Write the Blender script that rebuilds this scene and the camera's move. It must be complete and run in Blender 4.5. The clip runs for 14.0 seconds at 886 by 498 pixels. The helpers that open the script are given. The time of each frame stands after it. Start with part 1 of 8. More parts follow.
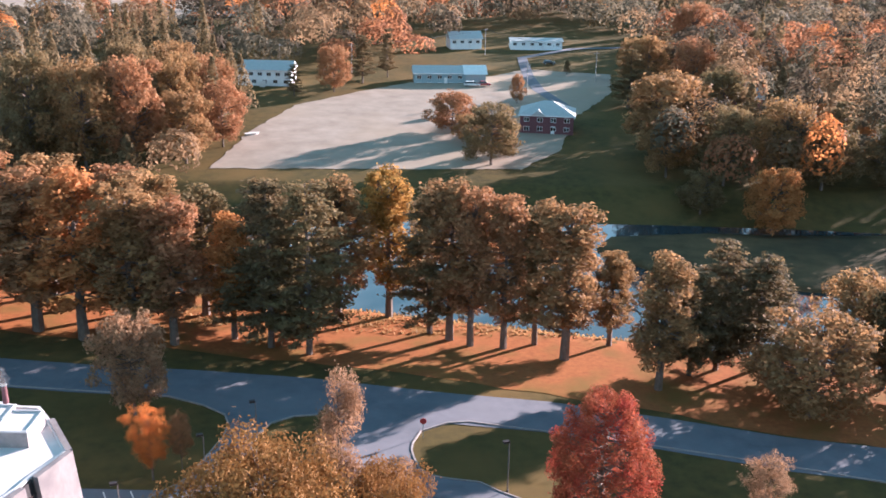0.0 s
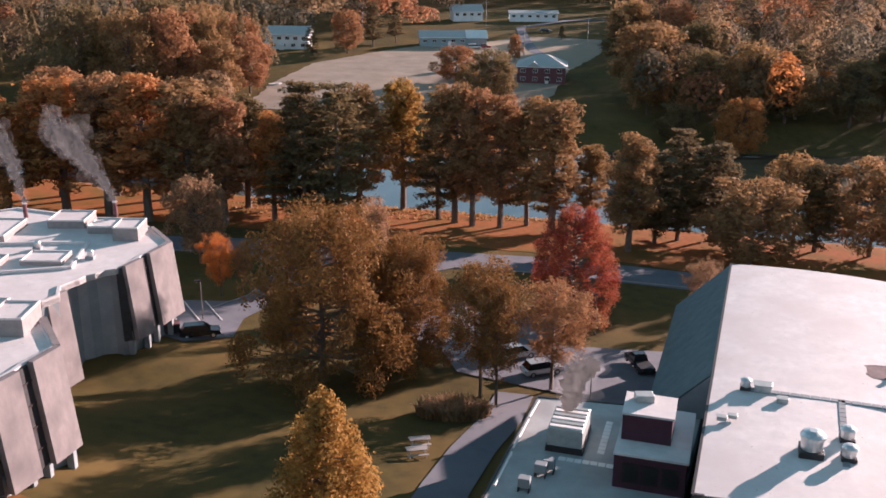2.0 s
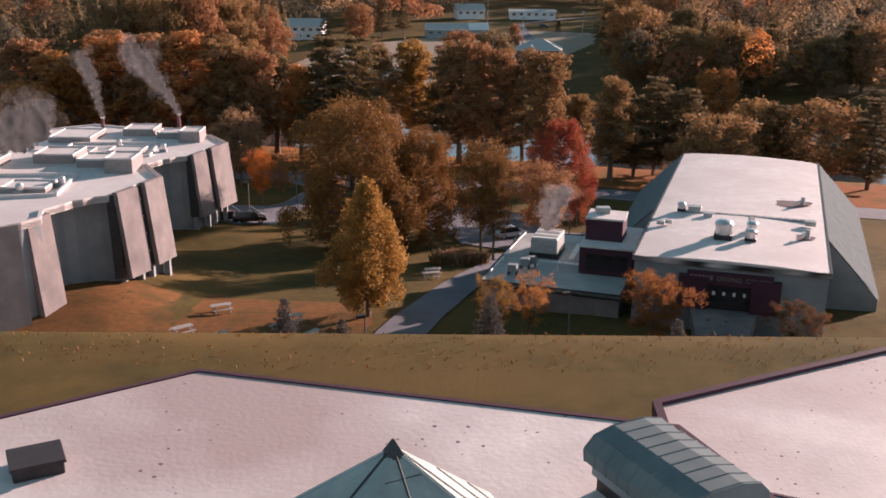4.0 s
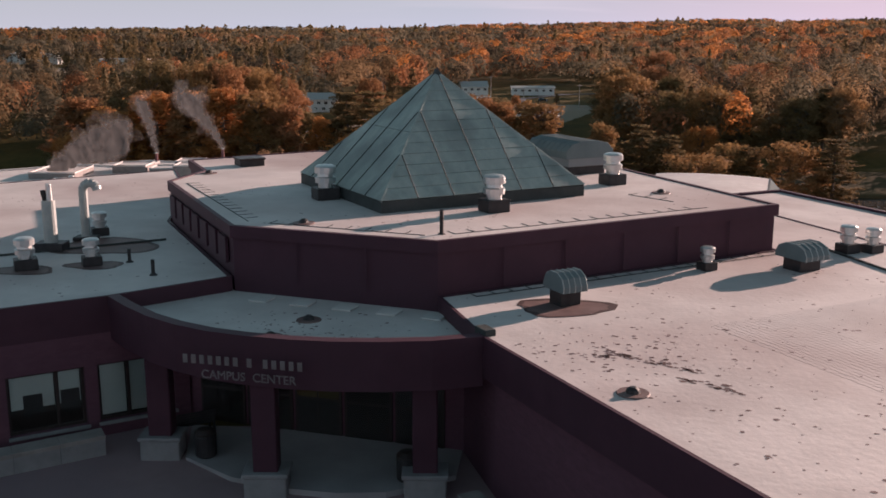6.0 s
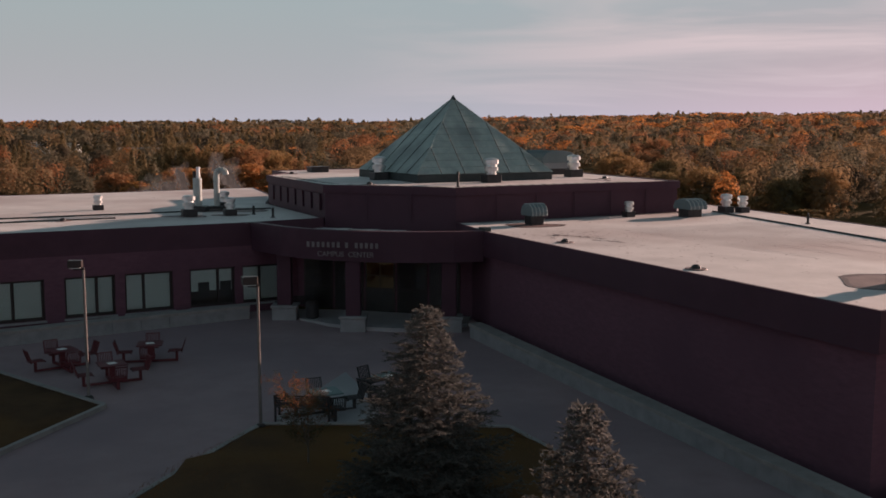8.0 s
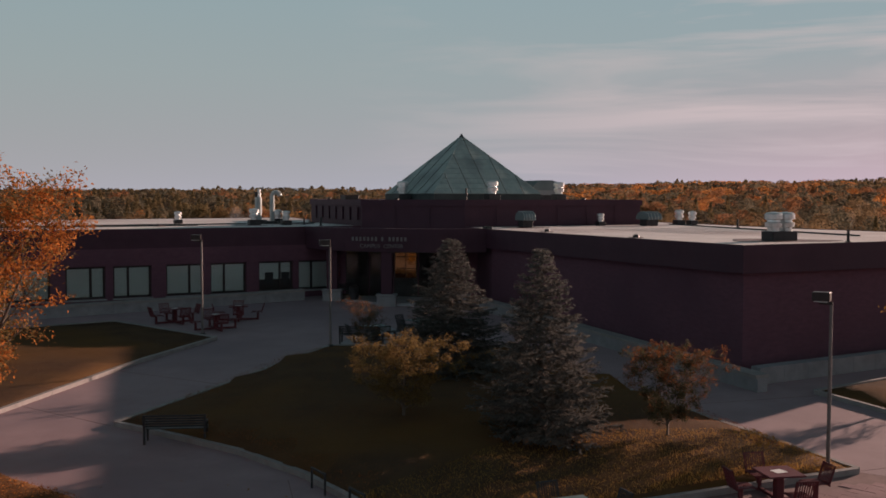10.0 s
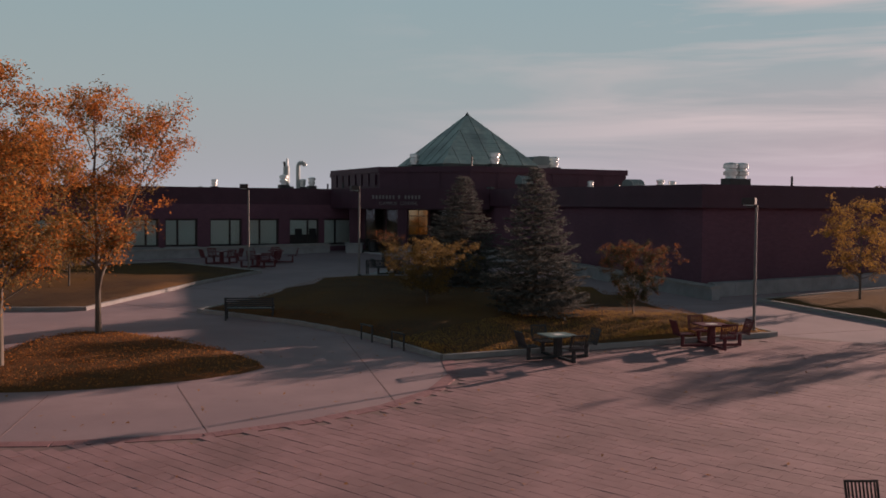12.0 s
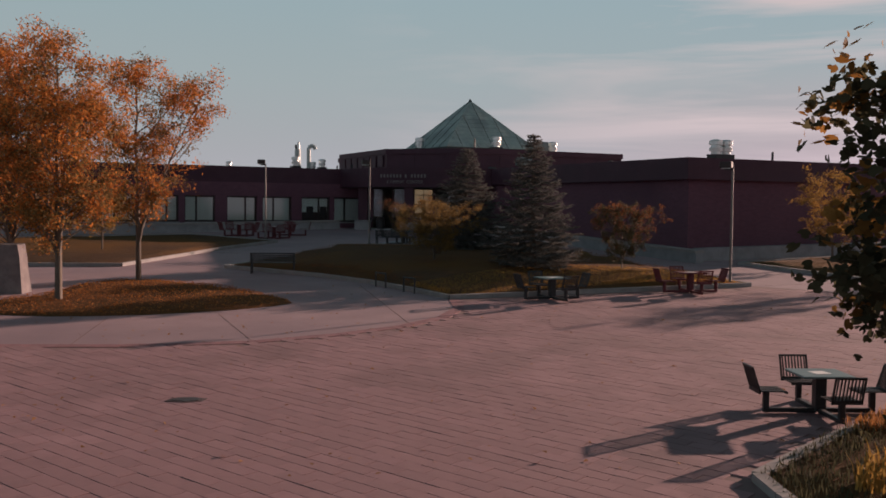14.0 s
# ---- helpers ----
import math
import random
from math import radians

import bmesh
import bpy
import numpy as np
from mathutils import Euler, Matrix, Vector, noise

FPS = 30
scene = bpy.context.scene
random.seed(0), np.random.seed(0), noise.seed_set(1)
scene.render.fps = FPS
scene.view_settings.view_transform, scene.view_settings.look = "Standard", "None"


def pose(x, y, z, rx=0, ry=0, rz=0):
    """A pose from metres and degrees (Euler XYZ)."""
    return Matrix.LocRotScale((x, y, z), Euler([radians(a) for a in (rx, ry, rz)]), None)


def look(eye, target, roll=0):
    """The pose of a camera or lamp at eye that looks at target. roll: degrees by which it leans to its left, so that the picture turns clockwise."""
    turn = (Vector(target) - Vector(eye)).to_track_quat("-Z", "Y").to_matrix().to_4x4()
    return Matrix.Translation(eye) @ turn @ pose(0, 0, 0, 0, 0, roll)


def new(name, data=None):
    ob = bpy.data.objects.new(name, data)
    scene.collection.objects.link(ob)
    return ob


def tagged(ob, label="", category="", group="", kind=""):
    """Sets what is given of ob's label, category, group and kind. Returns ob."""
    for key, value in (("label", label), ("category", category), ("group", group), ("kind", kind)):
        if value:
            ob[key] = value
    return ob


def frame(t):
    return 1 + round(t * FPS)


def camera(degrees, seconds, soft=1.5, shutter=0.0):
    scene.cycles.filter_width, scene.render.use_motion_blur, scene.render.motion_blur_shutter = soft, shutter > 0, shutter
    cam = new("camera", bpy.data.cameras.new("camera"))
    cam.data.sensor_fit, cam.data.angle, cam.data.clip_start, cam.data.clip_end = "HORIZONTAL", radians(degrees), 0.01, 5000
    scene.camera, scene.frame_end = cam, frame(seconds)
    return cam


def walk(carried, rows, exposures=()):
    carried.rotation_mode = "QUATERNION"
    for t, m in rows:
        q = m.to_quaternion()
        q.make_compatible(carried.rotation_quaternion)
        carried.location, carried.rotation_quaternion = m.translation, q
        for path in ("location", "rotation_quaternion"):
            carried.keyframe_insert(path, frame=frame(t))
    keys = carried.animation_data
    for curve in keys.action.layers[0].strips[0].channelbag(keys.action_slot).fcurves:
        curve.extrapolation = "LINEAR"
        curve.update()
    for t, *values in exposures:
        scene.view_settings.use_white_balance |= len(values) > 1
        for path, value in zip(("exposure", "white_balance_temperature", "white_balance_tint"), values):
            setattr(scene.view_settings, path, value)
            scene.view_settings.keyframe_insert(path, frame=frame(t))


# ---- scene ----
# ---- camera ----
cam = camera(48.02, 14.0, soft=1.7)
# seconds, x, y, z, pitch, roll, yaw
ROWS = [
    (0, 3.12, 130.18, 36.19, -18.77, 0.96, -0.65),
    (0.5, 2.91, 122.01, 33.88, -18.75, 0.79, -0.60),
    (1, 2.82, 113.57, 31.66, -18.72, 0.71, -0.54),
    (1.5, 2.71, 105.22, 29.47, -18.69, 0.58, -0.46),
    (2, 2.57, 96.96, 27.24, -18.61, 0.55, -0.41),
    (2.5, 2.46, 88.64, 25.17, -18.57, 0.38, -0.33),
    (3, 2.29, 81.04, 22.90, -18.46, 0.32, -0.27),
    (3.2, 2.08, 78.46, 22.07, -18.40, 0.46, -0.31),
    (5.3, 1.81, 50.97, 13.98, -14.02, 0.20, 0.11),
    (5.5, 1.70, 48.82, 13.56, -13.50, 0.07, 0.13),
    (6, 1.64, 43.48, 12.76, -12.21, 0.01, 0.20),
    (6.5, 1.51, 38.46, 11.96, -10.89, 0.11, 0.24),
    (7, 1.41, 33.68, 11.20, -9.52, 0.14, 0.31),
    (7.5, 1.27, 29.32, 10.48, -8.23, 0.12, 0.40),
    (8, 1.21, 25.36, 9.75, -6.94, 0.04, 0.50),
    (8.2, 1.13, 23.97, 9.53, -6.49, -0.01, 0.49),
    (10.3, 0.55, 10.40, 6.79, -2.68, 0.08, 0.58),
    (10.5, 0.43, 9.47, 6.52, -2.54, 0.14, 0.48),
    (11, 0.35, 7.23, 5.75, -2.43, 0.26, 0.52),
    (11.5, 0.21, 5.28, 5.12, -2.55, 0.30, 0.48),
    (12, 0.16, 3.72, 4.40, -2.54, 0.41, 0.50),
    (12.5, 0.08, 2.45, 3.78, -2.55, 0.53, 0.49),
    (13, 0.05, 1.46, 3.32, -2.54, 0.60, 0.52),
    (13.5, 0.03, 0.65, 3.08, -2.50, 0.61, 0.55),
    (14, 0.00, 0.00, 2.94, -2.52, 0.65, 0.55),
]


def aim(x, y, z, pitch, roll, yaw):
    return Matrix.Translation((x, y, z)) @ pose(0, 0, 0, 90 + pitch, 0, yaw) @ pose(0, 0, 0, 0, 0, roll)


walk(cam, [(r[0], aim(*r[1:])) for r in ROWS],
     exposures=[(0.0, 2.50, 5250, 17), (0.5, 2.30, 5400, 20), (1.0, 2.08, 5650, 23), (1.5, 1.82, 5750, 24), (3.2, 1.50, 6100, 26), (5.3, 1.08, 6400, 28), (6.5, 0.80, 6650, 28), (8.2, 0.57, 6850, 27), (10.5, 0.38, 6850, 25), (14.0, 0.52, 6800, 26)])

# ---- world and sun ----
SUN_AZ = radians(39.0)
SUN_EL = radians(12.9)
world = bpy.data.worlds.new("world")
scene.world = world
world.use_nodes = True
wn, wl = world.node_tree.nodes, world.node_tree.links
wn.clear()


sky_tex = wn.new("ShaderNodeTexSky")
sky_tex.sky_type = "NISHITA"
sky_tex.sun_disc = False
sky_tex.sun_elevation = SUN_EL
sky_tex.sun_rotation = radians(90) - SUN_AZ
sky_tex.air_density, sky_tex.dust_density, sky_tex.ozone_density = 0.03, 0.0, 0.3
coord = wn.new("ShaderNodeTexCoord")
mapn = wn.new("ShaderNodeMapping")
mapn.inputs["Scale"].default_value = (1.0, 1.0, 9.0)
mapn.inputs["Rotation"].default_value = (0.06, 0.05, 0.3)
wl.new(coord.outputs["Generated"], mapn.inputs["Vector"])
cn = wn.new("ShaderNodeTexNoise")
cn.inputs["Scale"].default_value = 2.2
cn.inputs["Detail"].default_value = 5.0
cn.inputs["Roughness"].default_value = 0.56
cn.inputs["Distortion"].default_value = 0.5
wl.new(mapn.outputs["Vector"], cn.inputs["Vector"])
cr = wn.new("ShaderNodeValToRGB")
cr.color_ramp.elements[0].position, cr.color_ramp.elements[0].color = 0.47, (0, 0, 0, 1)
cr.color_ramp.elements[1].position, cr.color_ramp.elements[1].color = 0.65, (0.92, 0.92, 0.92, 1)
wl.new(cn.outputs["Fac"], cr.inputs["Fac"])
sepw = wn.new("ShaderNodeSeparateXYZ")
wl.new(coord.outputs["Generated"], sepw.inputs["Vector"])
# thin high cloud: rosy near the horizon and on the sun's side, grey-teal above, dim overhead
up = wn.new("ShaderNodeValToRGB")
ramp = up.color_ramp
ramp.elements[0].position, ramp.elements[0].color = 0.0, (0.262, 0.268, 0.238, 1)
ramp.elements[1].position, ramp.elements[1].color = 1.0, (0.03, 0.065, 0.075, 1)
for pos, c in ((0.05, (0.245, 0.275, 0.25, 1)), (0.12, (0.222, 0.292, 0.275, 1)), (0.22, (0.19, 0.295, 0.30, 1)), (0.36, (0.155, 0.26, 0.28, 1)), (0.48, (0.085, 0.15, 0.16, 1)), (0.65, (0.045, 0.09, 0.10, 1))):
    el = ramp.elements.new(pos)
    el.color = c
wl.new(sepw.outputs["Z"], up.inputs["Fac"])
side = wn.new("ShaderNodeMapRange")
side.inputs["From Min"].default_value, side.inputs["From Max"].default_value = -0.12, 0.34
wl.new(sepw.outputs["X"], side.inputs["Value"])
band = wn.new("ShaderNodeMix")
band.data_type = "RGBA"
band.inputs[7].default_value = (0.450, 0.400, 0.362, 1)
mulc = wn.new("ShaderNodeMath")
mulc.operation = "MULTIPLY"
wl.new(cr.outputs["Color"], mulc.inputs[0])
wl.new(side.outputs["Result"], mulc.inputs[1])
low = wn.new("ShaderNodeMapRange")
low.inputs["From Min"].default_value, low.inputs["From Max"].default_value = 0.30, 0.50
low.inputs["To Min"].default_value, low.inputs["To Max"].default_value = 1.0, 0.0
wl.new(sepw.outputs["Z"], low.inputs["Value"])
mull = wn.new("ShaderNodeMath")
mull.operation = "MULTIPLY"
wl.new(mulc.outputs[0], mull.inputs[0])
wl.new(low.outputs["Result"], mull.inputs[1])
wl.new(mull.outputs[0], band.inputs[0])
# rose haze along the horizon towards the sun
rose_x, rose_z = wn.new("ShaderNodeMapRange"), wn.new("ShaderNodeMapRange")
rose_x.inputs["From Min"].default_value, rose_x.inputs["From Max"].default_value = 0.02, 0.42
wl.new(sepw.outputs["X"], rose_x.inputs["Value"])
rose_z.inputs["From Min"].default_value, rose_z.inputs["From Max"].default_value = 0.02, 0.15
rose_z.inputs["To Min"].default_value, rose_z.inputs["To Max"].default_value = 0.85, 0.0
wl.new(sepw.outputs["Z"], rose_z.inputs["Value"])
rose_f = wn.new("ShaderNodeMath")
rose_f.operation = "MULTIPLY"
wl.new(rose_x.outputs["Result"], rose_f.inputs[0])
wl.new(rose_z.outputs["Result"], rose_f.inputs[1])
rose = wn.new("ShaderNodeMix")
rose.data_type = "RGBA"
rose.inputs[7].default_value = (0.392, 0.284, 0.248, 1)
wl.new(rose_f.outputs[0], rose.inputs[0])
wl.new(up.outputs["Color"], rose.inputs[6])
wl.new(rose.outputs[2], band.inputs[6])
bg_sky, bg_veil = wn.new("ShaderNodeBackground"), wn.new("ShaderNodeBackground")
wl.new(sky_tex.outputs["Color"], bg_sky.inputs["Color"])
bg_sky.inputs["Strength"].default_value = 0.05
wl.new(band.outputs[2], bg_veil.inputs["Color"])
bg_veil.inputs["Strength"].default_value = 0.95
addw = wn.new("ShaderNodeAddShader")
wl.new(bg_sky.outputs[0], addw.inputs[0])
wl.new(bg_veil.outputs[0], addw.inputs[1])
wout = wn.new("ShaderNodeOutputWorld")
wl.new(addw.outputs[0], wout.inputs["Surface"])

sun = new("sun", bpy.data.lights.new("sun", "SUN"))
sun.data.energy, sun.data.angle, sun.data.color = 5.0, radians(0.6), (1.0, 0.76, 0.60)
SUN_DIR = Vector((math.cos(SUN_AZ) * math.cos(SUN_EL), math.sin(SUN_AZ) * math.cos(SUN_EL), math.sin(SUN_EL)))
sun.matrix_world = look(tuple(SUN_DIR * 300), (0, 0, 0))

# ---- materials ----


def shade(name, a, b, scale=1.0, rough=0.8, metal=0.0, fine=0.0, bump=0.0, c=None, cscale=0.1, specks=None, piece=0.0, through_light=0.0, stretch=(1, 1, 1), spec=0.3):
    """A surface that varies from colour a to b at 'scale' per metre, with a broad stain c, fine grain and bump, and a shift from piece to piece."""
    m = bpy.data.materials.new(name)
    m.use_nodes = True
    nt = m.node_tree
    n, l = nt.nodes, nt.links
    bsdf = n["Principled BSDF"]
    bsdf.inputs["Roughness"].default_value = rough
    bsdf.inputs["Metallic"].default_value = metal
    bsdf.inputs["Specular IOR Level"].default_value = spec
    geo = n.new("ShaderNodeTexCoord")
    mp = n.new("ShaderNodeMapping")
    mp.inputs["Scale"].default_value = stretch
    l.new(geo.outputs["Object"], mp.inputs["Vector"])
    t1 = n.new("ShaderNodeTexNoise")
    t1.inputs["Scale"].default_value = scale
    t1.inputs["Detail"].default_value = 6
    t1.inputs["Roughness"].default_value = 0.62
    l.new(mp.outputs["Vector"], t1.inputs["Vector"])
    r1 = n.new("ShaderNodeMapRange")
    r1.inputs["From Min"].default_value, r1.inputs["From Max"].default_value = 0.3, 0.7
    l.new(t1.outputs["Fac"], r1.inputs["Value"])
    mix = n.new("ShaderNodeMix")
    mix.data_type = "RGBA"
    mix.inputs[6].default_value, mix.inputs[7].default_value = (*a, 1), (*b, 1)
    l.new(r1.outputs["Result"], mix.inputs[0])
    col = mix.outputs[2]
    if c:
        t2 = n.new("ShaderNodeTexNoise")
        t2.inputs["Scale"].default_value = cscale
        t2.inputs["Detail"].default_value = 4
        l.new(geo.outputs["Object"], t2.inputs["Vector"])
        r2 = n.new("ShaderNodeMapRange")
        r2.inputs["From Min"].default_value, r2.inputs["From Max"].default_value = 0.45, 0.7
        l.new(t2.outputs["Fac"], r2.inputs["Value"])
        mx = n.new("ShaderNodeMix")
        mx.data_type = "RGBA"
        l.new(r2.outputs["Result"], mx.inputs[0])
        l.new(col, mx.inputs[6])
        mx.inputs[7].default_value = (*c, 1)
        col = mx.outputs[2]
    if specks:
        vo = n.new("ShaderNodeTexVoronoi")
        vo.inputs["Scale"].default_value = specks[0]
        l.new(geo.outputs["Object"], vo.inputs["Vector"])
        t4 = n.new("ShaderNodeTexNoise")
        t4.inputs["Scale"].default_value = 0.35
        l.new(geo.outputs["Object"], t4.inputs["Vector"])
        th = n.new("ShaderNodeMapRange")
        th.inputs["From Min"].default_value, th.inputs["From Max"].default_value = 0.42, 0.75
        th.inputs["To Max"].default_value = specks[1]
        l.new(t4.outputs["Fac"], th.inputs["Value"])
        lt = n.new("ShaderNodeMath")
        lt.operation = "LESS_THAN"
        l.new(vo.outputs["Distance"], lt.inputs[0])
        l.new(th.outputs["Result"], lt.inputs[1])
        mk = n.new("ShaderNodeMix")
        mk.data_type = "RGBA"
        l.new(lt.outputs[0], mk.inputs[0])
        l.new(col, mk.inputs[6])
        mk.inputs[7].default_value = (*specks[2], 1)
        col = mk.outputs[2]
    if piece:
        info = n.new("ShaderNodeObjectInfo")
        isl = n.new("ShaderNodeNewGeometry")
        ad = n.new("ShaderNodeMath")
        ad.operation = "ADD"
        l.new(info.outputs["Random"], ad.inputs[0])
        l.new(isl.outputs["Random Per Island"], ad.inputs[1])
        fr = n.new("ShaderNodeMath")
        fr.operation = "FRACT"
        l.new(ad.outputs[0], fr.inputs[0])
        mr = n.new("ShaderNodeMapRange")
        mr.inputs["To Min"].default_value, mr.inputs["To Max"].default_value = 1 - piece, 1 + piece
        l.new(fr.outputs[0], mr.inputs["Value"])
        hs = n.new("ShaderNodeHueSaturation")
        l.new(mr.outputs["Result"], hs.inputs["Value"])
        mh = n.new("ShaderNodeMapRange")
        mh.inputs["To Min"].default_value, mh.inputs["To Max"].default_value = 0.5 - piece * 0.02, 0.5 + piece * 0.03
        l.new(info.outputs["Random"], mh.inputs["Value"])
        l.new(mh.outputs["Result"], hs.inputs["Hue"])
        l.new(col, hs.inputs["Color"])
        col = hs.outputs["Color"]
    l.new(col, bsdf.inputs["Base Color"])
    if bump:
        t3 = n.new("ShaderNodeTexNoise")
        t3.inputs["Scale"].default_value = fine or scale * 12
        t3.inputs["Detail"].default_value = 3
        l.new(mp.outputs["Vector"], t3.inputs["Vector"])
        bp = n.new("ShaderNodeBump")
        bp.inputs["Strength"].default_value = bump
        bp.inputs["Distance"].default_value = 0.02
        l.new(t3.outputs["Fac"], bp.inputs["Height"])
        l.new(bp.outputs["Normal"], bsdf.inputs["Normal"])
    if through_light:
        tr = n.new("ShaderNodeBsdfTranslucent")
        l.new(col, tr.inputs["Color"])
        ms = n.new("ShaderNodeMixShader")
        ms.inputs[0].default_value = through_light
        l.new(bsdf.outputs[0], ms.inputs[1])
        l.new(tr.outputs[0], ms.inputs[2])
        l.new(ms.outputs[0], n["Material Output"].inputs["Surface"])
    return m


def leaf(name, a, b, vary=0.15, through_light=0.42):
    return shade(name, a, b, scale=0.35, rough=0.75, piece=vary, through_light=through_light, spec=0.1)


M = {}
M["grass"] = shade("grass", (0.062, 0.050, 0.022), (0.110, 0.080, 0.028), 0.5, 0.95, fine=30, bump=0.9, c=(0.135, 0.087, 0.032), cscale=0.06, spec=0.05)
M["lawn"] = shade("lawn", (0.072, 0.040, 0.026), (0.112, 0.062, 0.034), 0.9, 0.95, fine=40, bump=0.9, c=(0.16, 0.075, 0.022), cscale=0.12, spec=0.05)
M["leafy"] = shade("leaf_litter", (0.23, 0.085, 0.032), (0.33, 0.125, 0.045), 1.2, 0.95, fine=25, bump=0.9, c=(0.17, 0.10, 0.03), cscale=0.15, spec=0.05)
M["field"] = shade("frosted_field", (0.25, 0.205, 0.165), (0.36, 0.30, 0.245), 0.15, 0.95, fine=8, bump=0.6, c=(0.34, 0.27, 0.20), cscale=0.02, spec=0.05)
M["isle"] = shade("leaf_strewn_turf", (0.10, 0.05, 0.024), (0.18, 0.08, 0.035), 2.5, 0.95, fine=25, bump=0.9, c=(0.075, 0.045, 0.022), cscale=0.4, spec=0.05)
M["litter"] = shade("dull_leaf_litter", (0.13, 0.066, 0.028), (0.22, 0.10, 0.04), 1.5, 0.95, fine=25, bump=0.9, c=(0.09, 0.06, 0.026), cscale=0.2, spec=0.05)
M["asphalt"] = shade("asphalt", (0.105, 0.11, 0.13), (0.155, 0.155, 0.18), 0.4, 0.85, fine=20, bump=0.3, c=(0.15, 0.15, 0.17), cscale=0.08)
M["concrete"] = shade("concrete", (0.282, 0.186, 0.200), (0.350, 0.236, 0.246), 0.7, 0.85, fine=30, bump=0.25, c=(0.240, 0.164, 0.182), cscale=0.15, specks=(1.6, 0.035, (0.10, 0.07, 0.075)))
M["paver"] = shade("paver", (0.258, 0.140, 0.147), (0.335, 0.188, 0.195), 1.0, 0.85, fine=40, bump=0.3, c=(0.215, 0.122, 0.126), cscale=0.35, piece=0.07)
M["joint"] = shade("joint_sand", (0.19, 0.115, 0.112), (0.25, 0.15, 0.145), 3, 0.95)
M["edge_brick"] = shade("edge_brick", (0.225, 0.105, 0.115), (0.30, 0.145, 0.155), 1.5, 0.85, fine=40, bump=0.3, piece=0.10)
M["slab"] = shade("pale_slab", (0.30, 0.275, 0.285), (0.37, 0.34, 0.35), 0.9, 0.8, fine=30, bump=0.25, c=(0.265, 0.24, 0.25), cscale=0.4)
M["kerb"] = shade("kerb_stone", (0.22, 0.195, 0.19), (0.31, 0.275, 0.265), 2, 0.8, fine=40, bump=0.3)
M["membrane"] = shade("roof_membrane", (0.54, 0.51, 0.50), (0.67, 0.63, 0.615), 0.9, 0.7, fine=5, bump=0.35, c=(0.54, 0.49, 0.48), cscale=0.16, specks=(2.3, 0.15, (0.24, 0.19, 0.19)))
M["old_membrane"] = shade("weathered_roof_membrane", (0.50, 0.455, 0.445), (0.66, 0.605, 0.59), 0.45, 0.68, fine=6, bump=0.45, c=(0.40, 0.315, 0.305), cscale=0.11, specks=(2.6, 0.20, (0.15, 0.10, 0.105)))
M["grey_membrane"] = shade("grey_roof_membrane", (0.32, 0.325, 0.32), (0.43, 0.435, 0.43), 0.5, 0.7, fine=6, bump=0.35, c=(0.27, 0.265, 0.26), cscale=0.2, specks=(1.8, 0.14, (0.12, 0.11, 0.11)))
M["ring"] = shade("silt_rim", (0.055, 0.03, 0.03), (0.085, 0.05, 0.048), 2.0, 0.6)
M["stain"] = shade("roof_stain", (0.12, 0.07, 0.07), (0.20, 0.13, 0.12), 1.2, 0.6)
M["brick"] = shade("dark_brick", (0.115, 0.047, 0.068), (0.155, 0.065, 0.090), 3.0, 0.85, fine=18, bump=0.4, c=(0.102, 0.043, 0.064), cscale=0.2, stretch=(1, 1, 3))
M["fascia"] = shade("fascia_metal", (0.058, 0.021, 0.034), (0.078, 0.030, 0.046), 1.0, 0.6, c=(0.064, 0.026, 0.040), cscale=0.3, spec=0.25)
M["stone"] = shade("bench_stone", (0.20, 0.19, 0.20), (0.29, 0.275, 0.285), 1.5, 0.8, fine=30, bump=0.3)
M["verdigris"] = shade("weathered_copper", (0.255, 0.315, 0.30), (0.375, 0.43, 0.405), 2.4, 0.62, metal=0.12, fine=25, bump=0.4, c=(0.205, 0.24, 0.232), cscale=0.55, piece=0.055, stretch=(1, 1, 0.28))
M["seam"] = shade("dark_seam", (0.03, 0.036, 0.036), (0.055, 0.062, 0.062), 2, 0.7)
M["steel"] = shade("galvanised_steel", (0.55, 0.55, 0.55), (0.70, 0.70, 0.69), 3, 0.35, metal=0.8, fine=30, bump=0.1)
M["duct"] = shade("painted_duct", (0.30, 0.33, 0.33), (0.42, 0.44, 0.43), 2, 0.5, metal=0.3)
M["dark"] = shade("dark_metal", (0.02, 0.018, 0.02), (0.045, 0.04, 0.042), 3, 0.5)
M["bronze"] = shade("bronze_paint", (0.035, 0.025, 0.025), (0.055, 0.04, 0.038), 3, 0.45, metal=0.2)
M["maroon"] = shade("maroon_paint", (0.10, 0.018, 0.025), (0.14, 0.03, 0.035), 2, 0.5)
M["greenpaint"] = shade("green_paint", (0.10, 0.15, 0.15), (0.16, 0.22, 0.22), 2, 0.4)
M["white"] = shade("white_paint", (0.70, 0.68, 0.66), (0.80, 0.78, 0.76), 1, 0.6, fine=20, bump=0.1)
M["panel"] = shade("concrete_panel", (0.18, 0.158, 0.156), (0.25, 0.218, 0.214), 1.2, 0.85, fine=10, bump=0.5, c=(0.145, 0.128, 0.13), cscale=0.35, stretch=(1, 1, 0.5))
M["panel_grey"] = shade("grey_panel", (0.21, 0.235, 0.25), (0.28, 0.30, 0.315), 0.8, 0.8, fine=10, bump=0.2, c=(0.20, 0.215, 0.23), cscale=0.25)
M["corrugated"] = shade("corrugated_steel", (0.12, 0.155, 0.165), (0.17, 0.205, 0.212), 0.8, 0.9, spec=0.05)
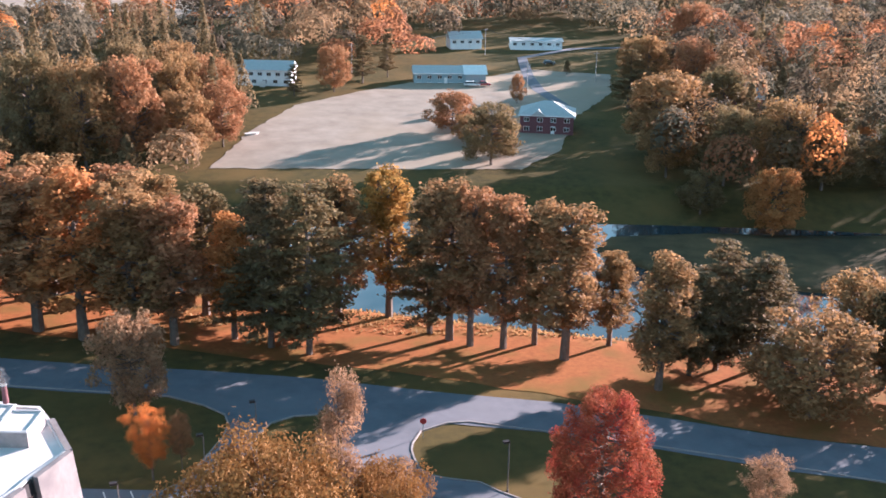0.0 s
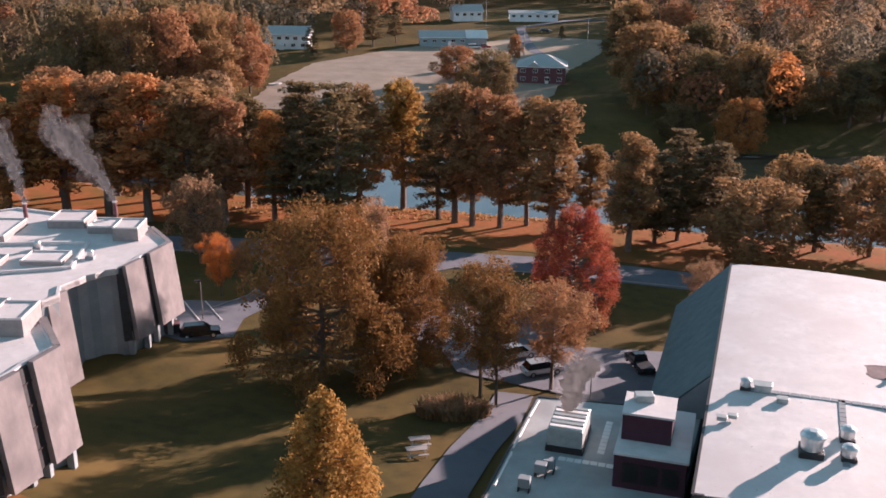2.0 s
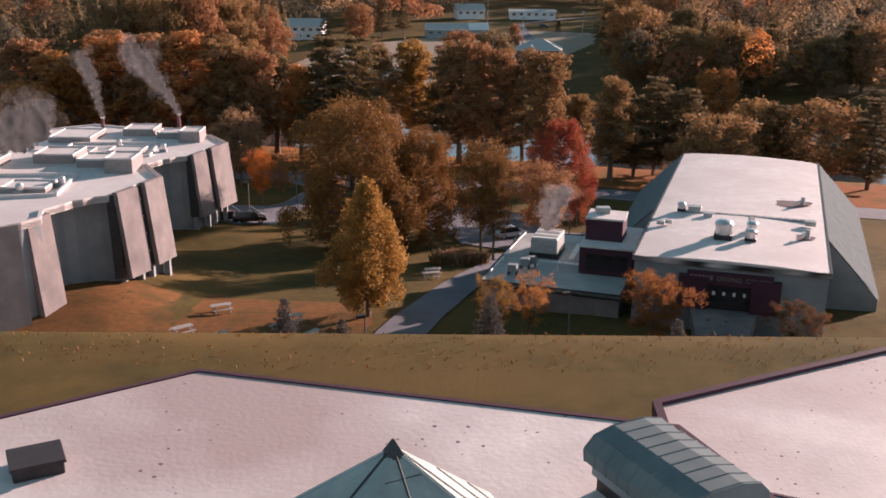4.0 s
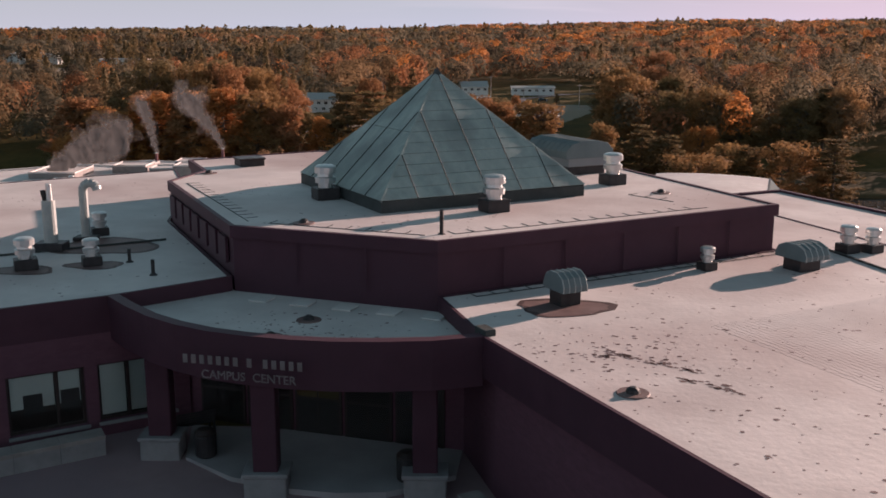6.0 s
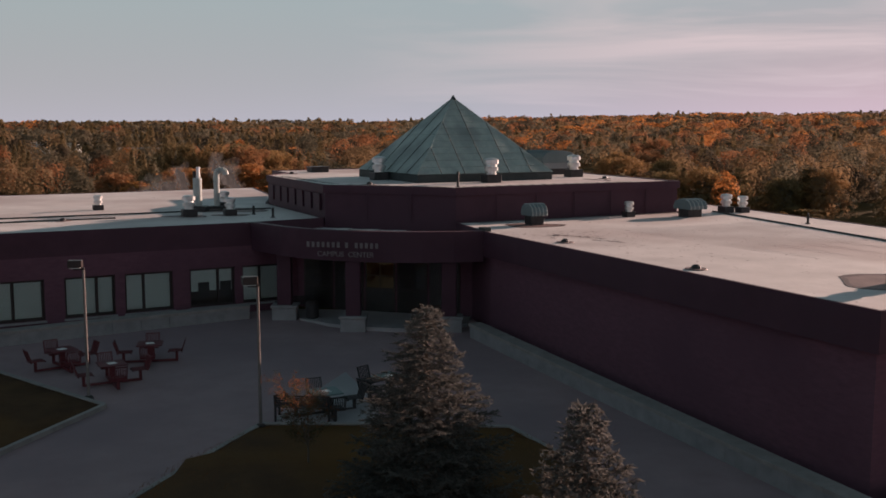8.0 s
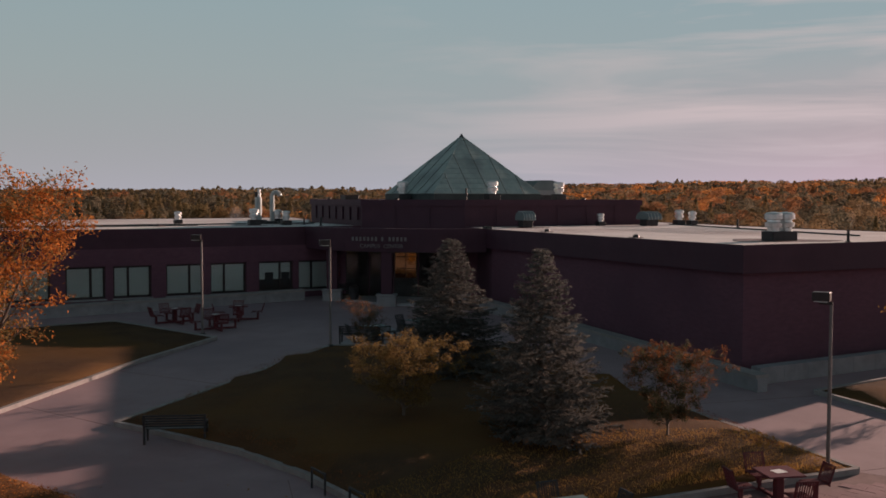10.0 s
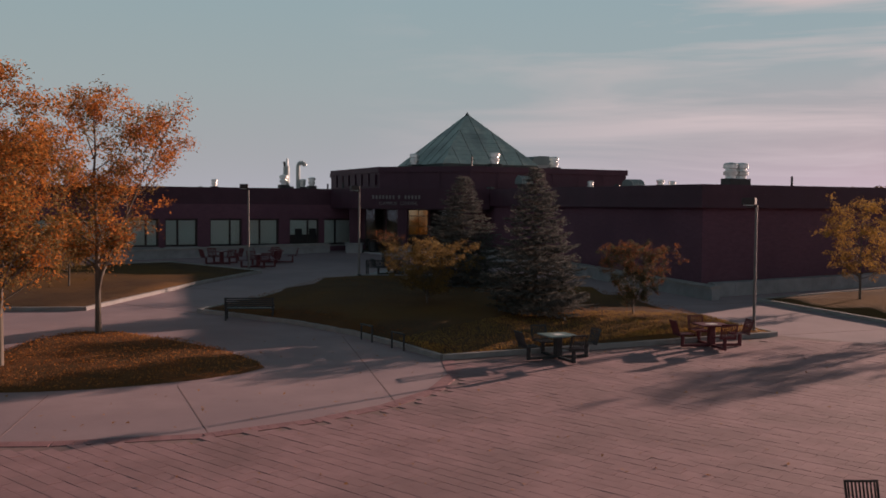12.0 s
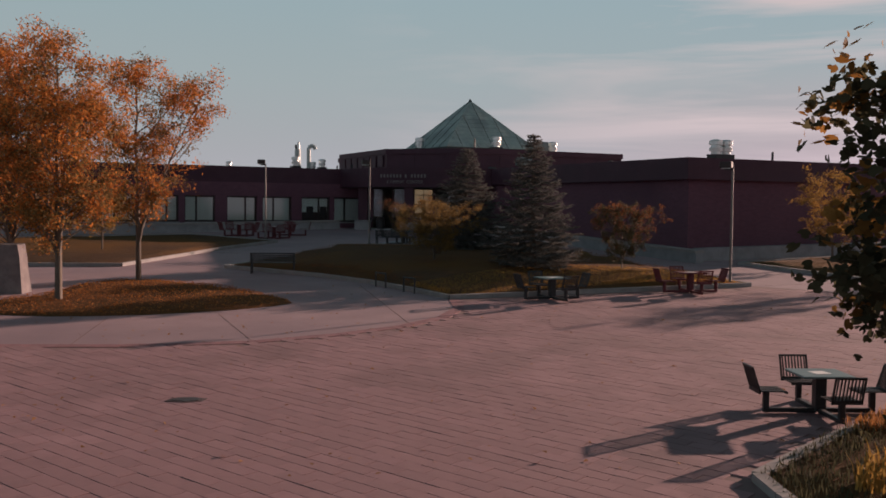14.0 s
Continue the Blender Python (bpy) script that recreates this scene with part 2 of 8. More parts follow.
M["shingle"] = shade("roof_shingle", (0.36, 0.38, 0.38), (0.46, 0.47, 0.46), 2, 0.85, fine=6, bump=0.4)
M["siding"] = shade("white_siding", (0.74, 0.74, 0.73), (0.82, 0.82, 0.80), 1, 0.7, fine=8, bump=0.2, stretch=(1, 1, 6))
M["teal_siding"] = shade("blue_siding", (0.24, 0.32, 0.34), (0.30, 0.38, 0.40), 1, 0.7, stretch=(1, 1, 6))
M["redbrick"] = shade("red_brick", (0.125, 0.055, 0.062), (0.18, 0.08, 0.085), 3, 0.85, fine=8, bump=0.3)
M["bark"] = shade("bark", (0.10, 0.075, 0.06), (0.17, 0.13, 0.105), 3, 0.9, fine=12, bump=0.8, stretch=(1, 1, 0.3))
M["blind"] = shade("window_blind", (0.62, 0.66, 0.64), (0.70, 0.74, 0.72), 1, 0.6, stretch=(0.4, 0.4, 8))
M["letter"] = shade("pale_letter", (0.15, 0.125, 0.128), (0.20, 0.17, 0.172), 2, 0.5)
M["stripe"] = shade("lane_paint", (0.60, 0.58, 0.56), (0.70, 0.68, 0.66), 3, 0.7)
M["wood"] = shade("weathered_wood", (0.30, 0.27, 0.25), (0.42, 0.38, 0.36), 2, 0.8, fine=20, bump=0.3, stretch=(1, 6, 6))
M["tyre"] = shade("tyre_rubber", (0.015, 0.015, 0.016), (0.03, 0.03, 0.03), 4, 0.8)
M["carblack"] = shade("black_car_paint", (0.012, 0.010, 0.012), (0.02, 0.018, 0.02), 2, 0.2, spec=0.6)
M["marsh"] = shade("marsh_grass", (0.075, 0.055, 0.03), (0.14, 0.095, 0.05), 0.25, 0.95, fine=5, bump=0.9, c=(0.05, 0.045, 0.03), cscale=0.05, spec=0.05)

g = bpy.data.materials.new("window_glass")
g.use_nodes = True
gn_, gl_ = g.node_tree.nodes, g.node_tree.links
clear, shine, both, fres = gn_.new("ShaderNodeBsdfTransparent"), gn_.new("ShaderNodeBsdfGlossy"), gn_.new("ShaderNodeMixShader"), gn_.new("ShaderNodeFresnel")
clear.inputs["Color"].default_value = (0.90, 0.93, 0.93, 1)
shine.inputs["Roughness"].default_value = 0.04
fres.inputs["IOR"].default_value = 1.5
gl_.new(fres.outputs[0], both.inputs[0])
gl_.new(clear.outputs[0], both.inputs[1])
gl_.new(shine.outputs[0], both.inputs[2])
gl_.new(both.outputs[0], gn_["Material Output"].inputs["Surface"])
M["glass"] = g
g2 = bpy.data.materials.new("coated_glass")
g2.use_nodes = True
n2, l2 = g2.node_tree.nodes, g2.node_tree.links
tint, shine2, both2 = n2.new("ShaderNodeBsdfTransparent"), n2.new("ShaderNodeBsdfGlossy"), n2.new("ShaderNodeMixShader")
tint.inputs["Color"].default_value = (0.35, 0.30, 0.25, 1)
shine2.inputs["Color"].default_value = (1.0, 0.70, 0.36, 1)
shine2.inputs["Roughness"].default_value = 0.05
both2.inputs[0].default_value = 0.30
l2.new(tint.outputs[0], both2.inputs[1])
l2.new(shine2.outputs[0], both2.inputs[2])
l2.new(both2.outputs[0], n2["Material Output"].inputs["Surface"])
M["coated"] = g2
w = bpy.data.materials.new("river_water")
w.use_nodes = True
wb = w.node_tree.nodes["Principled BSDF"]
wb.inputs["Base Color"].default_value = (0.035, 0.045, 0.05, 1)
wb.inputs["Roughness"].default_value = 0.05
wb.inputs["Specular IOR Level"].default_value = 0.6
wt = w.node_tree.nodes.new("ShaderNodeTexNoise")
wt.inputs["Scale"].default_value = 0.8
wbp = w.node_tree.nodes.new("ShaderNodeBump")
wbp.inputs["Strength"].default_value = 0.05
wtc = w.node_tree.nodes.new("ShaderNodeTexCoord")
w.node_tree.links.new(wtc.outputs["Object"], wt.inputs["Vector"])
w.node_tree.links.new(wt.outputs["Fac"], wbp.inputs["Height"])
w.node_tree.links.new(wbp.outputs["Normal"], wb.inputs["Normal"])
M["water"] = w

LEAVES = {
    "orange": leaf("leaves_orange", (0.40, 0.165, 0.055), (0.50, 0.23, 0.08)),
    "rust": leaf("leaves_rust", (0.29, 0.142, 0.070), (0.385, 0.195, 0.092)),
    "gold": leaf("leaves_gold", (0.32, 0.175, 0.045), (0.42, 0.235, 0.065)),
    "olive": leaf("leaves_olive", (0.26, 0.150, 0.068), (0.35, 0.20, 0.088)),
    "green": leaf("leaves_green", (0.155, 0.112, 0.056), (0.24, 0.162, 0.076)),
    "pine": leaf("needles_pine", (0.14, 0.102, 0.054), (0.22, 0.152, 0.074)),
    "red": leaf("leaves_red", (0.33, 0.05, 0.035), (0.30, 0.125, 0.05)),
    "blue": leaf("needles_blue_spruce", (0.082, 0.080, 0.076), (0.145, 0.135, 0.125), 0.35),
    "dry": leaf("leaves_dry", (0.27, 0.16, 0.092), (0.36, 0.215, 0.12)),
    "vivid": leaf("leaves_vivid_orange", (0.55, 0.17, 0.04), (0.66, 0.25, 0.065)),
    "ash": leaf("leaves_ash", (0.40, 0.12, 0.035), (0.54, 0.20, 0.055), 0.35, 0.55),
    "wood_orange": leaf("canopy_orange", (0.460, 0.172, 0.057), (0.552, 0.230, 0.081), 0.10, 0.58),
    "wood_rust": leaf("canopy_rust", (0.287, 0.129, 0.067), (0.380, 0.172, 0.086), 0.10, 0.58),
    "wood_olive": leaf("canopy_olive", (0.207, 0.132, 0.075), (0.287, 0.178, 0.098), 0.10, 0.58),
    "wood_dark": leaf("canopy_dark", (0.075, 0.058, 0.042), (0.115, 0.085, 0.055), 0.10, 0.5),
    "wood_green": leaf("canopy_green", (0.121, 0.103, 0.075), (0.184, 0.149, 0.098), 0.10, 0.58),
    "willow": leaf("leaves_willow", (0.195, 0.094, 0.033), (0.29, 0.142, 0.046), 0.15, 0.26),
    "russet_bright": leaf("litter_leaves", (0.26, 0.095, 0.035), (0.38, 0.15, 0.05)),
    "litter": leaf("fallen_orange_leaves", (0.34, 0.125, 0.036), (0.47, 0.19, 0.05), 0.3),
    "russet": leaf("leaves_russet", (0.17, 0.062, 0.03), (0.26, 0.10, 0.04)),
    "maple": leaf("leaves_turning_maple", (0.20, 0.105, 0.03), (0.34, 0.16, 0.045), 0.35),
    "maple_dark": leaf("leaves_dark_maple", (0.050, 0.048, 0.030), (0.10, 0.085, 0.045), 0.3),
    "ash_brown": leaf("leaves_brown_ash", (0.17, 0.105, 0.045), (0.27, 0.155, 0.06), 0.35),
}

# ---- mesh helpers ----


def to_mesh(bm, name, material):
    me = bpy.data.meshes.new(name)
    bm.to_mesh(me)
    bm.free()
    me.materials.append(material)
    return me


def part(name, bm, material, parent=None, label="", at=None):
    """Links a bmesh as one mesh object, under a thing or a part where one is given."""
    ob = new(name, to_mesh(bm, name, material))
    if parent:
        ob.parent = parent
    if at:
        ob.matrix_basis = at
    if label:
        ob["label"] = label
    return ob


def piece(name, me, parent, m):
    ob = new(name, me)
    ob.parent = parent
    ob.matrix_basis = m
    return ob


def thing(name, x, y, z, rz=0.0):
    ob = new(name)
    ob.matrix_basis = pose(x, y, z, 0, 0, rz)
    return ob


def bm_new():
    return bmesh.new()


def box(bm, x0, y0, z0, x1, y1, z1, bevel=0.0, m=None):
    r = bmesh.ops.create_cube(bm, size=1.0)
    vs = r["verts"]
    t = Matrix.Translation(((x0 + x1) / 2, (y0 + y1) / 2, (z0 + z1) / 2)) @ Matrix.Diagonal((x1 - x0, y1 - y0, z1 - z0, 1))
    bmesh.ops.transform(bm, matrix=(m @ t) if m else t, verts=vs)
    if bevel:
        es = list({e for v in vs for e in v.link_edges})
        bmesh.ops.bevel(bm, geom=es, offset=bevel, segments=1, affect="EDGES")
    return bm


def tube(bm, p, q, r0, r1, n=8, caps=True):
    p, q = Vector(p), Vector(q)
    d = q - p
    m = Matrix.Translation((p + q) / 2) @ d.to_track_quat("Z", "Y").to_matrix().to_4x4()
    bmesh.ops.create_cone(bm, cap_ends=caps, segments=n, radius1=r0, radius2=r1, depth=d.length, matrix=m)
    return bm


def prism(bm, pts, z0, z1, top=None):
    """A closed block over a plan polygon; top gives other plan points for its upper side."""
    top = top or pts
    lo = [bm.verts.new((x, y, z0(x, y) if callable(z0) else z0)) for x, y in pts]
    hi = [bm.verts.new((x, y, z1(x, y) if callable(z1) else z1)) for x, y in top]
    n = len(pts)
    bm.faces.new(list(reversed(lo)))
    bm.faces.new(hi)
    for i in range(n):
        bm.faces.new((lo[i], lo[(i + 1) % n], hi[(i + 1) % n], hi[i]))
    bmesh.ops.recalc_face_normals(bm, faces=bm.faces)
    return bm


def band(bm, outer, inner, z0, z1, closed=True):
    """A continuous upright band between two matching plan lines."""
    n = len(outer)
    rows = [[bm.verts.new((*p, z)) for p in line] for line, z in ((outer, z0), (outer, z1), (inner, z1), (inner, z0))]
    for i in range(n if closed else n - 1):
        j = (i + 1) % n
        for k in range(4):
            a, b = rows[k], rows[(k + 1) % 4]
            bm.faces.new((a[i], a[j], b[j], b[i]))
    if not closed:
        for i in (0, n - 1):
            bm.faces.new([rows[k][i] for k in range(4)])
    bmesh.ops.recalc_face_normals(bm, faces=bm.faces)
    return bm


# ---- ground ----
PROFILE = [(-400, -4), (-60, -3.68), (75, 1.39), (100, 1.3), (112, 0.5), (120, -4), (138, -13.3), (147, -15), (156, -15.4), (191, -20.8), (212, -22.4),
           (235, -23.8), (262, -25.3), (279, -26.3), (286, -28.6), (334, -28.6), (342, -25.4), (350, -23), (380, -21.5), (460, -18.6), (600, -17),
           (900, -14), (1500, -4), (2600, 6), (4600, 10)]
PY = [p[0] for p in PROFILE]
PZ = [p[1] for p in PROFILE]
SHEAR_Y, SHEAR_W = [-400, 170, 215, 300, 340, 4600], [0, 0, 0.26, 0.26, 0, 0]


def ground_z(x, y):
    """Height of the ground: a terrace that falls to a river, a far bank and wooded rises."""
    x, y = np.asarray(x, float), np.asarray(y, float)
    z = np.interp(y + np.clip(x, -120, 120) * np.interp(y, SHEAR_Y, SHEAR_W), PY, PZ)
    foot = np.clip((-21 - x) / 9, 0, 1)
    foot = foot * foot * (3 - 2 * foot)
    z = z + foot * (1.9 * np.clip((y - 146) / 12, 0, 1) * np.clip((190 - y) / 14, 0, 1) + 1.1 * np.clip((y - 192) / 6, 0, 1) * np.clip((214 - y) / 8, 0, 1))
    far = np.clip((y - 480) / 500, 0, 1)
    z = z + far * (6 * np.sin(x / 190 + 1.1) * np.sin(y / 260) + 14 * np.clip((x + 60) / 600, -0.3, 1.2) * np.clip((y - 700) / 800, 0, 1))
    return z


def gz(x, y):
    return float(ground_z(x, y))


def axis(*runs):
    out = []
    for a, b, s in runs:
        out += list(np.arange(a, b, s))
    return np.array(out + [runs[-1][1]], float)


def ground_sheet():
    xs = axis((-3200, -600, 130), (-600, -140, 23), (-140, 140, 3.5), (140, 600, 23), (600, 3200, 130))
    ys = axis((-300, 0, 15), (0, 60, 5), (60, 180, 2), (180, 360, 2), (360, 620, 8), (620, 1600, 40), (1600, 4600, 150))
    X, Y = np.meshgrid(xs, ys)
    Z = ground_z(X, Y) - np.where((Y > -60) & (Y < 72) & (np.abs(X) < 60), 0.05, 0.0)
    co = np.stack([X, Y, Z], -1).reshape(-1, 3)
    nx, ny = len(xs), len(ys)
    i = (np.arange(ny - 1)[:, None] * nx + np.arange(nx - 1)[None, :]).ravel()
    faces = np.stack([i, i + 1, i + nx + 1, i + nx], -1)
    me = bpy.data.meshes.new("ground")
    me.from_pydata(co.tolist(), [], faces.tolist())
    me.materials.append(M["grass"])
    for p in me.polygons:
        p.use_smooth = True
    return tagged(new("ground", me), "autumn grass ground falling to the river", "ground", kind="structure")


ground_sheet()


def drape(name, pts, material, lift, step=4.0, dome=0.0, skirt=0.0):
    """A thin sheet over a plan polygon that follows the ground."""
    bm = bm_new()
    vs = [bm.verts.new((x, y, 0)) for x, y in pts]
    bm.faces.new(vs)
    x0, x1 = min(p[0] for p in pts), max(p[0] for p in pts)
    y0, y1 = min(p[1] for p in pts), max(p[1] for p in pts)
    for a, b, n in ((x0, x1, (1, 0, 0)), (y0, y1, (0, 1, 0))):
        k = max(1, int((b - a) / step))
        for j in range(1, k):
            c = a + (b - a) * j / k
            geom = list(bm.verts) + list(bm.edges) + list(bm.faces)
            bmesh.ops.bisect_plane(bm, geom=geom, plane_co=(c, c, 0), plane_no=n)
    cx, cy = (x0 + x1) / 2, (y0 + y1) / 2
    edge = {v for e in bm.edges if e.is_boundary for v in e.verts}
    for v in bm.verts:
        r = max(abs(v.co.x - cx) / max(1e-3, (x1 - x0) / 2), abs(v.co.y - cy) / max(1e-3, (y1 - y0) / 2))
        v.co.z = gz(v.co.x, v.co.y) + lift + (dome * max(0.0, 1 - r * r) if v not in edge else 0.0)
    if skirt:
        low = bmesh.ops.extrude_edge_only(bm, edges=[e for e in bm.edges if e.is_boundary])
        for v in low["geom"]:
            if isinstance(v, bmesh.types.BMVert):
                v.co.z -= skirt
    bmesh.ops.recalc_face_normals(bm, faces=bm.faces)
    for f in bm.faces:
        f.smooth = True
        if f.normal.z < -0.5:
            f.normal_flip()
    return part(name, bm, material)


def strip_poly(line, w0, w1=None):
    """Plan polygon of a way along a centre line."""
    n = len(line)
    left, right = [], []
    for i, (x, y) in enumerate(line):
        a, b = line[max(0, i - 1)], line[min(n - 1, i + 1)]
        d = Vector((b[0] - a[0], b[1] - a[1])).normalized()
        w = (w0 + ((w1 or w0) - w0) * i / (n - 1)) / 2
        left.append((x - d.y * w, y + d.x * w))
        right.append((x + d.y * w, y - d.x * w))
    return right + left[::-1]


def ragged(pts, step, amp):
    """The same plan polygon with an uneven edge."""
    out, rng = [], random.Random(3)
    for i in range(len(pts)):
        a, b = Vector(pts[i]), Vector(pts[(i + 1) % len(pts)])
        k = max(1, int((b - a).length / step))
        t = Vector((-(b - a).y, (b - a).x)).normalized()
        for j in range(k):
            p = a.lerp(b, j / k) + t * rng.uniform(-amp, amp)
            out.append((p.x, p.y))
    return out


def kerb_run(name, line, width=0.16, height=0.15, closed=False, material=None, label="pale stone kerb round the planted bed"):
    """A row of kerb stones along a line, each with its own joints."""
    bm = bm_new()
    pts = line + [line[0]] if closed else line
    for (xa, ya), (xb, yb) in zip(pts[:-1], pts[1:]):
        d = Vector((xb - xa, yb - ya))
        n = max(1, round(d.length / 1.8))
        for k in range(n):
            p = Vector((xa, ya)) + d * (k / n)
            q = Vector((xa, ya)) + d * ((k + 1) / n) - d.normalized() * 0.012
            t = Vector((-d.y, d.x)).normalized() * width / 2
            c = [p - t, q - t, q + t, p + t]
            prism(bm, [(v.x, v.y) for v in c], lambda x, y: gz(x, y) - 0.1, lambda x, y: gz(x, y) + height)
    bm2 = bm
    return tagged(part(name, bm2, material or M["kerb"]), label, "kerb", kind="structure")


# the terrace: concrete walks round the beds
tagged(drape("pavement", [(-45, 20), (-11, 23.7), (-8, 23.9), (-5.1, 24.6), (-3.0, 25.9), (-1.5, 27.3), (-0.4, 29.0), (0.1, 31.0), (-0.1, 33.0), (11.4, 37.8),
                          (20, 33), (60, 46), (60, 76), (-45, 76)], M["concrete"], 0.0, 6.0), "worn pale concrete walks of the terrace", "pavement", kind="structure")
tagged(drape("pavement_base", [(-60, -60), (60, -60), (60, 46), (20, 33), (11.4, 37.8), (-0.1, 33.0), (0.1, 31.0), (-0.4, 29.0), (-1.5, 27.3), (-3.0, 25.9),
                               (-5.1, 24.6), (-8, 23.9), (-11, 23.7), (-45, 20), (-60, 18)], M["joint"], -0.004, 8.0), "rose-brown brick-paved court", "pavement", kind="structure")

BED = [(-0.1, 33.05), (2.8, 34.25), (6.0, 35.55), (9.0, 36.8), (11.3, 37.75), (9.6, 41.2), (7.8, 44.8), (6.0, 48.4), (4.4, 52.2), (3.0, 54.7), (-0.8, 54.9),
       (-4.6, 54.9), (-5.9, 51.6), (-7.3, 47.8), (-8.6, 44.6), (-9.65, 42.1), (-7.4, 40.7), (-5.2, 39.2), (-3.1, 37.2), (-1.5, 35.1)]
tagged(drape("lawn", BED, M["lawn"], 0.10, 1.2, dome=0.5, skirt=0.2), "mown lawn bed with leaves and long shade", "lawn", kind="structure")
kerb_run("kerb", BED, closed=True)
BED_W = [(-10.05, 56.7), (-16.2, 61.2), (-24, 57), (-45, 46), (-45, 40.6), (-18.5, 42.0), (-14.2, 42.4), (-11.9, 51.6)]
tagged(drape("lawn", BED_W, M["lawn"], 0.10, 2.0, dome=0.15, skirt=0.2), "sunlit lawn bed beside the terrace", "lawn", kind="structure")
kerb_run("kerb", BED_W, closed=True)
ISLE = [(-17.5, 29.6), (-15.2, 28.7), (-13.0, 28.35), (-11.6, 28.2), (-10.4, 28.35), (-8.9, 28.75), (-7.6, 29.35), (-6.4, 30.1), (-5.6, 30.8), (-5.1, 31.6), (-5.5, 32.5), (-7.0, 34.3), (-8.5, 35.6), (-10.0, 36.6),
        (-11.3, 37.5), (-12.6, 37.4), (-13.2, 35.6), (-13.3, 33.6), (-13.6, 32.0), (-14.6, 31.0), (-16.2, 30.5)]
tagged(drape("lawn_island", ISLE, M["isle"], 0.02, 0.7, dome=0.12, skirt=0.15), "mounded grass island strewn with fallen leaves", "lawn", kind="structure")
BED_E = [(13.4, 46.6), (16.7, 39.9), (34, 47.2), (34, 57.5), (26, 54.2)]
tagged(drape("lawn", BED_E, M["lawn"], 0.10, 2.0, dome=0.15, skirt=0.2), "sunlit grass bed by the brick wall", "lawn", kind="structure")
kerb_run("kerb", BED_E, closed=True)
BED_S = [(4.42, 13.1), (4.36, 13.95), (5.45, 15.2), (6.7, 16.55), (9.0, 18.3), (20, 24), (20, 8), (5.2, 8)]
tagged(drape("planting_bed", BED_S, M["isle"], 0.06, 1.0, dome=0.2, skirt=0.3), "raised planting bed with dry stems", "flower bed", kind="structure")
kerb_run("kerb", BED_S, width=0.2, height=0.12, closed=True)

# campus road, drives and paths below
ROAD = [(-140, 268), (-95, 258), (-55, 252.8), (-43, 251.4), (-30, 250.6), (-14, 248.8), (4.5, 245), (17.8, 243), (31.7, 239), (46, 234.2), (56.6, 232), (90, 222), (140, 206)]
tagged(drape("road", strip_poly(ROAD, 9.2), M["asphalt"], 0.07, 3.0), "grey asphalt campus road along the river lawn", "road", kind="structure")
EDGE_W = [(-53.4, 248.4), (-30.7, 246.2), (-25.8, 243.8), (-22.5, 241.2), (-21.5, 238.5), (-21.4, 235), (-22.3, 229.9), (-23.3, 224.6), (-27, 219)]
EDGE_M = [(-19, 222), (-18, 228), (-17.8, 231.5), (-17.5, 235.6), (-16.4, 239.1), (-13.9, 241.2), (-11.0, 241.8)]
EDGE_I = [(13, 222), (10.5, 223.8), (8.7, 225.5), (5, 226.2), (3.1, 226.9), (2, 228.4), (1.3, 231), (1.0, 232.8), (1.1, 234.7), (2, 237.8), (5.2, 240.3), (8, 240.8), (17.3, 238.6), (30.8, 235.2), (39, 232.8), (54.7, 227.7)]
tagged(drape("drive", EDGE_W[1:] + [(-31, 214), (-26, 210), (-22, 215)] + EDGE_M + [(-10, 246.5), (-28, 249)], M["asphalt"], 0.09, 2.5), "asphalt drive curving off the road", "road", kind="structure")
for edge_line in (EDGE_W, EDGE_M, EDGE_I):
    kerb_run("kerb", edge_line, 0.2, 0.2, label="pale concrete kerb along the drive")
tagged(drape("drive", [(-12, 246.5), (-9, 242.5), (-7.5, 238), (-7, 230), (-6, 222), (-2, 212), (2, 206), (14, 204), (20, 214)] + EDGE_I[:12] + [(17, 240), (17, 243.5)], M["asphalt"], 0.11, 2.5), "asphalt drive to the parking court", "road", kind="structure")
tagged(drape("parking", [(-36, 222), (-22, 222), (-22, 208), (-27, 204), (-36, 208)], M["asphalt"], 0.13, 2.5), "asphalt parking bay with painted lines", "parking", kind="structure")
tagged(drape("parking", [(3, 206), (14, 208), (30, 206), (30, 188), (20, 190), (5, 198)], M["asphalt"], 0.13, 2.5), "asphalt parking court beside the dining hall", "parking", kind="structure")
tagged(drape("path", strip_poly([(-60, 146), (-30, 145.2), (-12, 144), (-3, 143.5), (8, 141.5), (20, 142.5), (34, 143.5), (60, 146)], 5.2), M["asphalt"], 0.10, 1.5), "purple-grey asphalt path", "path", kind="structure")
tagged(drape("path", strip_poly([(-3.0, 143), (-1.5, 150), (1, 158), (3.6, 168), (6, 176), (9, 184), (11, 192)], 4.6, 4.0), M["asphalt"], 0.14, 1.5), "purple-grey asphalt path up the lawn", "path", kind="structure")
tagged(drape("leaf_litter", ragged([(-46, 148.6), (-30, 147.9), (-8, 147.0), (-4.5, 149), (-4.6, 155), (-8, 160.5), (-20, 163), (-46, 160)], 1.2, 0.5), M["litter"], 0.05, 2.0), "orange fallen leaves over the lawn", "leaves", kind="structure")
tagged(drape("forecourt", [(20.4, 140.5), (27.6, 140.8), (27.9, 145.2), (28.2, 148), (23.4, 148)], M["concrete"], 0.20, 1.2), "pale concrete forecourt of the dining hall", "pavement", kind="structure")
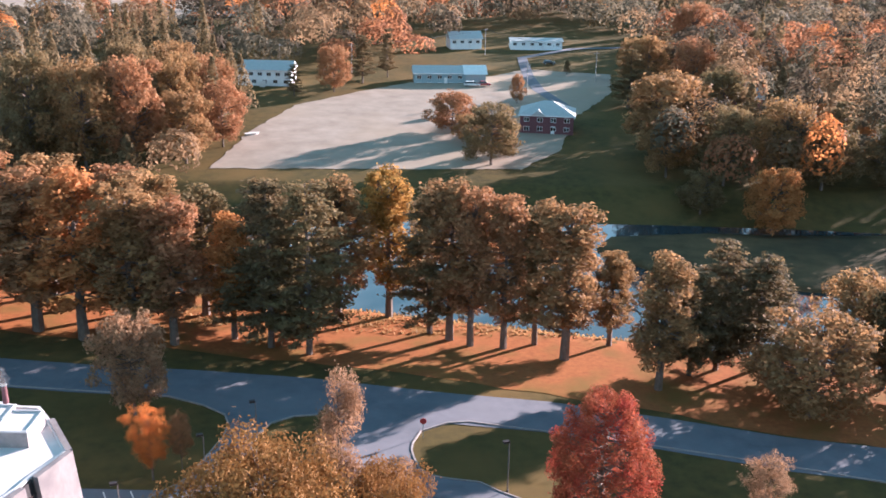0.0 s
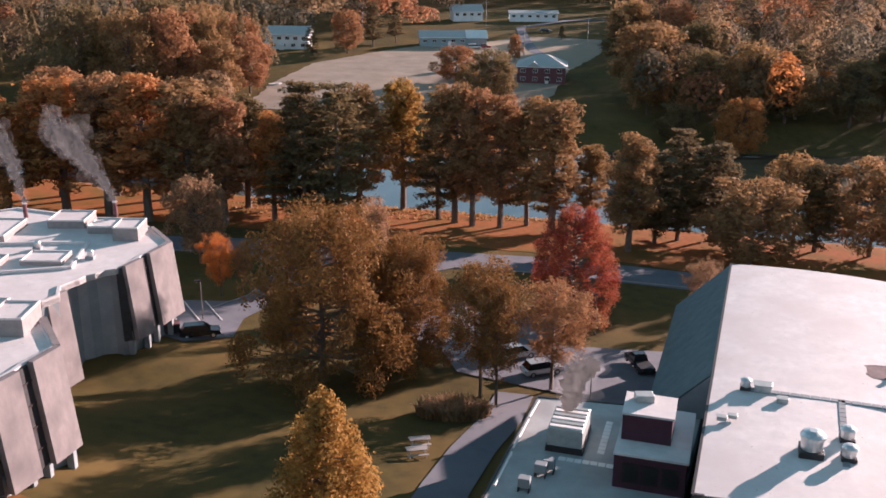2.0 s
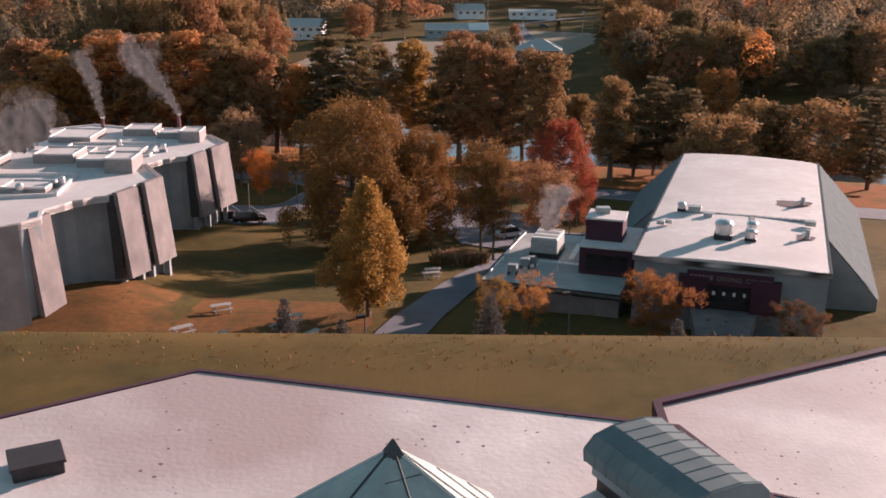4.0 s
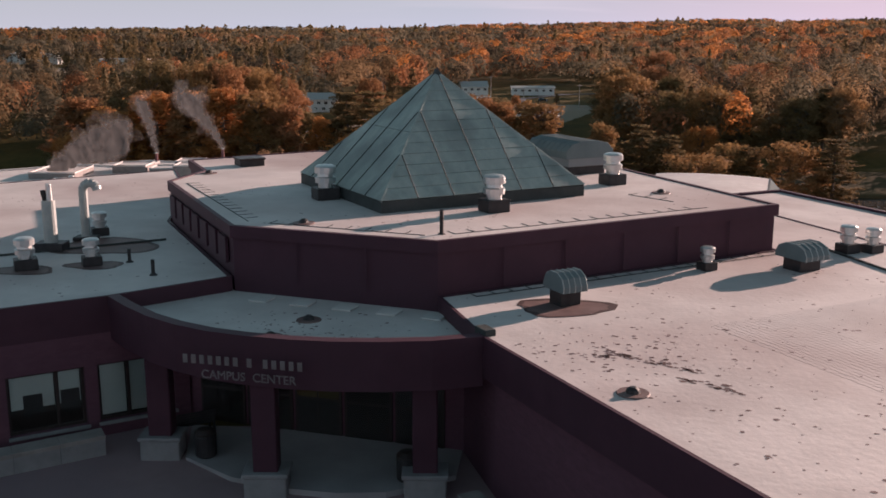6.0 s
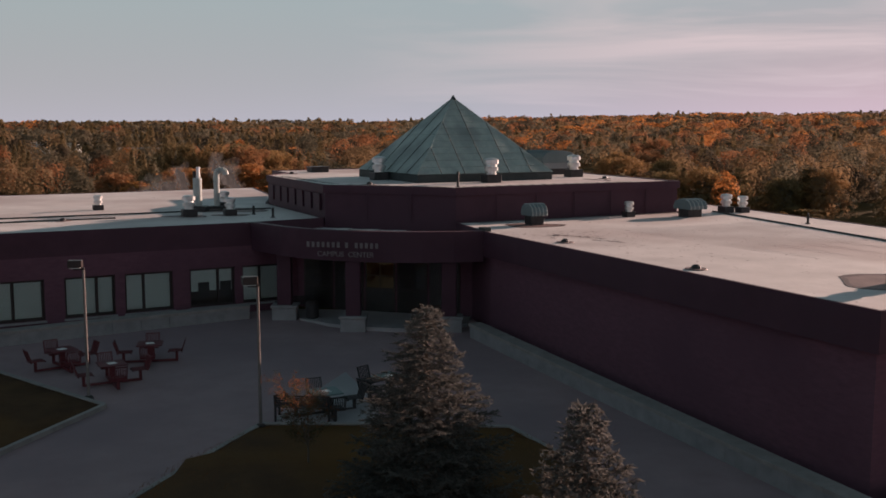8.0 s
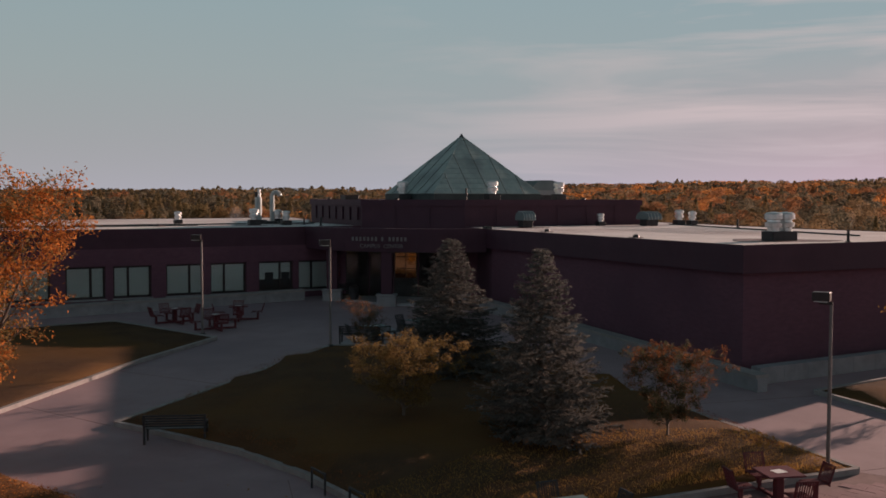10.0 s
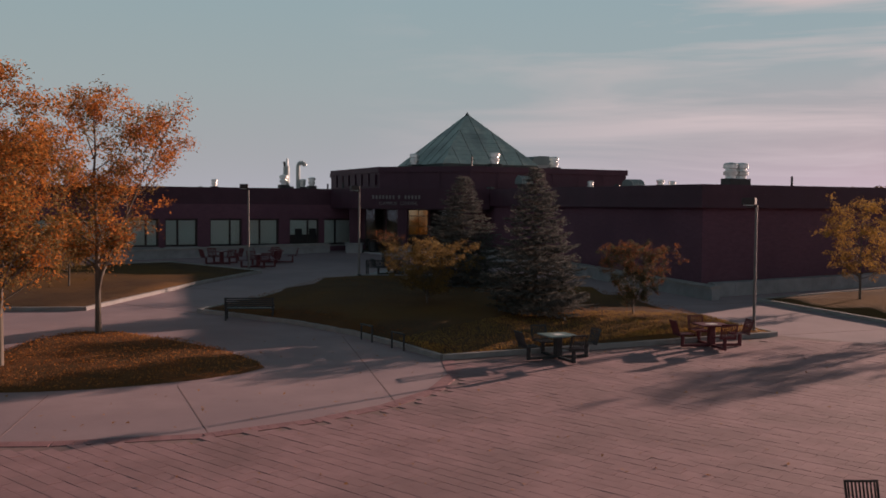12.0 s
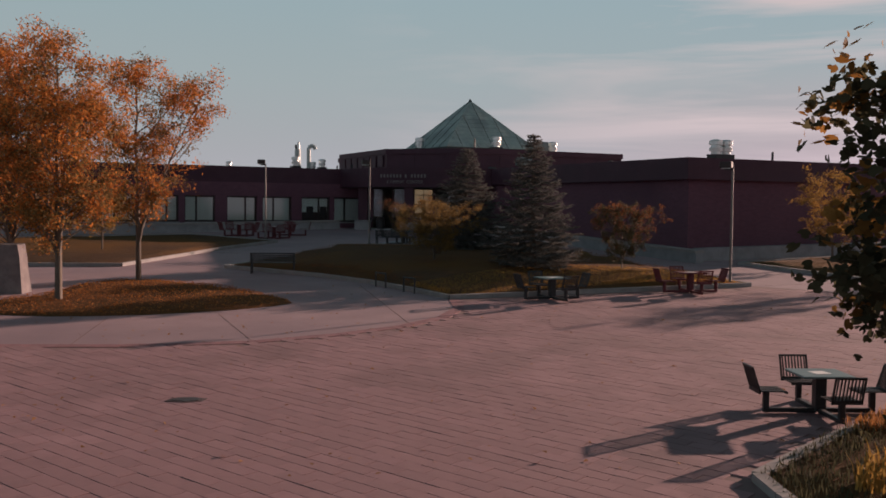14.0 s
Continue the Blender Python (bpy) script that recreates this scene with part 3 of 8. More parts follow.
tagged(drape("riverside_lawn", ragged([(-120, 318), (-120, 297), (-61, 268), (-31, 262), (-6, 257), (18, 250), (46, 240), (100, 222), (120, 216), (120, 252), (71, 262), (48, 267.5), (15, 276), (-9, 283), (-60, 297)], 5.0, 0.7),
             M["leafy"], 0.06, 2.5), "river lawn covered with orange fallen leaves", "lawn", kind="structure")
tagged(drape("field", ragged([(-50, 360), (-14, 361), (24, 362.5), (36, 380), (44, 416), (60, 450), (66, 486), (36, 494), (22, 478), (-2, 467), (-20, 449), (-38.7, 427), (-46.6, 394)], 2.0, 0.5),
             M["field"], 0.10, 5.0), "pale frosted field on the far bank", "field", kind="structure")
tagged(drape("field", [(-420, 640), (-170, 600), (-100, 640), (-90, 760), (-160, 860), (-460, 860)], M["field"], 0.3, 20.0), "pale frosted field far behind the woods", "field", kind="structure")
tagged(drape("lane", strip_poly([(40, 404), (43, 430), (37, 455), (36, 480), (37, 520), (60, 545), (120, 560)], 4.0), M["asphalt"], 0.16, 3.0), "narrow asphalt lane between the houses", "road", kind="structure")
bm = bm_new()
vs = [bm.verts.new((x, y, -27.45)) for x, y in ((-400, 255), (400, 190), (400, 352), (-400, 352))]
bm.faces.new(vs)
tagged(part("river", bm, M["water"]), "calm river reflecting the pale sky", "water", kind="structure")
tagged(drape("marsh", [(36, 318), (44, 306), (70, 296), (140, 284), (200, 280), (200, 322), (120, 326), (60, 328), (40, 325)], M["marsh"], 1.75, 4.0, dome=0.3, skirt=1.0), "brown marsh grass island in the river", "marsh", kind="structure")

# ---- the main building ----
ROOF_Z, DRUM_Z = 5.4, 6.97
hall = thing("campus_building", 0, 0, 0)
tagged(hall, "low dark-brick building with white flat roofs and a copper pyramid", "building")


def inset(pts, d):
    """Plan polygon (counter-clockwise) moved inwards by d."""
    out, n = [], len(pts)
    for i in range(n):
        a, b, c = Vector(pts[i - 1]), Vector(pts[i]), Vector(pts[(i + 1) % n])
        e, f = (b - a).normalized(), (c - b).normalized()
        n1, n2 = Vector((-e.y, e.x)), Vector((-f.y, f.x))
        k = n1 + n2
        k = k / max(0.3, k.dot(n1))
        p = b + k * d
        out.append((p.x, p.y))
    return out


ARC = [(2.55, 67.1), (1.3, 66.75), (0.0, 66.65), (-1.2, 66.68), (-2.3, 66.85), (-3.4, 67.15), (-4.4, 67.55), (-5.4, 68.15), (-6.3, 68.9), (-7.2, 69.9), (-8.05, 71.0)]
# roof slab: left wing and right wing with the middle, then the round entrance roof
for outline in ([(-8.05, 71.0), (-5, 73.4), (-9.5, 82.8), (-10.4, 89.6), (-13.3, 98.1), (-22.6, 91.8), (-55, 74), (-42, 51.6)][::-1],
                [(2.55, 67.1), (11.45, 48.8), (27.5, 57.0), (20.4, 69.2), (17.1, 79.0), (13.9, 88.2), (8.6, 90.4), (8.2, 89.6), (13.1, 77.3), (1.4, 71.0)]):
    area = sum(outline[i - 1][0] * outline[i][1] - outline[i][0] * outline[i - 1][1] for i in range(len(outline)))
    pts = outline if area > 0 else outline[::-1]
    bm = bm_new()
    prism(bm, inset(pts, 0.12), 5.0, ROOF_Z)
    part("roof", bm, M["old_membrane"], hall, "white flat roof membrane with stains and specks")
    bm = bm_new()
    prism(bm, inset(pts, 0.02), 4.35, 5.0)
    part("fascia", bm, M["fascia"], hall, "dark maroon metal fascia")
    bm = bm_new()
    prism(bm, inset(pts, 0.35), -1.5, 4.35)
    part("wall", bm, M["brick"], hall)
    # metal coping along the rim
    bm = band(bm_new(), pts, inset(pts, 0.10), 4.98, ROOF_Z + 0.025)
    part("coping", bm, M["fascia"], hall, "thin dark metal roof edge")
back = [(9.0, 90.6), (13.95, 88.35), (17.15, 79.15), (20.5, 69.35), (24.2, 63.0), (33.0, 81.5), (22.8, 106.0), (16.5, 103.0), (9.5, 99.6)]
part("back_roof", prism(bm_new(), inset(back, 0.12), 2.7, 3.0), M["old_membrane"], hall, "lower white flat roof behind the wing")
part("back_fascia", prism(bm_new(), inset(back, 0.02), 2.1, 2.7), M["fascia"], hall)
part("back_wall", prism(bm_new(), inset(back, 0.35), -3.0, 2.1), M["brick"], hall)
part("back_coping", band(bm_new(), back, inset(back, 0.3), 2.68, 3.14), M["fascia"], hall)
bm = bm_new()
ENTRY_Z = ROOF_Z - 0.46
pan = [tuple(Vector(p).lerp(Vector((-2.2, 71.5)), 0.035)) for p in ARC[::-1]] + [(2.2, 70.7), (-5.2, 74.0)]
prism(bm, pan, ENTRY_Z - 0.30, ENTRY_Z)
part("entrance_roof", bm, M["old_membrane"], hall, "curved white roof sunk behind its rim over the entrance")
for z0, z1, off, mat, name in ((4.14, 5.05, 0.0, "fascia", "entrance_fascia"), (5.05, 5.44, -0.03, "fascia", "entrance_coping")):
    lines = []
    for o in (off, 0.3):
        line = []
        for k, q in enumerate(ARC):
            a, b = Vector(ARC[max(0, k - 1)]), Vector(ARC[min(len(ARC) - 1, k + 1)])
            d = (b - a).normalized()
            line.append((q[0] + d.y * o, q[1] - d.x * o))
        lines.append(line)
    bm = band(bm_new(), lines[0], lines[1], z0, z1, closed=False)
    part(name, bm, M[mat], hall, "curved dark entrance front")
bm = bm_new()
prism(bm, pan, 4.10, 4.18)
part("porch_ceiling", bm, M["dark"], hall)
# porch back wall and glazing
GA, GB = Vector((-7.4, 72.6)), Vector((2.6, 69.6))
gd = (GB - GA).normalized()
gn = Vector((gd.y, -gd.x))


def on_line(a, d, n, s0, s1, o0, o1):
    p = [a + d * s0 + n * o0, a + d * s1 + n * o0, a + d * s1 + n * o1, a + d * s0 + n * o1]
    return [(v.x, v.y) for v in p]


bm = bm_new()
prism(bm, on_line(GA, gd, gn, 0, 10.4, -0.3, 0), -1.0, 4.12)
part("porch_wall", bm, M["brick"], hall)
for k in range(5):
    s = 1.70 + k * 1.56
    bm = bm_new()
    prism(bm, on_line(GA, gd, gn, s, s + 1.46, 0.002, 0.07), 0.6, 4.06)
    fr = part("window", bm, M["bronze"], hall, "bronze entrance glazing with mirroring panes" if k in (1, 2) else "dark bronze entrance glazing")
    for z0, z1 in ((0.7, 2.30), (2.38, 2.94), (2.98, 3.62), (3.66, 4.02)):
        for s0, s1 in ((s + 0.07, s + 0.71), (s + 0.75, s + 1.39)):
            bm = bm_new()
            prism(bm, on_line(GA, gd, gn, s0, s1, 0.072, 0.082), z0, z1)
            part("pane", bm, M["coated"] if k == 2 and z0 > 2 else M["glass"], fr)
for x, y in ((-6.3, 69.6), (-3.0, 67.45), (1.1, 67.4)):
    bm = bm_new()
    box(bm, x - 0.55, y - 0.4, gz(x, y) - 0.2, x + 0.55, y + 0.4, gz(x, y) + 0.55, 0.03)
    box(bm, x - 0.6, y - 0.45, gz(x, y) + 0.55, x + 0.6, y + 0.45, gz(x, y) + 0.66, 0.02)
    part("pillar_base", bm, M["stone"], hall, "pale stone pillar base")
    bm = bm_new()
    box(bm, x - 0.32, y - 0.26, gz(x, y) + 0.6, x + 0.32, y + 0.3, 4.16, 0.03)
    part("pillar", bm, M["fascia"], hall)

# window front of the west wing: openings between piers
FA, FD = Vector((-8.05, 71.0)), Vector((-33.95, -19.4)).normalized()
FN = Vector((-FD.y, FD.x))
FN = FN if FN.y < 0 else -FN
WINDOWS = [(-1.75, 0.45), (0.8, 2.9), (3.65, 5.75), (6.15, 8.25), (9.05, 11.1), (11.5, 13.55), (14.3, 16.4), (16.8, 18.9), (19.7, 21.8), (22.2, 24.3), (25.1, 27.2), (27.6, 29.7)]


def front(name, s0, s1, z0, z1, o0, o1, mat, parent, label=""):
    bm = bm_new()
    prism(bm, on_line(FA, FD, FN, s0, s1, o0, o1), z0, z1)
    return part(name, bm, M[mat], parent, label)


front("wall", -2.2, 38, 3.42, 4.35, -0.34, -0.02, "brick", hall)
front("wall", -2.2, 38, -1.0, 1.66, -0.34, -0.02, "brick", hall)
edges = [-2.2] + [v for w0 in WINDOWS for v in w0] + [38]
for k in range(0, len(edges), 2):
    front("pier", edges[k], edges[k + 1], 1.66, 3.42, -0.34, -0.02, "brick", hall)
for k, (a, b) in enumerate(WINDOWS):
    wnd = front("window", a, b, 1.66, 3.42, -0.34, -0.30, "bronze", hall, "dark bronze window with pale drawn blinds")
    mid = a + (b - a) * (0.36 if k % 2 else 0.6)
    for z0, z1 in ((1.66, 1.74), (3.34, 3.42)):
        front("frame", a, b, z0, z1, -0.29, -0.2, "bronze", wnd)
    for s in (a, mid - 0.04, b - 0.08):
        front("frame", s, s + 0.08, 1.74, 3.34, -0.29, -0.2, "bronze", wnd)
    for s0, s1 in ((a + 0.08, mid - 0.04), (mid + 0.04, b - 0.08)):
        if k == 1:
            front("blind", s0 + 0.03, s1 - 0.03, 2.35, 3.3, -0.295, -0.285, "blind", wnd, "half-drawn pale blind")
            front("poster", (s0 + s1) / 2 - 0.26, (s0 + s1) / 2 + 0.26, 2.05, 2.75, -0.28, -0.275, "dark", wnd, "dark poster behind the glass")
        else:
            front("blind", s0 + 0.03, s1 - 0.03, 1.78, 3.3, -0.295, -0.285, "blind", wnd, "drawn pale blind")
        pane = front("pane", s0, s1, 1.74, 3.34, -0.255, -0.247, "glass", wnd)
    front("sill", a - 0.05, b + 0.05, 1.58, 1.66, -0.02, 0.08, "stone", wnd)

# stone bench walls along both fronts
for a, d, n, length, off in ((FA, FD, FN, 38, 0.9), (Vector((2.55, 67.1)), Vector((8.9, -18.3)).normalized(), Vector((-18.3, -8.9)).normalized(), 21.5, 0.5)):
    k = 0.6
    while k < length:
        bm = prism(bm_new(), on_line(a, d, n, k, k + 1.19, off - 0.02, off + 0.42), lambda x, y: gz(x, y) - 0.2, lambda x, y: gz(x, y) + 0.5)
        wall_o = part("bench_stone", bm, M["stone"], hall)
        cap = prism(bm_new(), on_line(a, d, n, k, k + 1.19, off - 0.08, off + 0.5), lambda x, y: gz(x, y) + 0.5, lambda x, y: gz(x, y) + 0.62)
        part("cap", cap, M["kerb"], wall_o)
        k += 1.2
d27 = Vector((16.05, 8.2)).normalized()
n27 = Vector((d27.y, -d27.x))
for k in range(12):
    bm = prism(bm_new(), on_line(Vector((11.45, 48.8)), d27, n27, k * 1.2, k * 1.2 + 1.19, 0.5, 0.95), lambda x, y: gz(x, y) - 0.2, lambda x, y: gz(x, y) + 0.62)
    part("bench_stone", bm, M["stone"], hall)

# raised drum under the pyramid
DRUM = [(-5.0, 73.35), (1.4, 71.0), (13.1, 77.3), (8.0, 90.2), (-4.8, 93.4), (-10.4, 89.6), (-8.8, 85.9), (-9.5, 82.8)]
bm = bm_new()
prism(bm, inset(DRUM, 0.1), 4.3, DRUM_Z - 0.02)
part("drum_wall", bm, M["fascia"], hall, "dark metal-clad raised storey")
bm = bm_new()
prism(bm, inset(DRUM, 0.05), DRUM_Z - 0.02, DRUM_Z + 0.02)
part("drum_roof", bm, M["old_membrane"], hall, "white raised roof membrane")
bm = band(bm_new(), DRUM, inset(DRUM, 0.16), DRUM_Z - 0.32, DRUM_Z + 0.06)
part("drum_coping", bm, M["fascia"], hall)
bm = bm_new()
for a, b in zip(DRUM[:3], DRUM[1:4]):
    d = Vector((b[0] - a[0], b[1] - a[1]))
    n = int(d.length / 1.9)
    nn = Vector((d.y, -d.x)).normalized()
    for k in range(1, n):
        p = Vector(a) + d * (k / n)
        q = d.normalized() * 0.03
        part("seam", prism(bm_new(), [(p.x - q.x, p.y - q.y), (p.x + q.x, p.y + q.y), (p.x + q.x + nn.x * 0.02, p.y + q.y + nn.y * 0.02), (p.x - q.x + nn.x * 0.02, p.y - q.y + nn.y * 0.02)], 5.42, DRUM_Z - 0.34), M["fascia"], hall)
# narrow window band on the west side of the drum
da, db = Vector((-9.5, 82.8)), Vector((-5.0, 73.35))
dd = (db - da).normalized()
dn = Vector((dd.y, -dd.x))
dn = dn if dn.x < 0 else -dn
for k in range(7):
    bm = bm_new()
    prism(bm, on_line(da, dd, dn, 0.5 + k * 1.4, 1.5 + k * 1.4, -0.06, 0.03), 5.75, 6.55)
    part("drum_panel", bm, M["fascia"], hall, "dull panel on the raised storey")

# walkway ladders: thin membrane straps laid on the roofs
bm = bm_new()
for (xa, ya), (xb, yb), z in (((-3.9, 73.9), (1.0, 72.0), DRUM_Z), ((1.9, 72.2), (10.5, 76.8), DRUM_Z), ((-8.6, 82.3), (-4.6, 74.2), DRUM_Z), ((2.5, 70.95), (13.5, 76.9), ROOF_Z), ((8.3, 79.6), (9.6, 78.0), DRUM_Z)):
    d = Vector((xb - xa, yb - ya))
    n = int(d.length / 0.62)
    u, v = d.normalized(), Vector((-d.y, d.x)).normalized()
    bm = prism(bm_new(), [(xa, ya), (xb, yb), (xb + v.x * 0.03, yb + v.y * 0.03), (xa + v.x * 0.03, ya + v.y * 0.03)], z + 0.02, z + 0.035)
    for k in range(n):
        p = Vector((xa, ya)) + d * (k / n)
        q = p + v * 0.5
        prism(bm, [(p.x, p.y), (p.x + u.x * 0.04, p.y + u.y * 0.04), (q.x + u.x * 0.04, q.y + u.y * 0.04), (q.x, q.y)], z + 0.02, z + 0.03)
    part("roof_strap", bm, M["seam"], hall, "dark strap line laid over the roof membrane")

# pyramid of copper panels
PB = [Vector((-0.5, 75.6)), Vector((6.65, 79.35)), Vector((3.05, 86.2)), Vector((-4.1, 82.45))]
APEX = Vector((1.28, 80.9, 11.38))
pyr = part("pyramid_curb", prism(bm_new(), [tuple(p) for p in PB], DRUM_Z, 7.36), M["seam"], hall, "dark curb under the copper pyramid")
bm = bm_new()
core = [bm.verts.new((p.x, p.y, 7.36)) for p in PB]
top = bm.verts.new(APEX - Vector((0, 0, 0.05)))
for i in range(4):
    bm.faces.new((core[i], core[(i + 1) % 4], top))
part("pyramid_core", bm, M["seam"], hall)
# last in the hall: the panels themselves, cut by seams and laps
COLS, LAPS = 6, 12
for i in range(4):
    a, b = PB[i].to_3d(), PB[(i + 1) % 4].to_3d()
    a.z = b.z = 7.40
    mid = (a + b) / 2
    e = (b - a).normalized()
    up = APEX - mid
    height = up.length
    up.normalize()
    nrm = e.cross(up).normalized()
    half = (b - a).length / 2
    for c in range(COLS):
        s0, s1 = -half + 2 * half * c / COLS, -half + 2 * half * (c + 1) / COLS
        for r in range(LAPS):
            if i % 2 and r % 6:
                continue
            h0, h1 = height * r / LAPS, height * (r + (6 if i % 2 else 1)) / LAPS
            # clip the cell by the two hips
            poly = [(s0 + 0.02, h0), (s1 - 0.02, h0), (s1 - 0.02, h1 - 0.016), (s0 + 0.02, h1 - 0.016)]
            for sgn in (1, -1):
                out = []
                for p, q in zip(poly, poly[1:] + poly[:1]):
                    fp = half * (1 - p[1] / height) - sgn * p[0] - 0.04
                    fq = half * (1 - q[1] / height) - sgn * q[0] - 0.04
                    if fp >= 0:
                        out.append(p)
                    if fp * fq < 0:
                        k = fp / (fp - fq)
                        out.append((p[0] + (q[0] - p[0]) * k, p[1] + (q[1] - p[1]) * k))
                poly = out
                if len(poly) < 3:
                    break
            if len(poly) < 3:
                continue
            bm = bm_new()
            lo = [bm.verts.new(mid + e * p[0] + up * p[1]) for p in poly]
            hi = [bm.verts.new(mid + e * p[0] + up * p[1] + nrm * (0.03 + 0.005 * (h1 - p[1]) / (h1 - h0))) for p in poly]
            bm.faces.new(hi)
            for k in range(len(poly)):
                bm.faces.new((lo[k], lo[(k + 1) % len(poly)], hi[(k + 1) % len(poly)], hi[k]))
            part("panel", bm, M["verdigris"], pyr)
    tube_bm = bm_new()
    tube(tube_bm, a, APEX, 0.05, 0.05, 6)
    part("hip_cap", tube_bm, M["verdigris"], pyr)
    tube_bm = bm_new()
    for c in range(1, COLS):
        s = -half + 2 * half * c / COLS
        hmax = height * (1 - abs(s) / half)
        tube(tube_bm, mid + e * s + nrm * 0.04, mid + e * s + up * (hmax - 0.05) + nrm * 0.04, 0.02, 0.02, 4)
    part("standing_seams", tube_bm, M["seam"], pyr)
bm = bm_new()
bmesh.ops.create_cone(bm, cap_ends=True, segments=4, radius1=0.22, radius2=0.02, depth=0.3, matrix=Matrix.Translation(APEX + Vector((0, 0, 0.02))) @ pose(0, 0, 0, 0, 0, 72))
part("pyramid_cap", bm, M["seam"], pyr)

# entrance letters

def letters(name, text, x, y, z, size, rz, material, parent, align="CENTER"):
    cu = bpy.data.curves.new(name, "FONT")
    cu.body, cu.size, cu.extrude = text, size, 0.015
    cu.align_x = align
    me_ob = bpy.data.objects.new(name, cu)
    scene.collection.objects.link(me_ob)
    dg = bpy.context.evaluated_depsgraph_get()
    me = bpy.data.meshes.new_from_object(me_ob.evaluated_get(dg))
    bpy.data.objects.remove(me_ob)
    me.materials.clear()
    me.materials.append(material)
    ob = new(name, me)
    ob.parent = parent
    ob.matrix_basis = pose(x, y, z, 90, 0, rz)
    return ob


letters("lettering", "CAMPUS", -3.32, 66.79, 4.37, 0.31, -13, M["letter"], hall, "RIGHT")
letters("lettering", "CENTER", -3.14, 66.75, 4.37, 0.31, -13, M["letter"], hall, "LEFT")
for k, wdt in enumerate((1.28, 0.2, 0.98)):
    x0 = (-1.45, 0.0, 0.36)[k]
    for j in range(max(1, round(wdt / 0.19))):
        part("letter_bar", box(bm_new(), x0 + j * 0.19, -0.02, 0, x0 + j * 0.19 + 0.10, 0.0, 0.22), M["letter"], hall, "pale letter as a plain bar", pose(-3.25, 66.72, 4.76, 0, 0, -13) @ Matrix.Diagonal((1.18, 1, 1, 1)))

# ---- trees ----
def quads_mesh(name, centre, normal, size, aspect, rng, material, pointed=True):
    """Many small leaf clumps: one small pointed leaf shape at each centre."""
    n = len(centre)
    normal = normal / np.maximum(1e-6, np.linalg.norm(normal, axis=1))[:, None]
    ref = rng.normal(size=(n, 3))
    t = np.cross(normal, ref)
    t /= np.maximum(1e-6, np.linalg.norm(t, axis=1))[:, None]
    b = np.cross(normal, t)
    s = (size * rng.uniform(0.6, 1.35, n))[:, None]
    if pointed:
        c = [centre + t * s, centre + b * s * aspect * 1.3 + normal * s * 0.25, centre - t * s - b * s * aspect * 0.5]
    else:
        c = [centre + (t + b * aspect) * s, centre + (-t + b * aspect) * s, centre - (t + b * aspect) * s, centre + (t - b * aspect) * s]
    co = np.stack(c, 1).reshape(-1, 3)
    return raw_mesh(name, co, np.arange(len(c) * n).reshape(-1, len(c)), material)


MAPLE = np.array([(0, -0.6), (0.5, -0.5), (0.95, 0.05), (0.45, 0.3), (0.5, 0.75), (0, 1.05), (-0.5, 0.75), (-0.45, 0.3), (-0.95, 0.05), (-0.5, -0.5)])
LEAFLET = np.array([(0, -0.95), (0.42, 0.08), (0, 1.0), (-0.38, -0.1)])


def leaf_mesh(name, centre, normal, size, outline, rng, materials, which):
    """Leaves of one outline, each turned at random about its normal; which names the material of each."""
    n = len(centre)
    normal = normal / np.maximum(1e-6, np.linalg.norm(normal, axis=1))[:, None]
    t = np.cross(normal, rng.normal(size=(n, 3)))
    t /= np.maximum(1e-6, np.linalg.norm(t, axis=1))[:, None]
    b = np.cross(normal, t)
    sz = (size * rng.uniform(0.65, 1.3, n))[:, None]
    fold = rng.uniform(-0.35, 0.35, n)[:, None]
    co = np.stack([centre + (t * u + b * v + normal * fold * (abs(u) + 0.3 * v * v)) * sz for u, v in outline], 1).reshape(-1, 3)
    me = raw_mesh(name, co, np.arange(len(outline) * n).reshape(n, -1), materials[0])
    for m in materials[1:]:
        me.materials.append(m)
    me.polygons.foreach_set("material_index", np.asarray(which, np.int32))
    return me


def limbs_mesh(name, segs, material, sides=4):
    """Tapered round pieces from p to q, joined in one mesh."""
    P, Q = np.array([a[0] for a in segs]), np.array([a[1] for a in segs])
    R0, R1 = np.array([a[2] for a in segs])[:, None], np.array([a[3] for a in segs])[:, None]
    d = Q - P
    d /= np.maximum(1e-6, np.linalg.norm(d, axis=1))[:, None]
    ref = np.where(np.abs(d[:, 2:3]) < 0.9, np.array([[0, 0, 1.0]]), np.array([[1.0, 0, 0]]))
    u = np.cross(d, ref)
    u /= np.linalg.norm(u, axis=1)[:, None]
    v = np.cross(d, u)
    ring = [(math.cos(6.2832 * k / sides), math.sin(6.2832 * k / sides)) for k in range(sides)]
    co = np.stack([P + (u * c + v * e) * R0 for c, e in ring] + [Q + (u * c + v * e) * R1 for c, e in ring], 1).reshape(-1, 3)
    one = np.array([(k, (k + 1) % sides, sides + (k + 1) % sides, sides + k) for k in range(sides)])
    fa = (one[None] + (np.arange(len(segs)) * 2 * sides)[:, None, None]).reshape(-1, 4)
    me = raw_mesh(name, co, fa, material)
    me.shade_smooth()
    return me


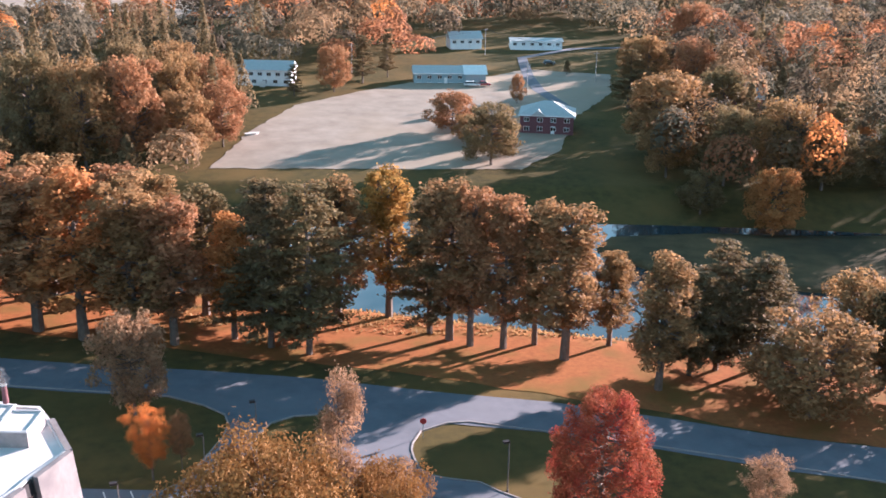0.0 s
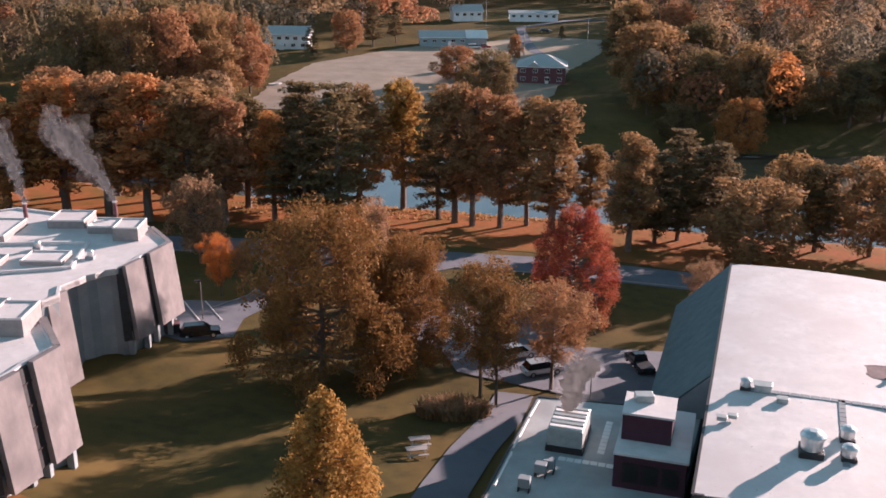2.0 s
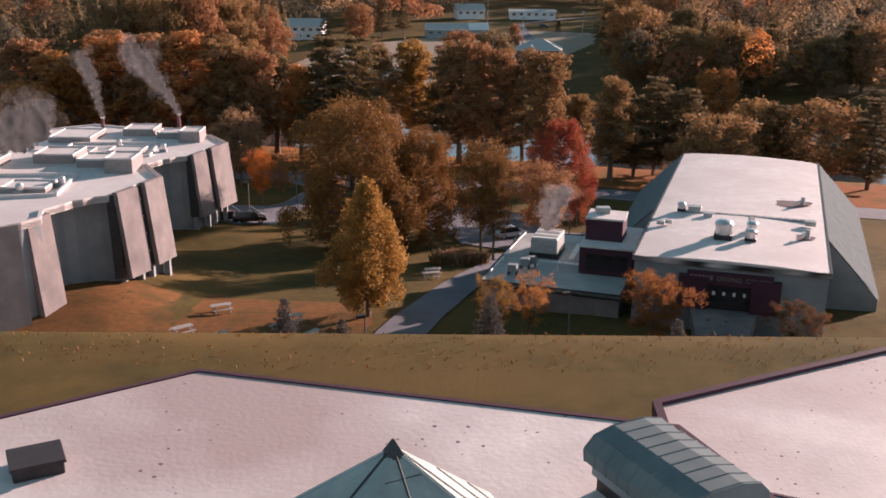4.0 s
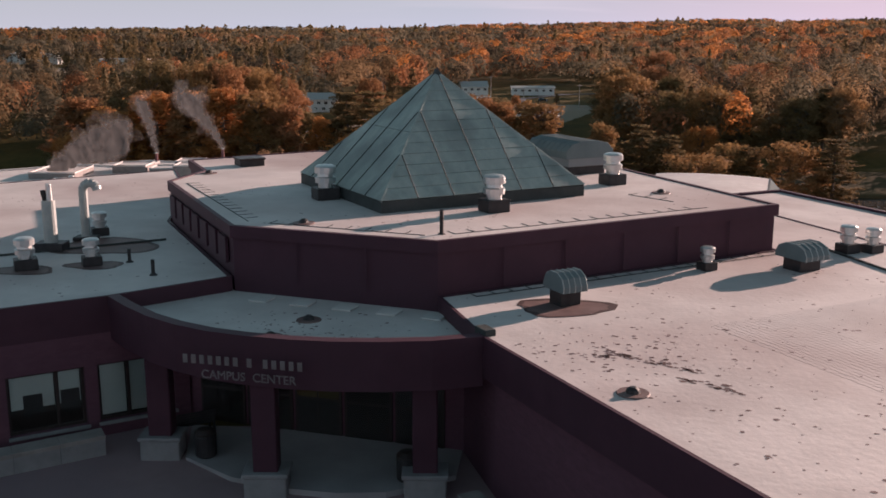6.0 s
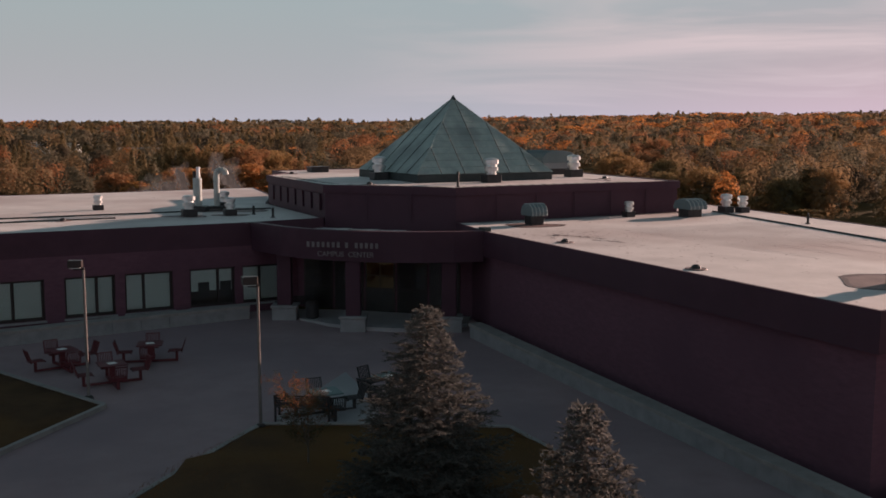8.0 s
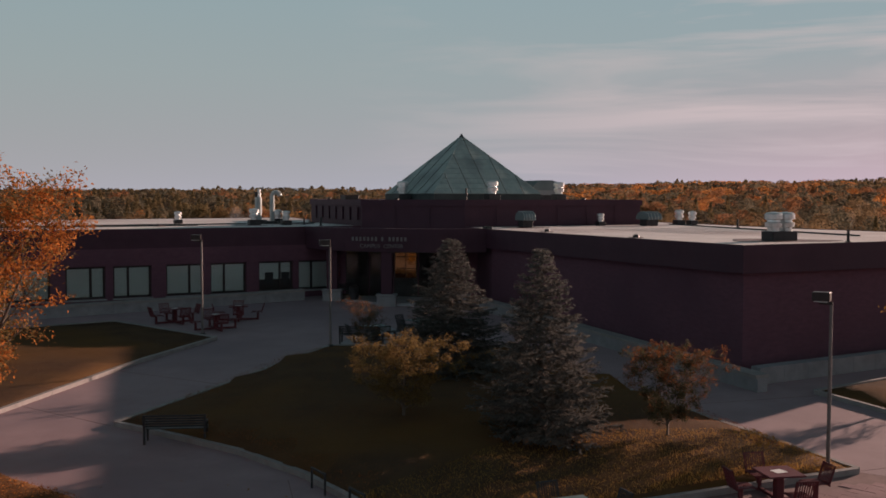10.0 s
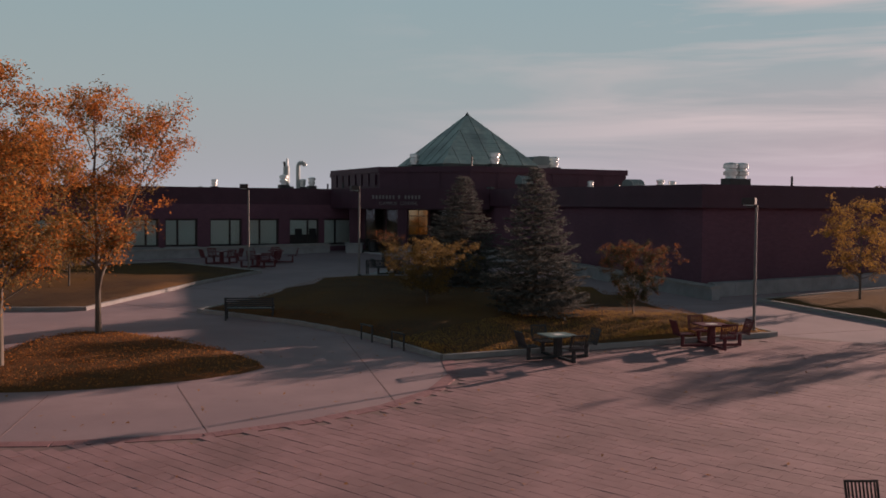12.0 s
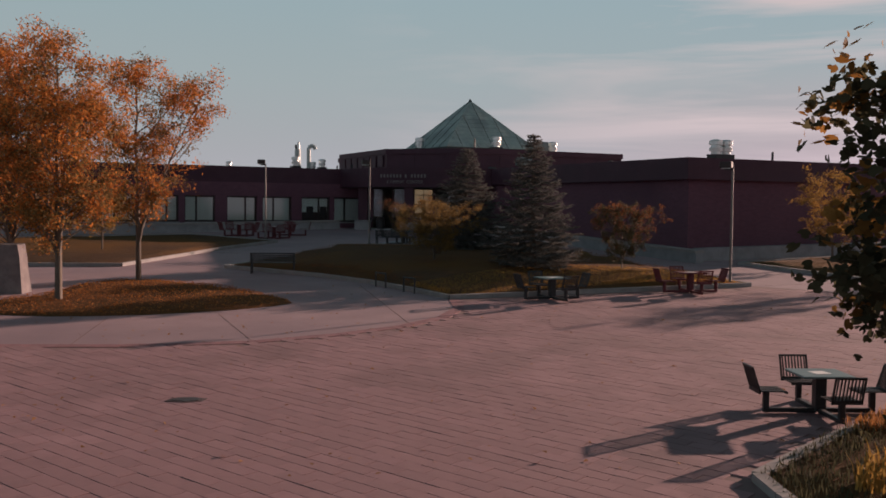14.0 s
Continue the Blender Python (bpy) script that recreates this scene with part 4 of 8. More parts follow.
# height, spread, lowest limb, limbs, limb rise, leaves, leaf size, leaders, widest at, leaf outline
GROWN = {"ash": (8.5, 2.6, 0.19, 30, 1.15, 36000, 0.058, ((0.0, 0.0, 1.0), (0.36, 0.8, 0.84), (-0.5, -0.2, 0.78)), 0.42, "leaflet"),
         "fork": (8.5, 2.6, 0.24, 24, 1.2, 22000, 0.058, ((-0.08, 0.0, 1.0), (0.20, -0.83, 0.90)), 0.42, "leaflet"),
         "near": (9.0, 3.0, 0.12, 62, 0.05, 30000, 0.078, ((0.0, 0.0, 1.0), (-0.15, 0.2, 0.8)), 0.30, "maple"),
         "small": (5.0, 2.2, 0.22, 22, 0.75, 8500, 0.056, ((0.0, 0.0, 1.0), (0.3, -0.3, 0.8)), 0.38, "leaflet"),
         "bare": (3.1, 1.75, 0.24, 18, 0.85, 5600, 0.036, ((0.0, 0.0, 0.9), (0.4, 0.5, 1.0), (-0.45, 0.2, 0.85)), 0.50, "leaflet"),
         "young": (8.5, 2.6, 0.26, 28, 0.85, 14000, 0.080, ((0.0, 0.0, 1.0), (0.35, -0.3, 0.9)), 0.50, "leaflet"),
         "crab": (6.5, 3.6, 0.16, 26, 0.70, 17000, 0.075, ((0.0, 0.0, 0.95), (0.5, 0.2, 0.9), (-0.5, 0.1, 0.85)), 0.45, "leaflet")}


def grown_meshes(kind, seed, leaves):
    """A tree grown limb by limb: leaders, limbs, side branches, twigs and leaves at the twigs."""
    key = (kind, seed, leaves)
    if key in TREE:
        return TREE[key]
    rng = np.random.default_rng(seed * 31 + len(kind) * 7 + 5)
    h, r, first, limbs, rise, n, size, leaders, wide, outline = GROWN[kind]
    tr = 0.0125 * h
    segs, twig_at, twig_dir = [], [], []
    for li, (lx, ly, lh) in enumerate(leaders):
        pts = []
        for k in range(11):
            f = k / 10
            bend = (max(0.0, f - first) / (1 - first)) ** 1.15
            w = 0.010 * h * f
            pts.append(np.array((lx * r * bend + rng.uniform(-w, w), ly * r * bend + rng.uniform(-w, w), lh * h * 0.96 * f - (0.35 if k == 0 else 0))))
        t0 = tr * (1.0 if li == 0 else 0.72)
        for k in range(10):
            if li and k / 10 < first * 0.7:
                continue
            segs.append((pts[k], pts[k + 1], t0 * (1.1 - 0.098 * k), t0 * (1.1 - 0.098 * (k + 1))))
        m = limbs if li == 0 else int(limbs * 0.75)
        for k in range(m):
            zf = first + (0.97 - first) * (k + rng.uniform(0, 0.9)) / m
            i = min(9, int(zf * 10))
            base = pts[i] + (pts[i + 1] - pts[i]) * (zf * 10 - i)
            rel = (zf - first) / (1 - first)
            prof = min(1.0, 0.45 + rel / max(0.05, wide) * 0.6) * (1 - max(0.0, (rel - wide) / (1 - wide)) ** 1.7 * 0.92)
            az = k * 2.4 + rng.uniform(-0.5, 0.5)
            reach = r * prof * rng.uniform(0.45, 1.12) * (1.0 if len(leaders) == 1 else 0.80)
            up_ = reach * (rise + ((rel - 0.35) * 0.9 if kind == "near" else 0.0)) * rng.uniform(0.55, 1.25)
            tip = base + np.array((math.cos(az) * reach, math.sin(az) * reach, up_))
            sag = np.array((0, 0, -0.10 * reach * rng.uniform(0, 1.4)))
            a, b = base + (tip - base) * 0.38 + sag * 0.6, base + (tip - base) * 0.72 + sag * 0.9
            lr = t0 * (0.42 - 0.28 * rel)
            segs += [(base, a, lr, lr * 0.72), (a, b, lr * 0.72, lr * 0.45), (b, tip, lr * 0.45, lr * 0.16)]
            path = (base, a, b, tip)
            side_n = int(3 + 4 * prof)
            for j in range(side_n):
                u = 0.34 + 0.66 * (j + rng.uniform(0, 1)) / side_n
                q = min(2, int(u * 3))
                st_pt = path[q] + (path[q + 1] - path[q]) * (u * 3 - q)
                dr = (tip - base) / max(0.1, np.linalg.norm(tip - base)) * 0.8 + rng.normal(size=3) * 0.55 + (0, 0, 0.22)
                dr /= np.linalg.norm(dr)
                ln = (0.30 * reach * (1.25 - u) + 0.045 * h) * rng.uniform(0.7, 1.25)
                en = st_pt + dr * ln
                segs.append((st_pt, en, lr * 0.26, lr * 0.08))
                for w in range(3):
                    f = rng.uniform(0.4, 1.0)
                    d2 = dr * 0.7 + rng.normal(size=3) * 0.6
                    d2 /= np.linalg.norm(d2)
                    s0 = st_pt + (en - st_pt) * f
                    e0 = s0 + d2 * 0.030 * h * rng.uniform(0.6, 1.3)
                    if w < 1:
                        segs.append((s0, e0, lr * 0.09, lr * 0.04))
                    twig_at.append(e0)
                    twig_dir.append(d2)
    T, D = np.array(twig_at), np.array(twig_dir)
    pick = rng.integers(0, len(T), n)
    spread = 0.0155 * h + 0.02
    c = T[pick] + D[pick] * rng.uniform(-0.026, 0.018, n)[:, None] * h + rng.normal(size=(n, 3)) * spread * (1, 1, 0.8)
    out = T[pick] - (0, 0, 0.5 * h)
    out /= np.maximum(0.1, np.linalg.norm(out, axis=1))[:, None]
    nr = out * 0.4 + rng.normal(size=(n, 3)) * 0.8 + (0, 0, 0.35)
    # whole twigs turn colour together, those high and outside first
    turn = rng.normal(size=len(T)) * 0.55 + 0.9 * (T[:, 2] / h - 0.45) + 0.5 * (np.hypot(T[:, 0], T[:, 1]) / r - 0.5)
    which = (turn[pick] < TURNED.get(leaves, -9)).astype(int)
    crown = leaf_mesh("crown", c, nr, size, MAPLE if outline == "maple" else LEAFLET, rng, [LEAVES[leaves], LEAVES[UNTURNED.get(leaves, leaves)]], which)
    TREE[key] = (limbs_mesh("trunk", segs, M["bark"]), crown)
    return TREE[key]


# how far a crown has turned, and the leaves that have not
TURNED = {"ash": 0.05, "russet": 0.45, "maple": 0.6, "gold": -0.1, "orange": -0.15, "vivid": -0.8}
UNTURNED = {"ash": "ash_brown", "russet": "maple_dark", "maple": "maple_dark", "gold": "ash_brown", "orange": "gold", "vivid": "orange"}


def raw_mesh(name, co, quads, material):
    me = bpy.data.meshes.new(name)
    n, k = len(co), len(quads)
    me.vertices.add(n)
    me.vertices.foreach_set("co", co.astype(np.float32).ravel())
    m = quads.shape[1]
    me.loops.add(m * k)
    me.loops.foreach_set("vertex_index", quads.astype(np.int32).ravel())
    me.polygons.add(k)
    me.polygons.foreach_set("loop_start", np.arange(0, m * k, m, dtype=np.int32))
    me.update(calc_edges=True)
    me.materials.append(material)
    return me


def lobes_of(kind, rng):
    """Centres and radii of the clumps that make a crown, in a tree of height 1 and spread 1."""
    out = []
    if kind == "broad":
        for k in range(64):
            z = 0.18 + 0.74 * (k + rng.uniform(0, 1)) / 64
            w = math.sqrt(max(0.02, 1 - ((z - 0.50) / 0.46) ** 2))
            a, r = k * 2.4 + rng.uniform(-0.4, 0.4), w * rng.uniform(0.35, 0.92)
            out.append((r * math.cos(a), r * math.sin(a), z, rng.uniform(0.12, 0.25), rng.uniform(0.05, 0.11)))
    elif kind == "tall":
        for k in range(66):
            z = 0.24 + 0.73 * (k + rng.uniform(0, 1)) / 66
            w = 1.0 - 0.55 * abs(z - 0.52) / 0.45
            a, r = k * 2.4 + rng.uniform(-0.5, 0.5), w * rng.uniform(0.2, 0.88)
            out.append((r * math.cos(a), r * math.sin(a), z, rng.uniform(0.12, 0.27), rng.uniform(0.028, 0.062)))
    elif kind == "column":
        for k in range(20):
            z = rng.uniform(0.16, 0.9)
            w = math.sqrt(max(0.03, 1 - ((z - 0.48) / 0.5) ** 2))
            a, r = k * 2.4 + rng.uniform(-0.4, 0.4), w * rng.uniform(0.4, 0.72)
            out.append((r * math.cos(a), r * math.sin(a), z, rng.uniform(0.26, 0.38), rng.uniform(0.10, 0.16)))
    elif kind == "willow":
        for k in range(96):
            z = 0.10 + 0.84 * (k + rng.uniform(0, 1)) / 96
            w = math.sqrt(max(0.03, 1 - ((z - 0.36) / 0.62) ** 2))
            a, r = k * 2.4 + rng.uniform(-0.4, 0.4), w * rng.uniform(0.35, 0.86)
            out.append((r * math.cos(a), r * math.sin(a), z, rng.uniform(0.09, 0.19), rng.uniform(0.06, 0.13)))
    elif kind == "cone":
        for k in range(90):
            z = 0.12 + 0.84 * (k + rng.uniform(0, 1)) / 90
            w = min(1.0, 0.45 + (z - 0.1) * 2.6) * (1 - max(0.0, (z - 0.28) / 0.72) ** 1.15)
            a, r = k * 2.4 + rng.uniform(-0.4, 0.4), w * rng.uniform(0.35, 0.82)
            s = 0.08 + 0.10 * w
            out.append((r * math.cos(a), r * math.sin(a), z, s * rng.uniform(0.8, 1.25), 0.05 + 0.05 * w))
    elif kind == "egg":
        for k in range(130):
            z = 0.08 + 0.86 * (k + rng.uniform(0, 1)) / 130
            w = math.sqrt(max(0.03, 1 - ((z - 0.40) / 0.57) ** 2))
            a, r = k * 2.4 + rng.uniform(-0.3, 0.3), w * rng.uniform(0.5, 0.86)
            out.append((r * math.cos(a), r * math.sin(a), z, rng.uniform(0.10, 0.18), rng.uniform(0.05, 0.085)))
    return out


TREE = {}
SIZES = {"broad": (16, 6.5, 9500, 0.27), "tall": (25, 5.0, 9500, 0.27), "column": (16, 5.5, 13000, 0.18), "willow": (19, 9.5, 52000, 0.15), "cone": (13, 5.0, 26000, 0.135), "egg": (16, 5.5, 44000, 0.11)}


def tree_meshes(kind, seed, leaves):
    key = (kind, seed, leaves)
    if key in TREE:
        return TREE[key]
    rng = np.random.default_rng(seed * 17 + len(kind))
    h, r, n, size = SIZES[kind]
    lob = lobes_of(kind, rng)
    vol = np.array([l[3] for l in lob]) ** 2
    which = rng.choice(len(lob), n, p=vol / vol.sum())
    L = np.array(lob)[which]
    d = rng.normal(size=(n, 3))
    d /= np.linalg.norm(d, axis=1)[:, None]
    loose = (0.05, 0.3) if kind == "egg" else (0.16, 0.45)
    rad = rng.uniform(0.3, 1.10, n) ** 0.6 + (rng.uniform(0, 1, n) < loose[0]) * rng.uniform(0.0, loose[1], n)
    c = np.stack([(L[:, 0] + d[:, 0] * L[:, 3] * rad) * r, (L[:, 1] + d[:, 1] * L[:, 3] * rad) * r, (L[:, 2] + d[:, 2] * L[:, 4] * rad) * h], 1)
    nr = d * 0.9 + rng.normal(size=(n, 3)) * 0.4
    if kind == "willow":
        nr[:, 2] *= 0.35
    crown = quads_mesh("crown", c, nr, size, 0.62, rng, LEAVES[leaves])
    bm = bm_new()
    base = 0.30 if kind in ("broad", "tall") else 0.18
    tr = 0.016 * h
    pts, p = [Vector((0, 0, -0.4))], Vector((0, 0, 0))
    for k in range(1, 6):
        z = h * (0.86 if kind != "broad" else 0.62) * k / 5
        pts.append(Vector((rng.uniform(-1, 1) * 0.012 * z, rng.uniform(-1, 1) * 0.012 * z, z)))
    for k in range(5):
        tube(bm, pts[k], pts[k + 1], tr * (1.15 - 0.2 * k), tr * (1.15 - 0.2 * (k + 1)), 7, False)
    for l in lob:
        end = Vector((l[0] * r, l[1] * r, l[2] * h))
        z0 = max(base * h * 0.8, min(end.z - 0.35 * math.hypot(end.x, end.y), pts[-1].z * 0.95))
        s = Vector((0, 0, z0))
        mid = s.lerp(end, 0.55) + Vector((0, 0, -0.03 * h * rng.uniform(0, 1)))
        tube(bm, s, mid, tr * 0.42, tr * 0.24, 5, False)
        tube(bm, mid, end, tr * 0.24, tr * 0.07, 4, False)
        for k in range(2):
            tube(bm, mid, end + Vector(np.clip(rng.normal(size=3), -1, 1) * 0.1 * r), tr * 0.16, tr * 0.04, 3, False)
    trunk = to_mesh(bm, "trunk", M["bark"])
    TREE[key] = (trunk, crown)
    return TREE[key]


def pine_meshes(seed, leaves):
    key = ("pine", seed, leaves)
    if key in TREE:
        return TREE[key]
    rng = np.random.default_rng(seed + 300)
    h, r = 24.0, 5.0
    bm = bm_new()
    tube(bm, (0, 0, -0.4), (0.2, 0.1, h * 0.5), 0.36, 0.24, 7, False)
    tube(bm, (0.2, 0.1, h * 0.5), (0, 0, h * 0.97), 0.24, 0.04, 6, False)
    cs, ns = [], []
    z = 0.16 * h
    while z < 0.98 * h:
        f = 1 - (z / h - 0.16) / 0.84
        for k in range(6):
            a = rng.uniform(0, 6.28)
            ln = r * (0.25 + 0.8 * f ** 0.8) * rng.uniform(0.55, 1.1)
            tip = Vector((ln * math.cos(a), ln * math.sin(a), z + ln * rng.uniform(-0.02, 0.22)))
            tube(bm, (0, 0, z), tip, 0.07, 0.02, 3, False)
            m = int(110 * ln / r) + 24
            u = rng.uniform(0.3, 1.05, m)
            pos = np.outer(u, np.array(tip) - (0, 0, z)) + (0, 0, z)
            cs.append(pos + rng.normal(size=(m, 3)) * (0.42, 0.42, 0.16))
            ns.append(rng.normal(size=(m, 3)) * 0.6 + (0, 0, 1))
        z += rng.uniform(0.03, 0.055) * h
    crown = quads_mesh("crown", np.concatenate(cs), np.concatenate(ns), 0.32, 0.5, rng, LEAVES[leaves])
    TREE[key] = (to_mesh(bm, "trunk", M["bark"]), crown)
    return TREE[key]


def spruce_meshes(seed, leaves, dense=1.0):
    """Whorls of boughs that droop and lift at the tip, each with side shoots set round with needles."""
    key = ("spruce", seed, leaves, dense)
    if key in TREE:
        return TREE[key]
    rng = np.random.default_rng(seed + 700)
    h, r = 6.0, 1.75
    segs = [(np.array((0, 0, -0.3)), np.array((0, 0, h * 0.55)), 0.12, 0.06), (np.array((0, 0, h * 0.55)), np.array((0, 0, h * 0.985)), 0.06, 0.012)]
    A, B = [], []
    z = 0.06 * h
    while z < 0.985 * h:
        f = 1 - z / h
        cnt = int(7 + 5 * f)
        a0 = rng.uniform(0, 6.28)
        for k in range(cnt):
            a = a0 + k * 6.283 / cnt + rng.uniform(-0.25, 0.25)
            ln = (0.09 + r * f ** 0.82) * rng.uniform(0.66, 1.12)
            out, side = np.array((math.cos(a), math.sin(a), 0)), np.array((-math.sin(a), math.cos(a), 0))
            root = np.array((0, 0, z + rng.uniform(-0.05, 0.05)))
            mid, tip = root + out * ln * 0.6 + (0, 0, -0.16 * ln), root + out * ln + (0, 0, (-0.13 + 0.16 * rng.uniform(0, 1)) * ln + 0.05)
            segs += [(root, mid, 0.020, 0.012), (mid, tip, 0.012, 0.004)]
            A += [root + (mid - root) * 0.35, mid]
            B += [mid, tip]
            pairs = max(2, int(6 * ln))
            for j in range(pairs):
                u = 0.25 + 0.72 * (j + rng.uniform(0.2, 0.8)) / pairs
                p = root + (mid - root) * (u / 0.6) if u < 0.6 else mid + (tip - mid) * ((u - 0.6) / 0.4)
                for sg in (-1, 1):
                    sl = (0.46 * ln * (1.15 - u) + 0.07) * rng.uniform(0.7, 1.2)
                    A.append(p)
                    B.append(p + out * sl * 0.75 + side * sg * sl * 0.66 + (0, 0, sl * rng.uniform(-0.22, 0.16)))
        z += 0.040 * h * (0.55 + 0.65 * f)
    A, B = np.array(A), np.array(B)
    ln = np.linalg.norm(B - A, axis=1)
    m = int(ln.sum() * 52 * dense)
    pick = rng.choice(len(A), m, p=ln / ln.sum())
    u = rng.uniform(0.0, 1.05, m)[:, None]
    d = (B - A)[pick] / ln[pick][:, None]
    at = A[pick] + (B - A)[pick] * u
    ray = np.cross(d, rng.normal(size=(m, 3)))
    ray /= np.linalg.norm(ray, axis=1)[:, None]
    w = np.cross(d, ray) * (0.017 / dense ** 0.5)
    point = at + (d * 0.6 + ray * 0.85) * (0.085 * rng.uniform(0.6, 1.25, m))[:, None] / dense ** 0.3
    co = np.stack([at - w, at + w, point], 1).reshape(-1, 3)
    crown = raw_mesh("crown", co, np.arange(3 * m).reshape(-1, 3), LEAVES[leaves])
    TREE[key] = (limbs_mesh("trunk", segs, M["bark"], 4), crown)
    return TREE[key]


def plant(kind, x, y, h, r, leaves, label, seed=1, group="", lift=0.0, name="tree", dense=1.0):
    """One tree: a trunk with limbs and a crown, on the ground at x, y."""
    if kind == "pine":
        meshes, (h0, r0) = pine_meshes(seed, leaves), (24.0, 5.6)
    elif kind == "spruce":
        meshes, (h0, r0) = spruce_meshes(seed, leaves, dense), (6.0, 1.9)
    else:
        meshes = grown_meshes(kind, seed, leaves) if kind in GROWN else tree_meshes(kind, seed, leaves)
        h0, r0 = (GROWN if kind in GROWN else SIZES)[kind][:2]
    ob = new(name)
    ob.matrix_basis = Matrix.Translation((x, y, gz(x, y) + lift)) @ pose(0, 0, 0, 0, 0, (x * 37 + y * 53) % 360) @ Matrix.Diagonal((r / r0, r / r0, h / h0, 1))
    for n, me in zip(("trunk", "crown"), meshes):
        o = new(n, me)
        o.parent = ob
    return tagged(ob, label, "tree", group)


ROW = "trees along the river lawn"
# kind, x, y, height, spread, leaves
for k, (kind, x, y, h, r, lv) in enumerate([
        ("tall", -56.2, 269, 25, 7.2, "rust"), ("tall", -48.3, 266, 25.5, 6.8, "orange"), ("tall", -40.3, 264.3, 25, 6.6, "olive"), ("tall", -34.6, 264.7, 22.5, 5.4, "rust"),
        ("tall", -26.4, 267.6, 19.5, 4.2, "orange"), ("pine", -20.4, 264.5, 26, 5.8, "pine"), ("pine", -14.5, 262.2, 26.5, 5.8, "green"), ("tall", -11.8, 276, 23.5, 5.8, "olive"),
        ("tall", -3.8, 279.5, 24.5, 5.2, "gold"), ("pine", 2.9, 272.2, 24, 5.4, "green"), ("tall", 5.9, 269.5, 25, 5.2, "olive"), ("tall", 9.0, 267.3, 25, 4.4, "rust"),
        ] + [
        ("tall", 13.9, 266.5, 23.8, 4.4, "rust"), ("pine", 18.8, 268.5, 23, 5.0, "green"), ("tall", 22.6, 262.6, 24, 5.8, "olive"), ("tall", 30.2, 268.9, 15, 3.6, "olive"),
        ("tall", 34.2, 252.4, 19.5, 4.6, "olive"), ("pine", 39.7, 257.8, 15.8, 4.2, "pine"), ("pine", 44.1, 260.1, 20, 4.6, "pine"), ("pine", 50.0, 260.5, 18, 5.2, "pine"),
        ("broad", 52.1, 244.9, 14.5, 6.8, "olive"), ("broad", 63.5, 258, 16, 5.6, "olive"), ("pine", 65.8, 254.4, 16, 4.6, "pine"), ("broad", 74, 252, 17, 6, "olive"), ("pine", 82, 249, 18, 5, "pine"),
        ] + [
        ("tall", -65, 272, 24, 7, "orange"), ("tall", -74, 268, 21, 7, "orange"), ("tall", -70, 284, 25, 7, "rust"), ("tall", -60, 286, 24, 6.5, "olive"), ("tall", -50, 283, 23, 6.5, "rust"),
        ("tall", -42, 280, 23, 6, "olive"), ("tall", -33, 278, 21, 5.5, "green"), ("pine", -24, 279, 22, 5.5, "pine"), ("broad", -77.4, 258, 16.4, 6, "orange"), ("tall", -84, 276, 23, 7, "rust")]):
    words = {"pine": "dark green pine on the river lawn", "tall": "tall bare-trunked tree with thinning autumn leaves", "broad": "round olive-brown autumn tree near the river"}[kind]
    plant(kind, x, y, h, r * 1.42, lv, words, 1 + k % 3, ROW)
plant("broad", -33.4, 240.5, 14.0, 5.2, "dry", "pale willow-like tree beside the road", 2)
plant("ash", -26.8, 224.4, 8.8, 2.6, "vivid", "small vivid orange maple on the lawn", 1)
plant("young", -24.3, 227.0, 7.0, 2.0, "rust", "small dull red tree on the lawn", 2)
plant("column", -6.2, 219.4, 15.8, 3.3, "dry", "slender pale poplar with dry leaves", 1)
plant("column", 0.0, 213.0, 9.0, 3.0, "dry", "small tree with pale dry leaves", 2)
plant("egg", 20.1, 215.0, 16.3, 6.2, "red", "crimson and rust maple with a dense egg-shaped crown", 3)
plant("young", 37.0, 216.0, 9.0, 3.0, "dry", "small pinkish-brown tree with dry leaves", 3)
plant("willow", -9.5, 195, 19.8, 10.8, "willow", "huge spreading willow with drooping golden-brown branches", 1)
plant("willow", -0.5, 199, 15.5, 7.4, "willow", "spreading willow with dull brown leaves", 2)
plant("young", 7.3, 191.2, 15.4, 5.4, "willow", "thin-leaved brown tree over the parking court", 1)
plant("young", 8.8, 188.5, 14.0, 4.4, "willow", "thin-leaved brown tree over the parking court", 2)
plant("young", 15.0, 193.3, 12.3, 5.4, "rust", "thin pinkish-brown tree beside the parked cars", 3)
plant("cone", -4.7, 155.1, 13.4, 5.6, "gold", "golden conical maple by the path", 2)
plant("small", 6.9, 149.5, 5.6, 2.4, "gold", "small ochre tree by the low annex", 1)
plant("small", 9.9, 149.0, 6.3, 2.5, "orange", "small orange tree by the low annex", 3)
plant("crab", 20.4, 147.2, 7.0, 3.9, "russet_bright", "low spreading rust-red crab apple", 1)
plant("crab", 31.5, 143.8, 5.0, 2.9, "russet", "low spreading rust-red crab apple", 2)
SPR = "blue spruces on the slope behind the hall"
for x, y, h, r in ((-9.4, 136, 5.8, 2.1), (5.7, 136, 6.2, 2.3), (19.6, 136, 4.4, 1.7), (22.2, 136, 3.4, 1.4), (-0.7, 136.5, 2.3, 1.0), (-5.2, 136, 4.2, 1.8)):
    plant("spruce", x, y, h, r, "blue", "grey-green spruce on the slope", 5, SPR, dense=0.6)
FAR = "trees round the far field"
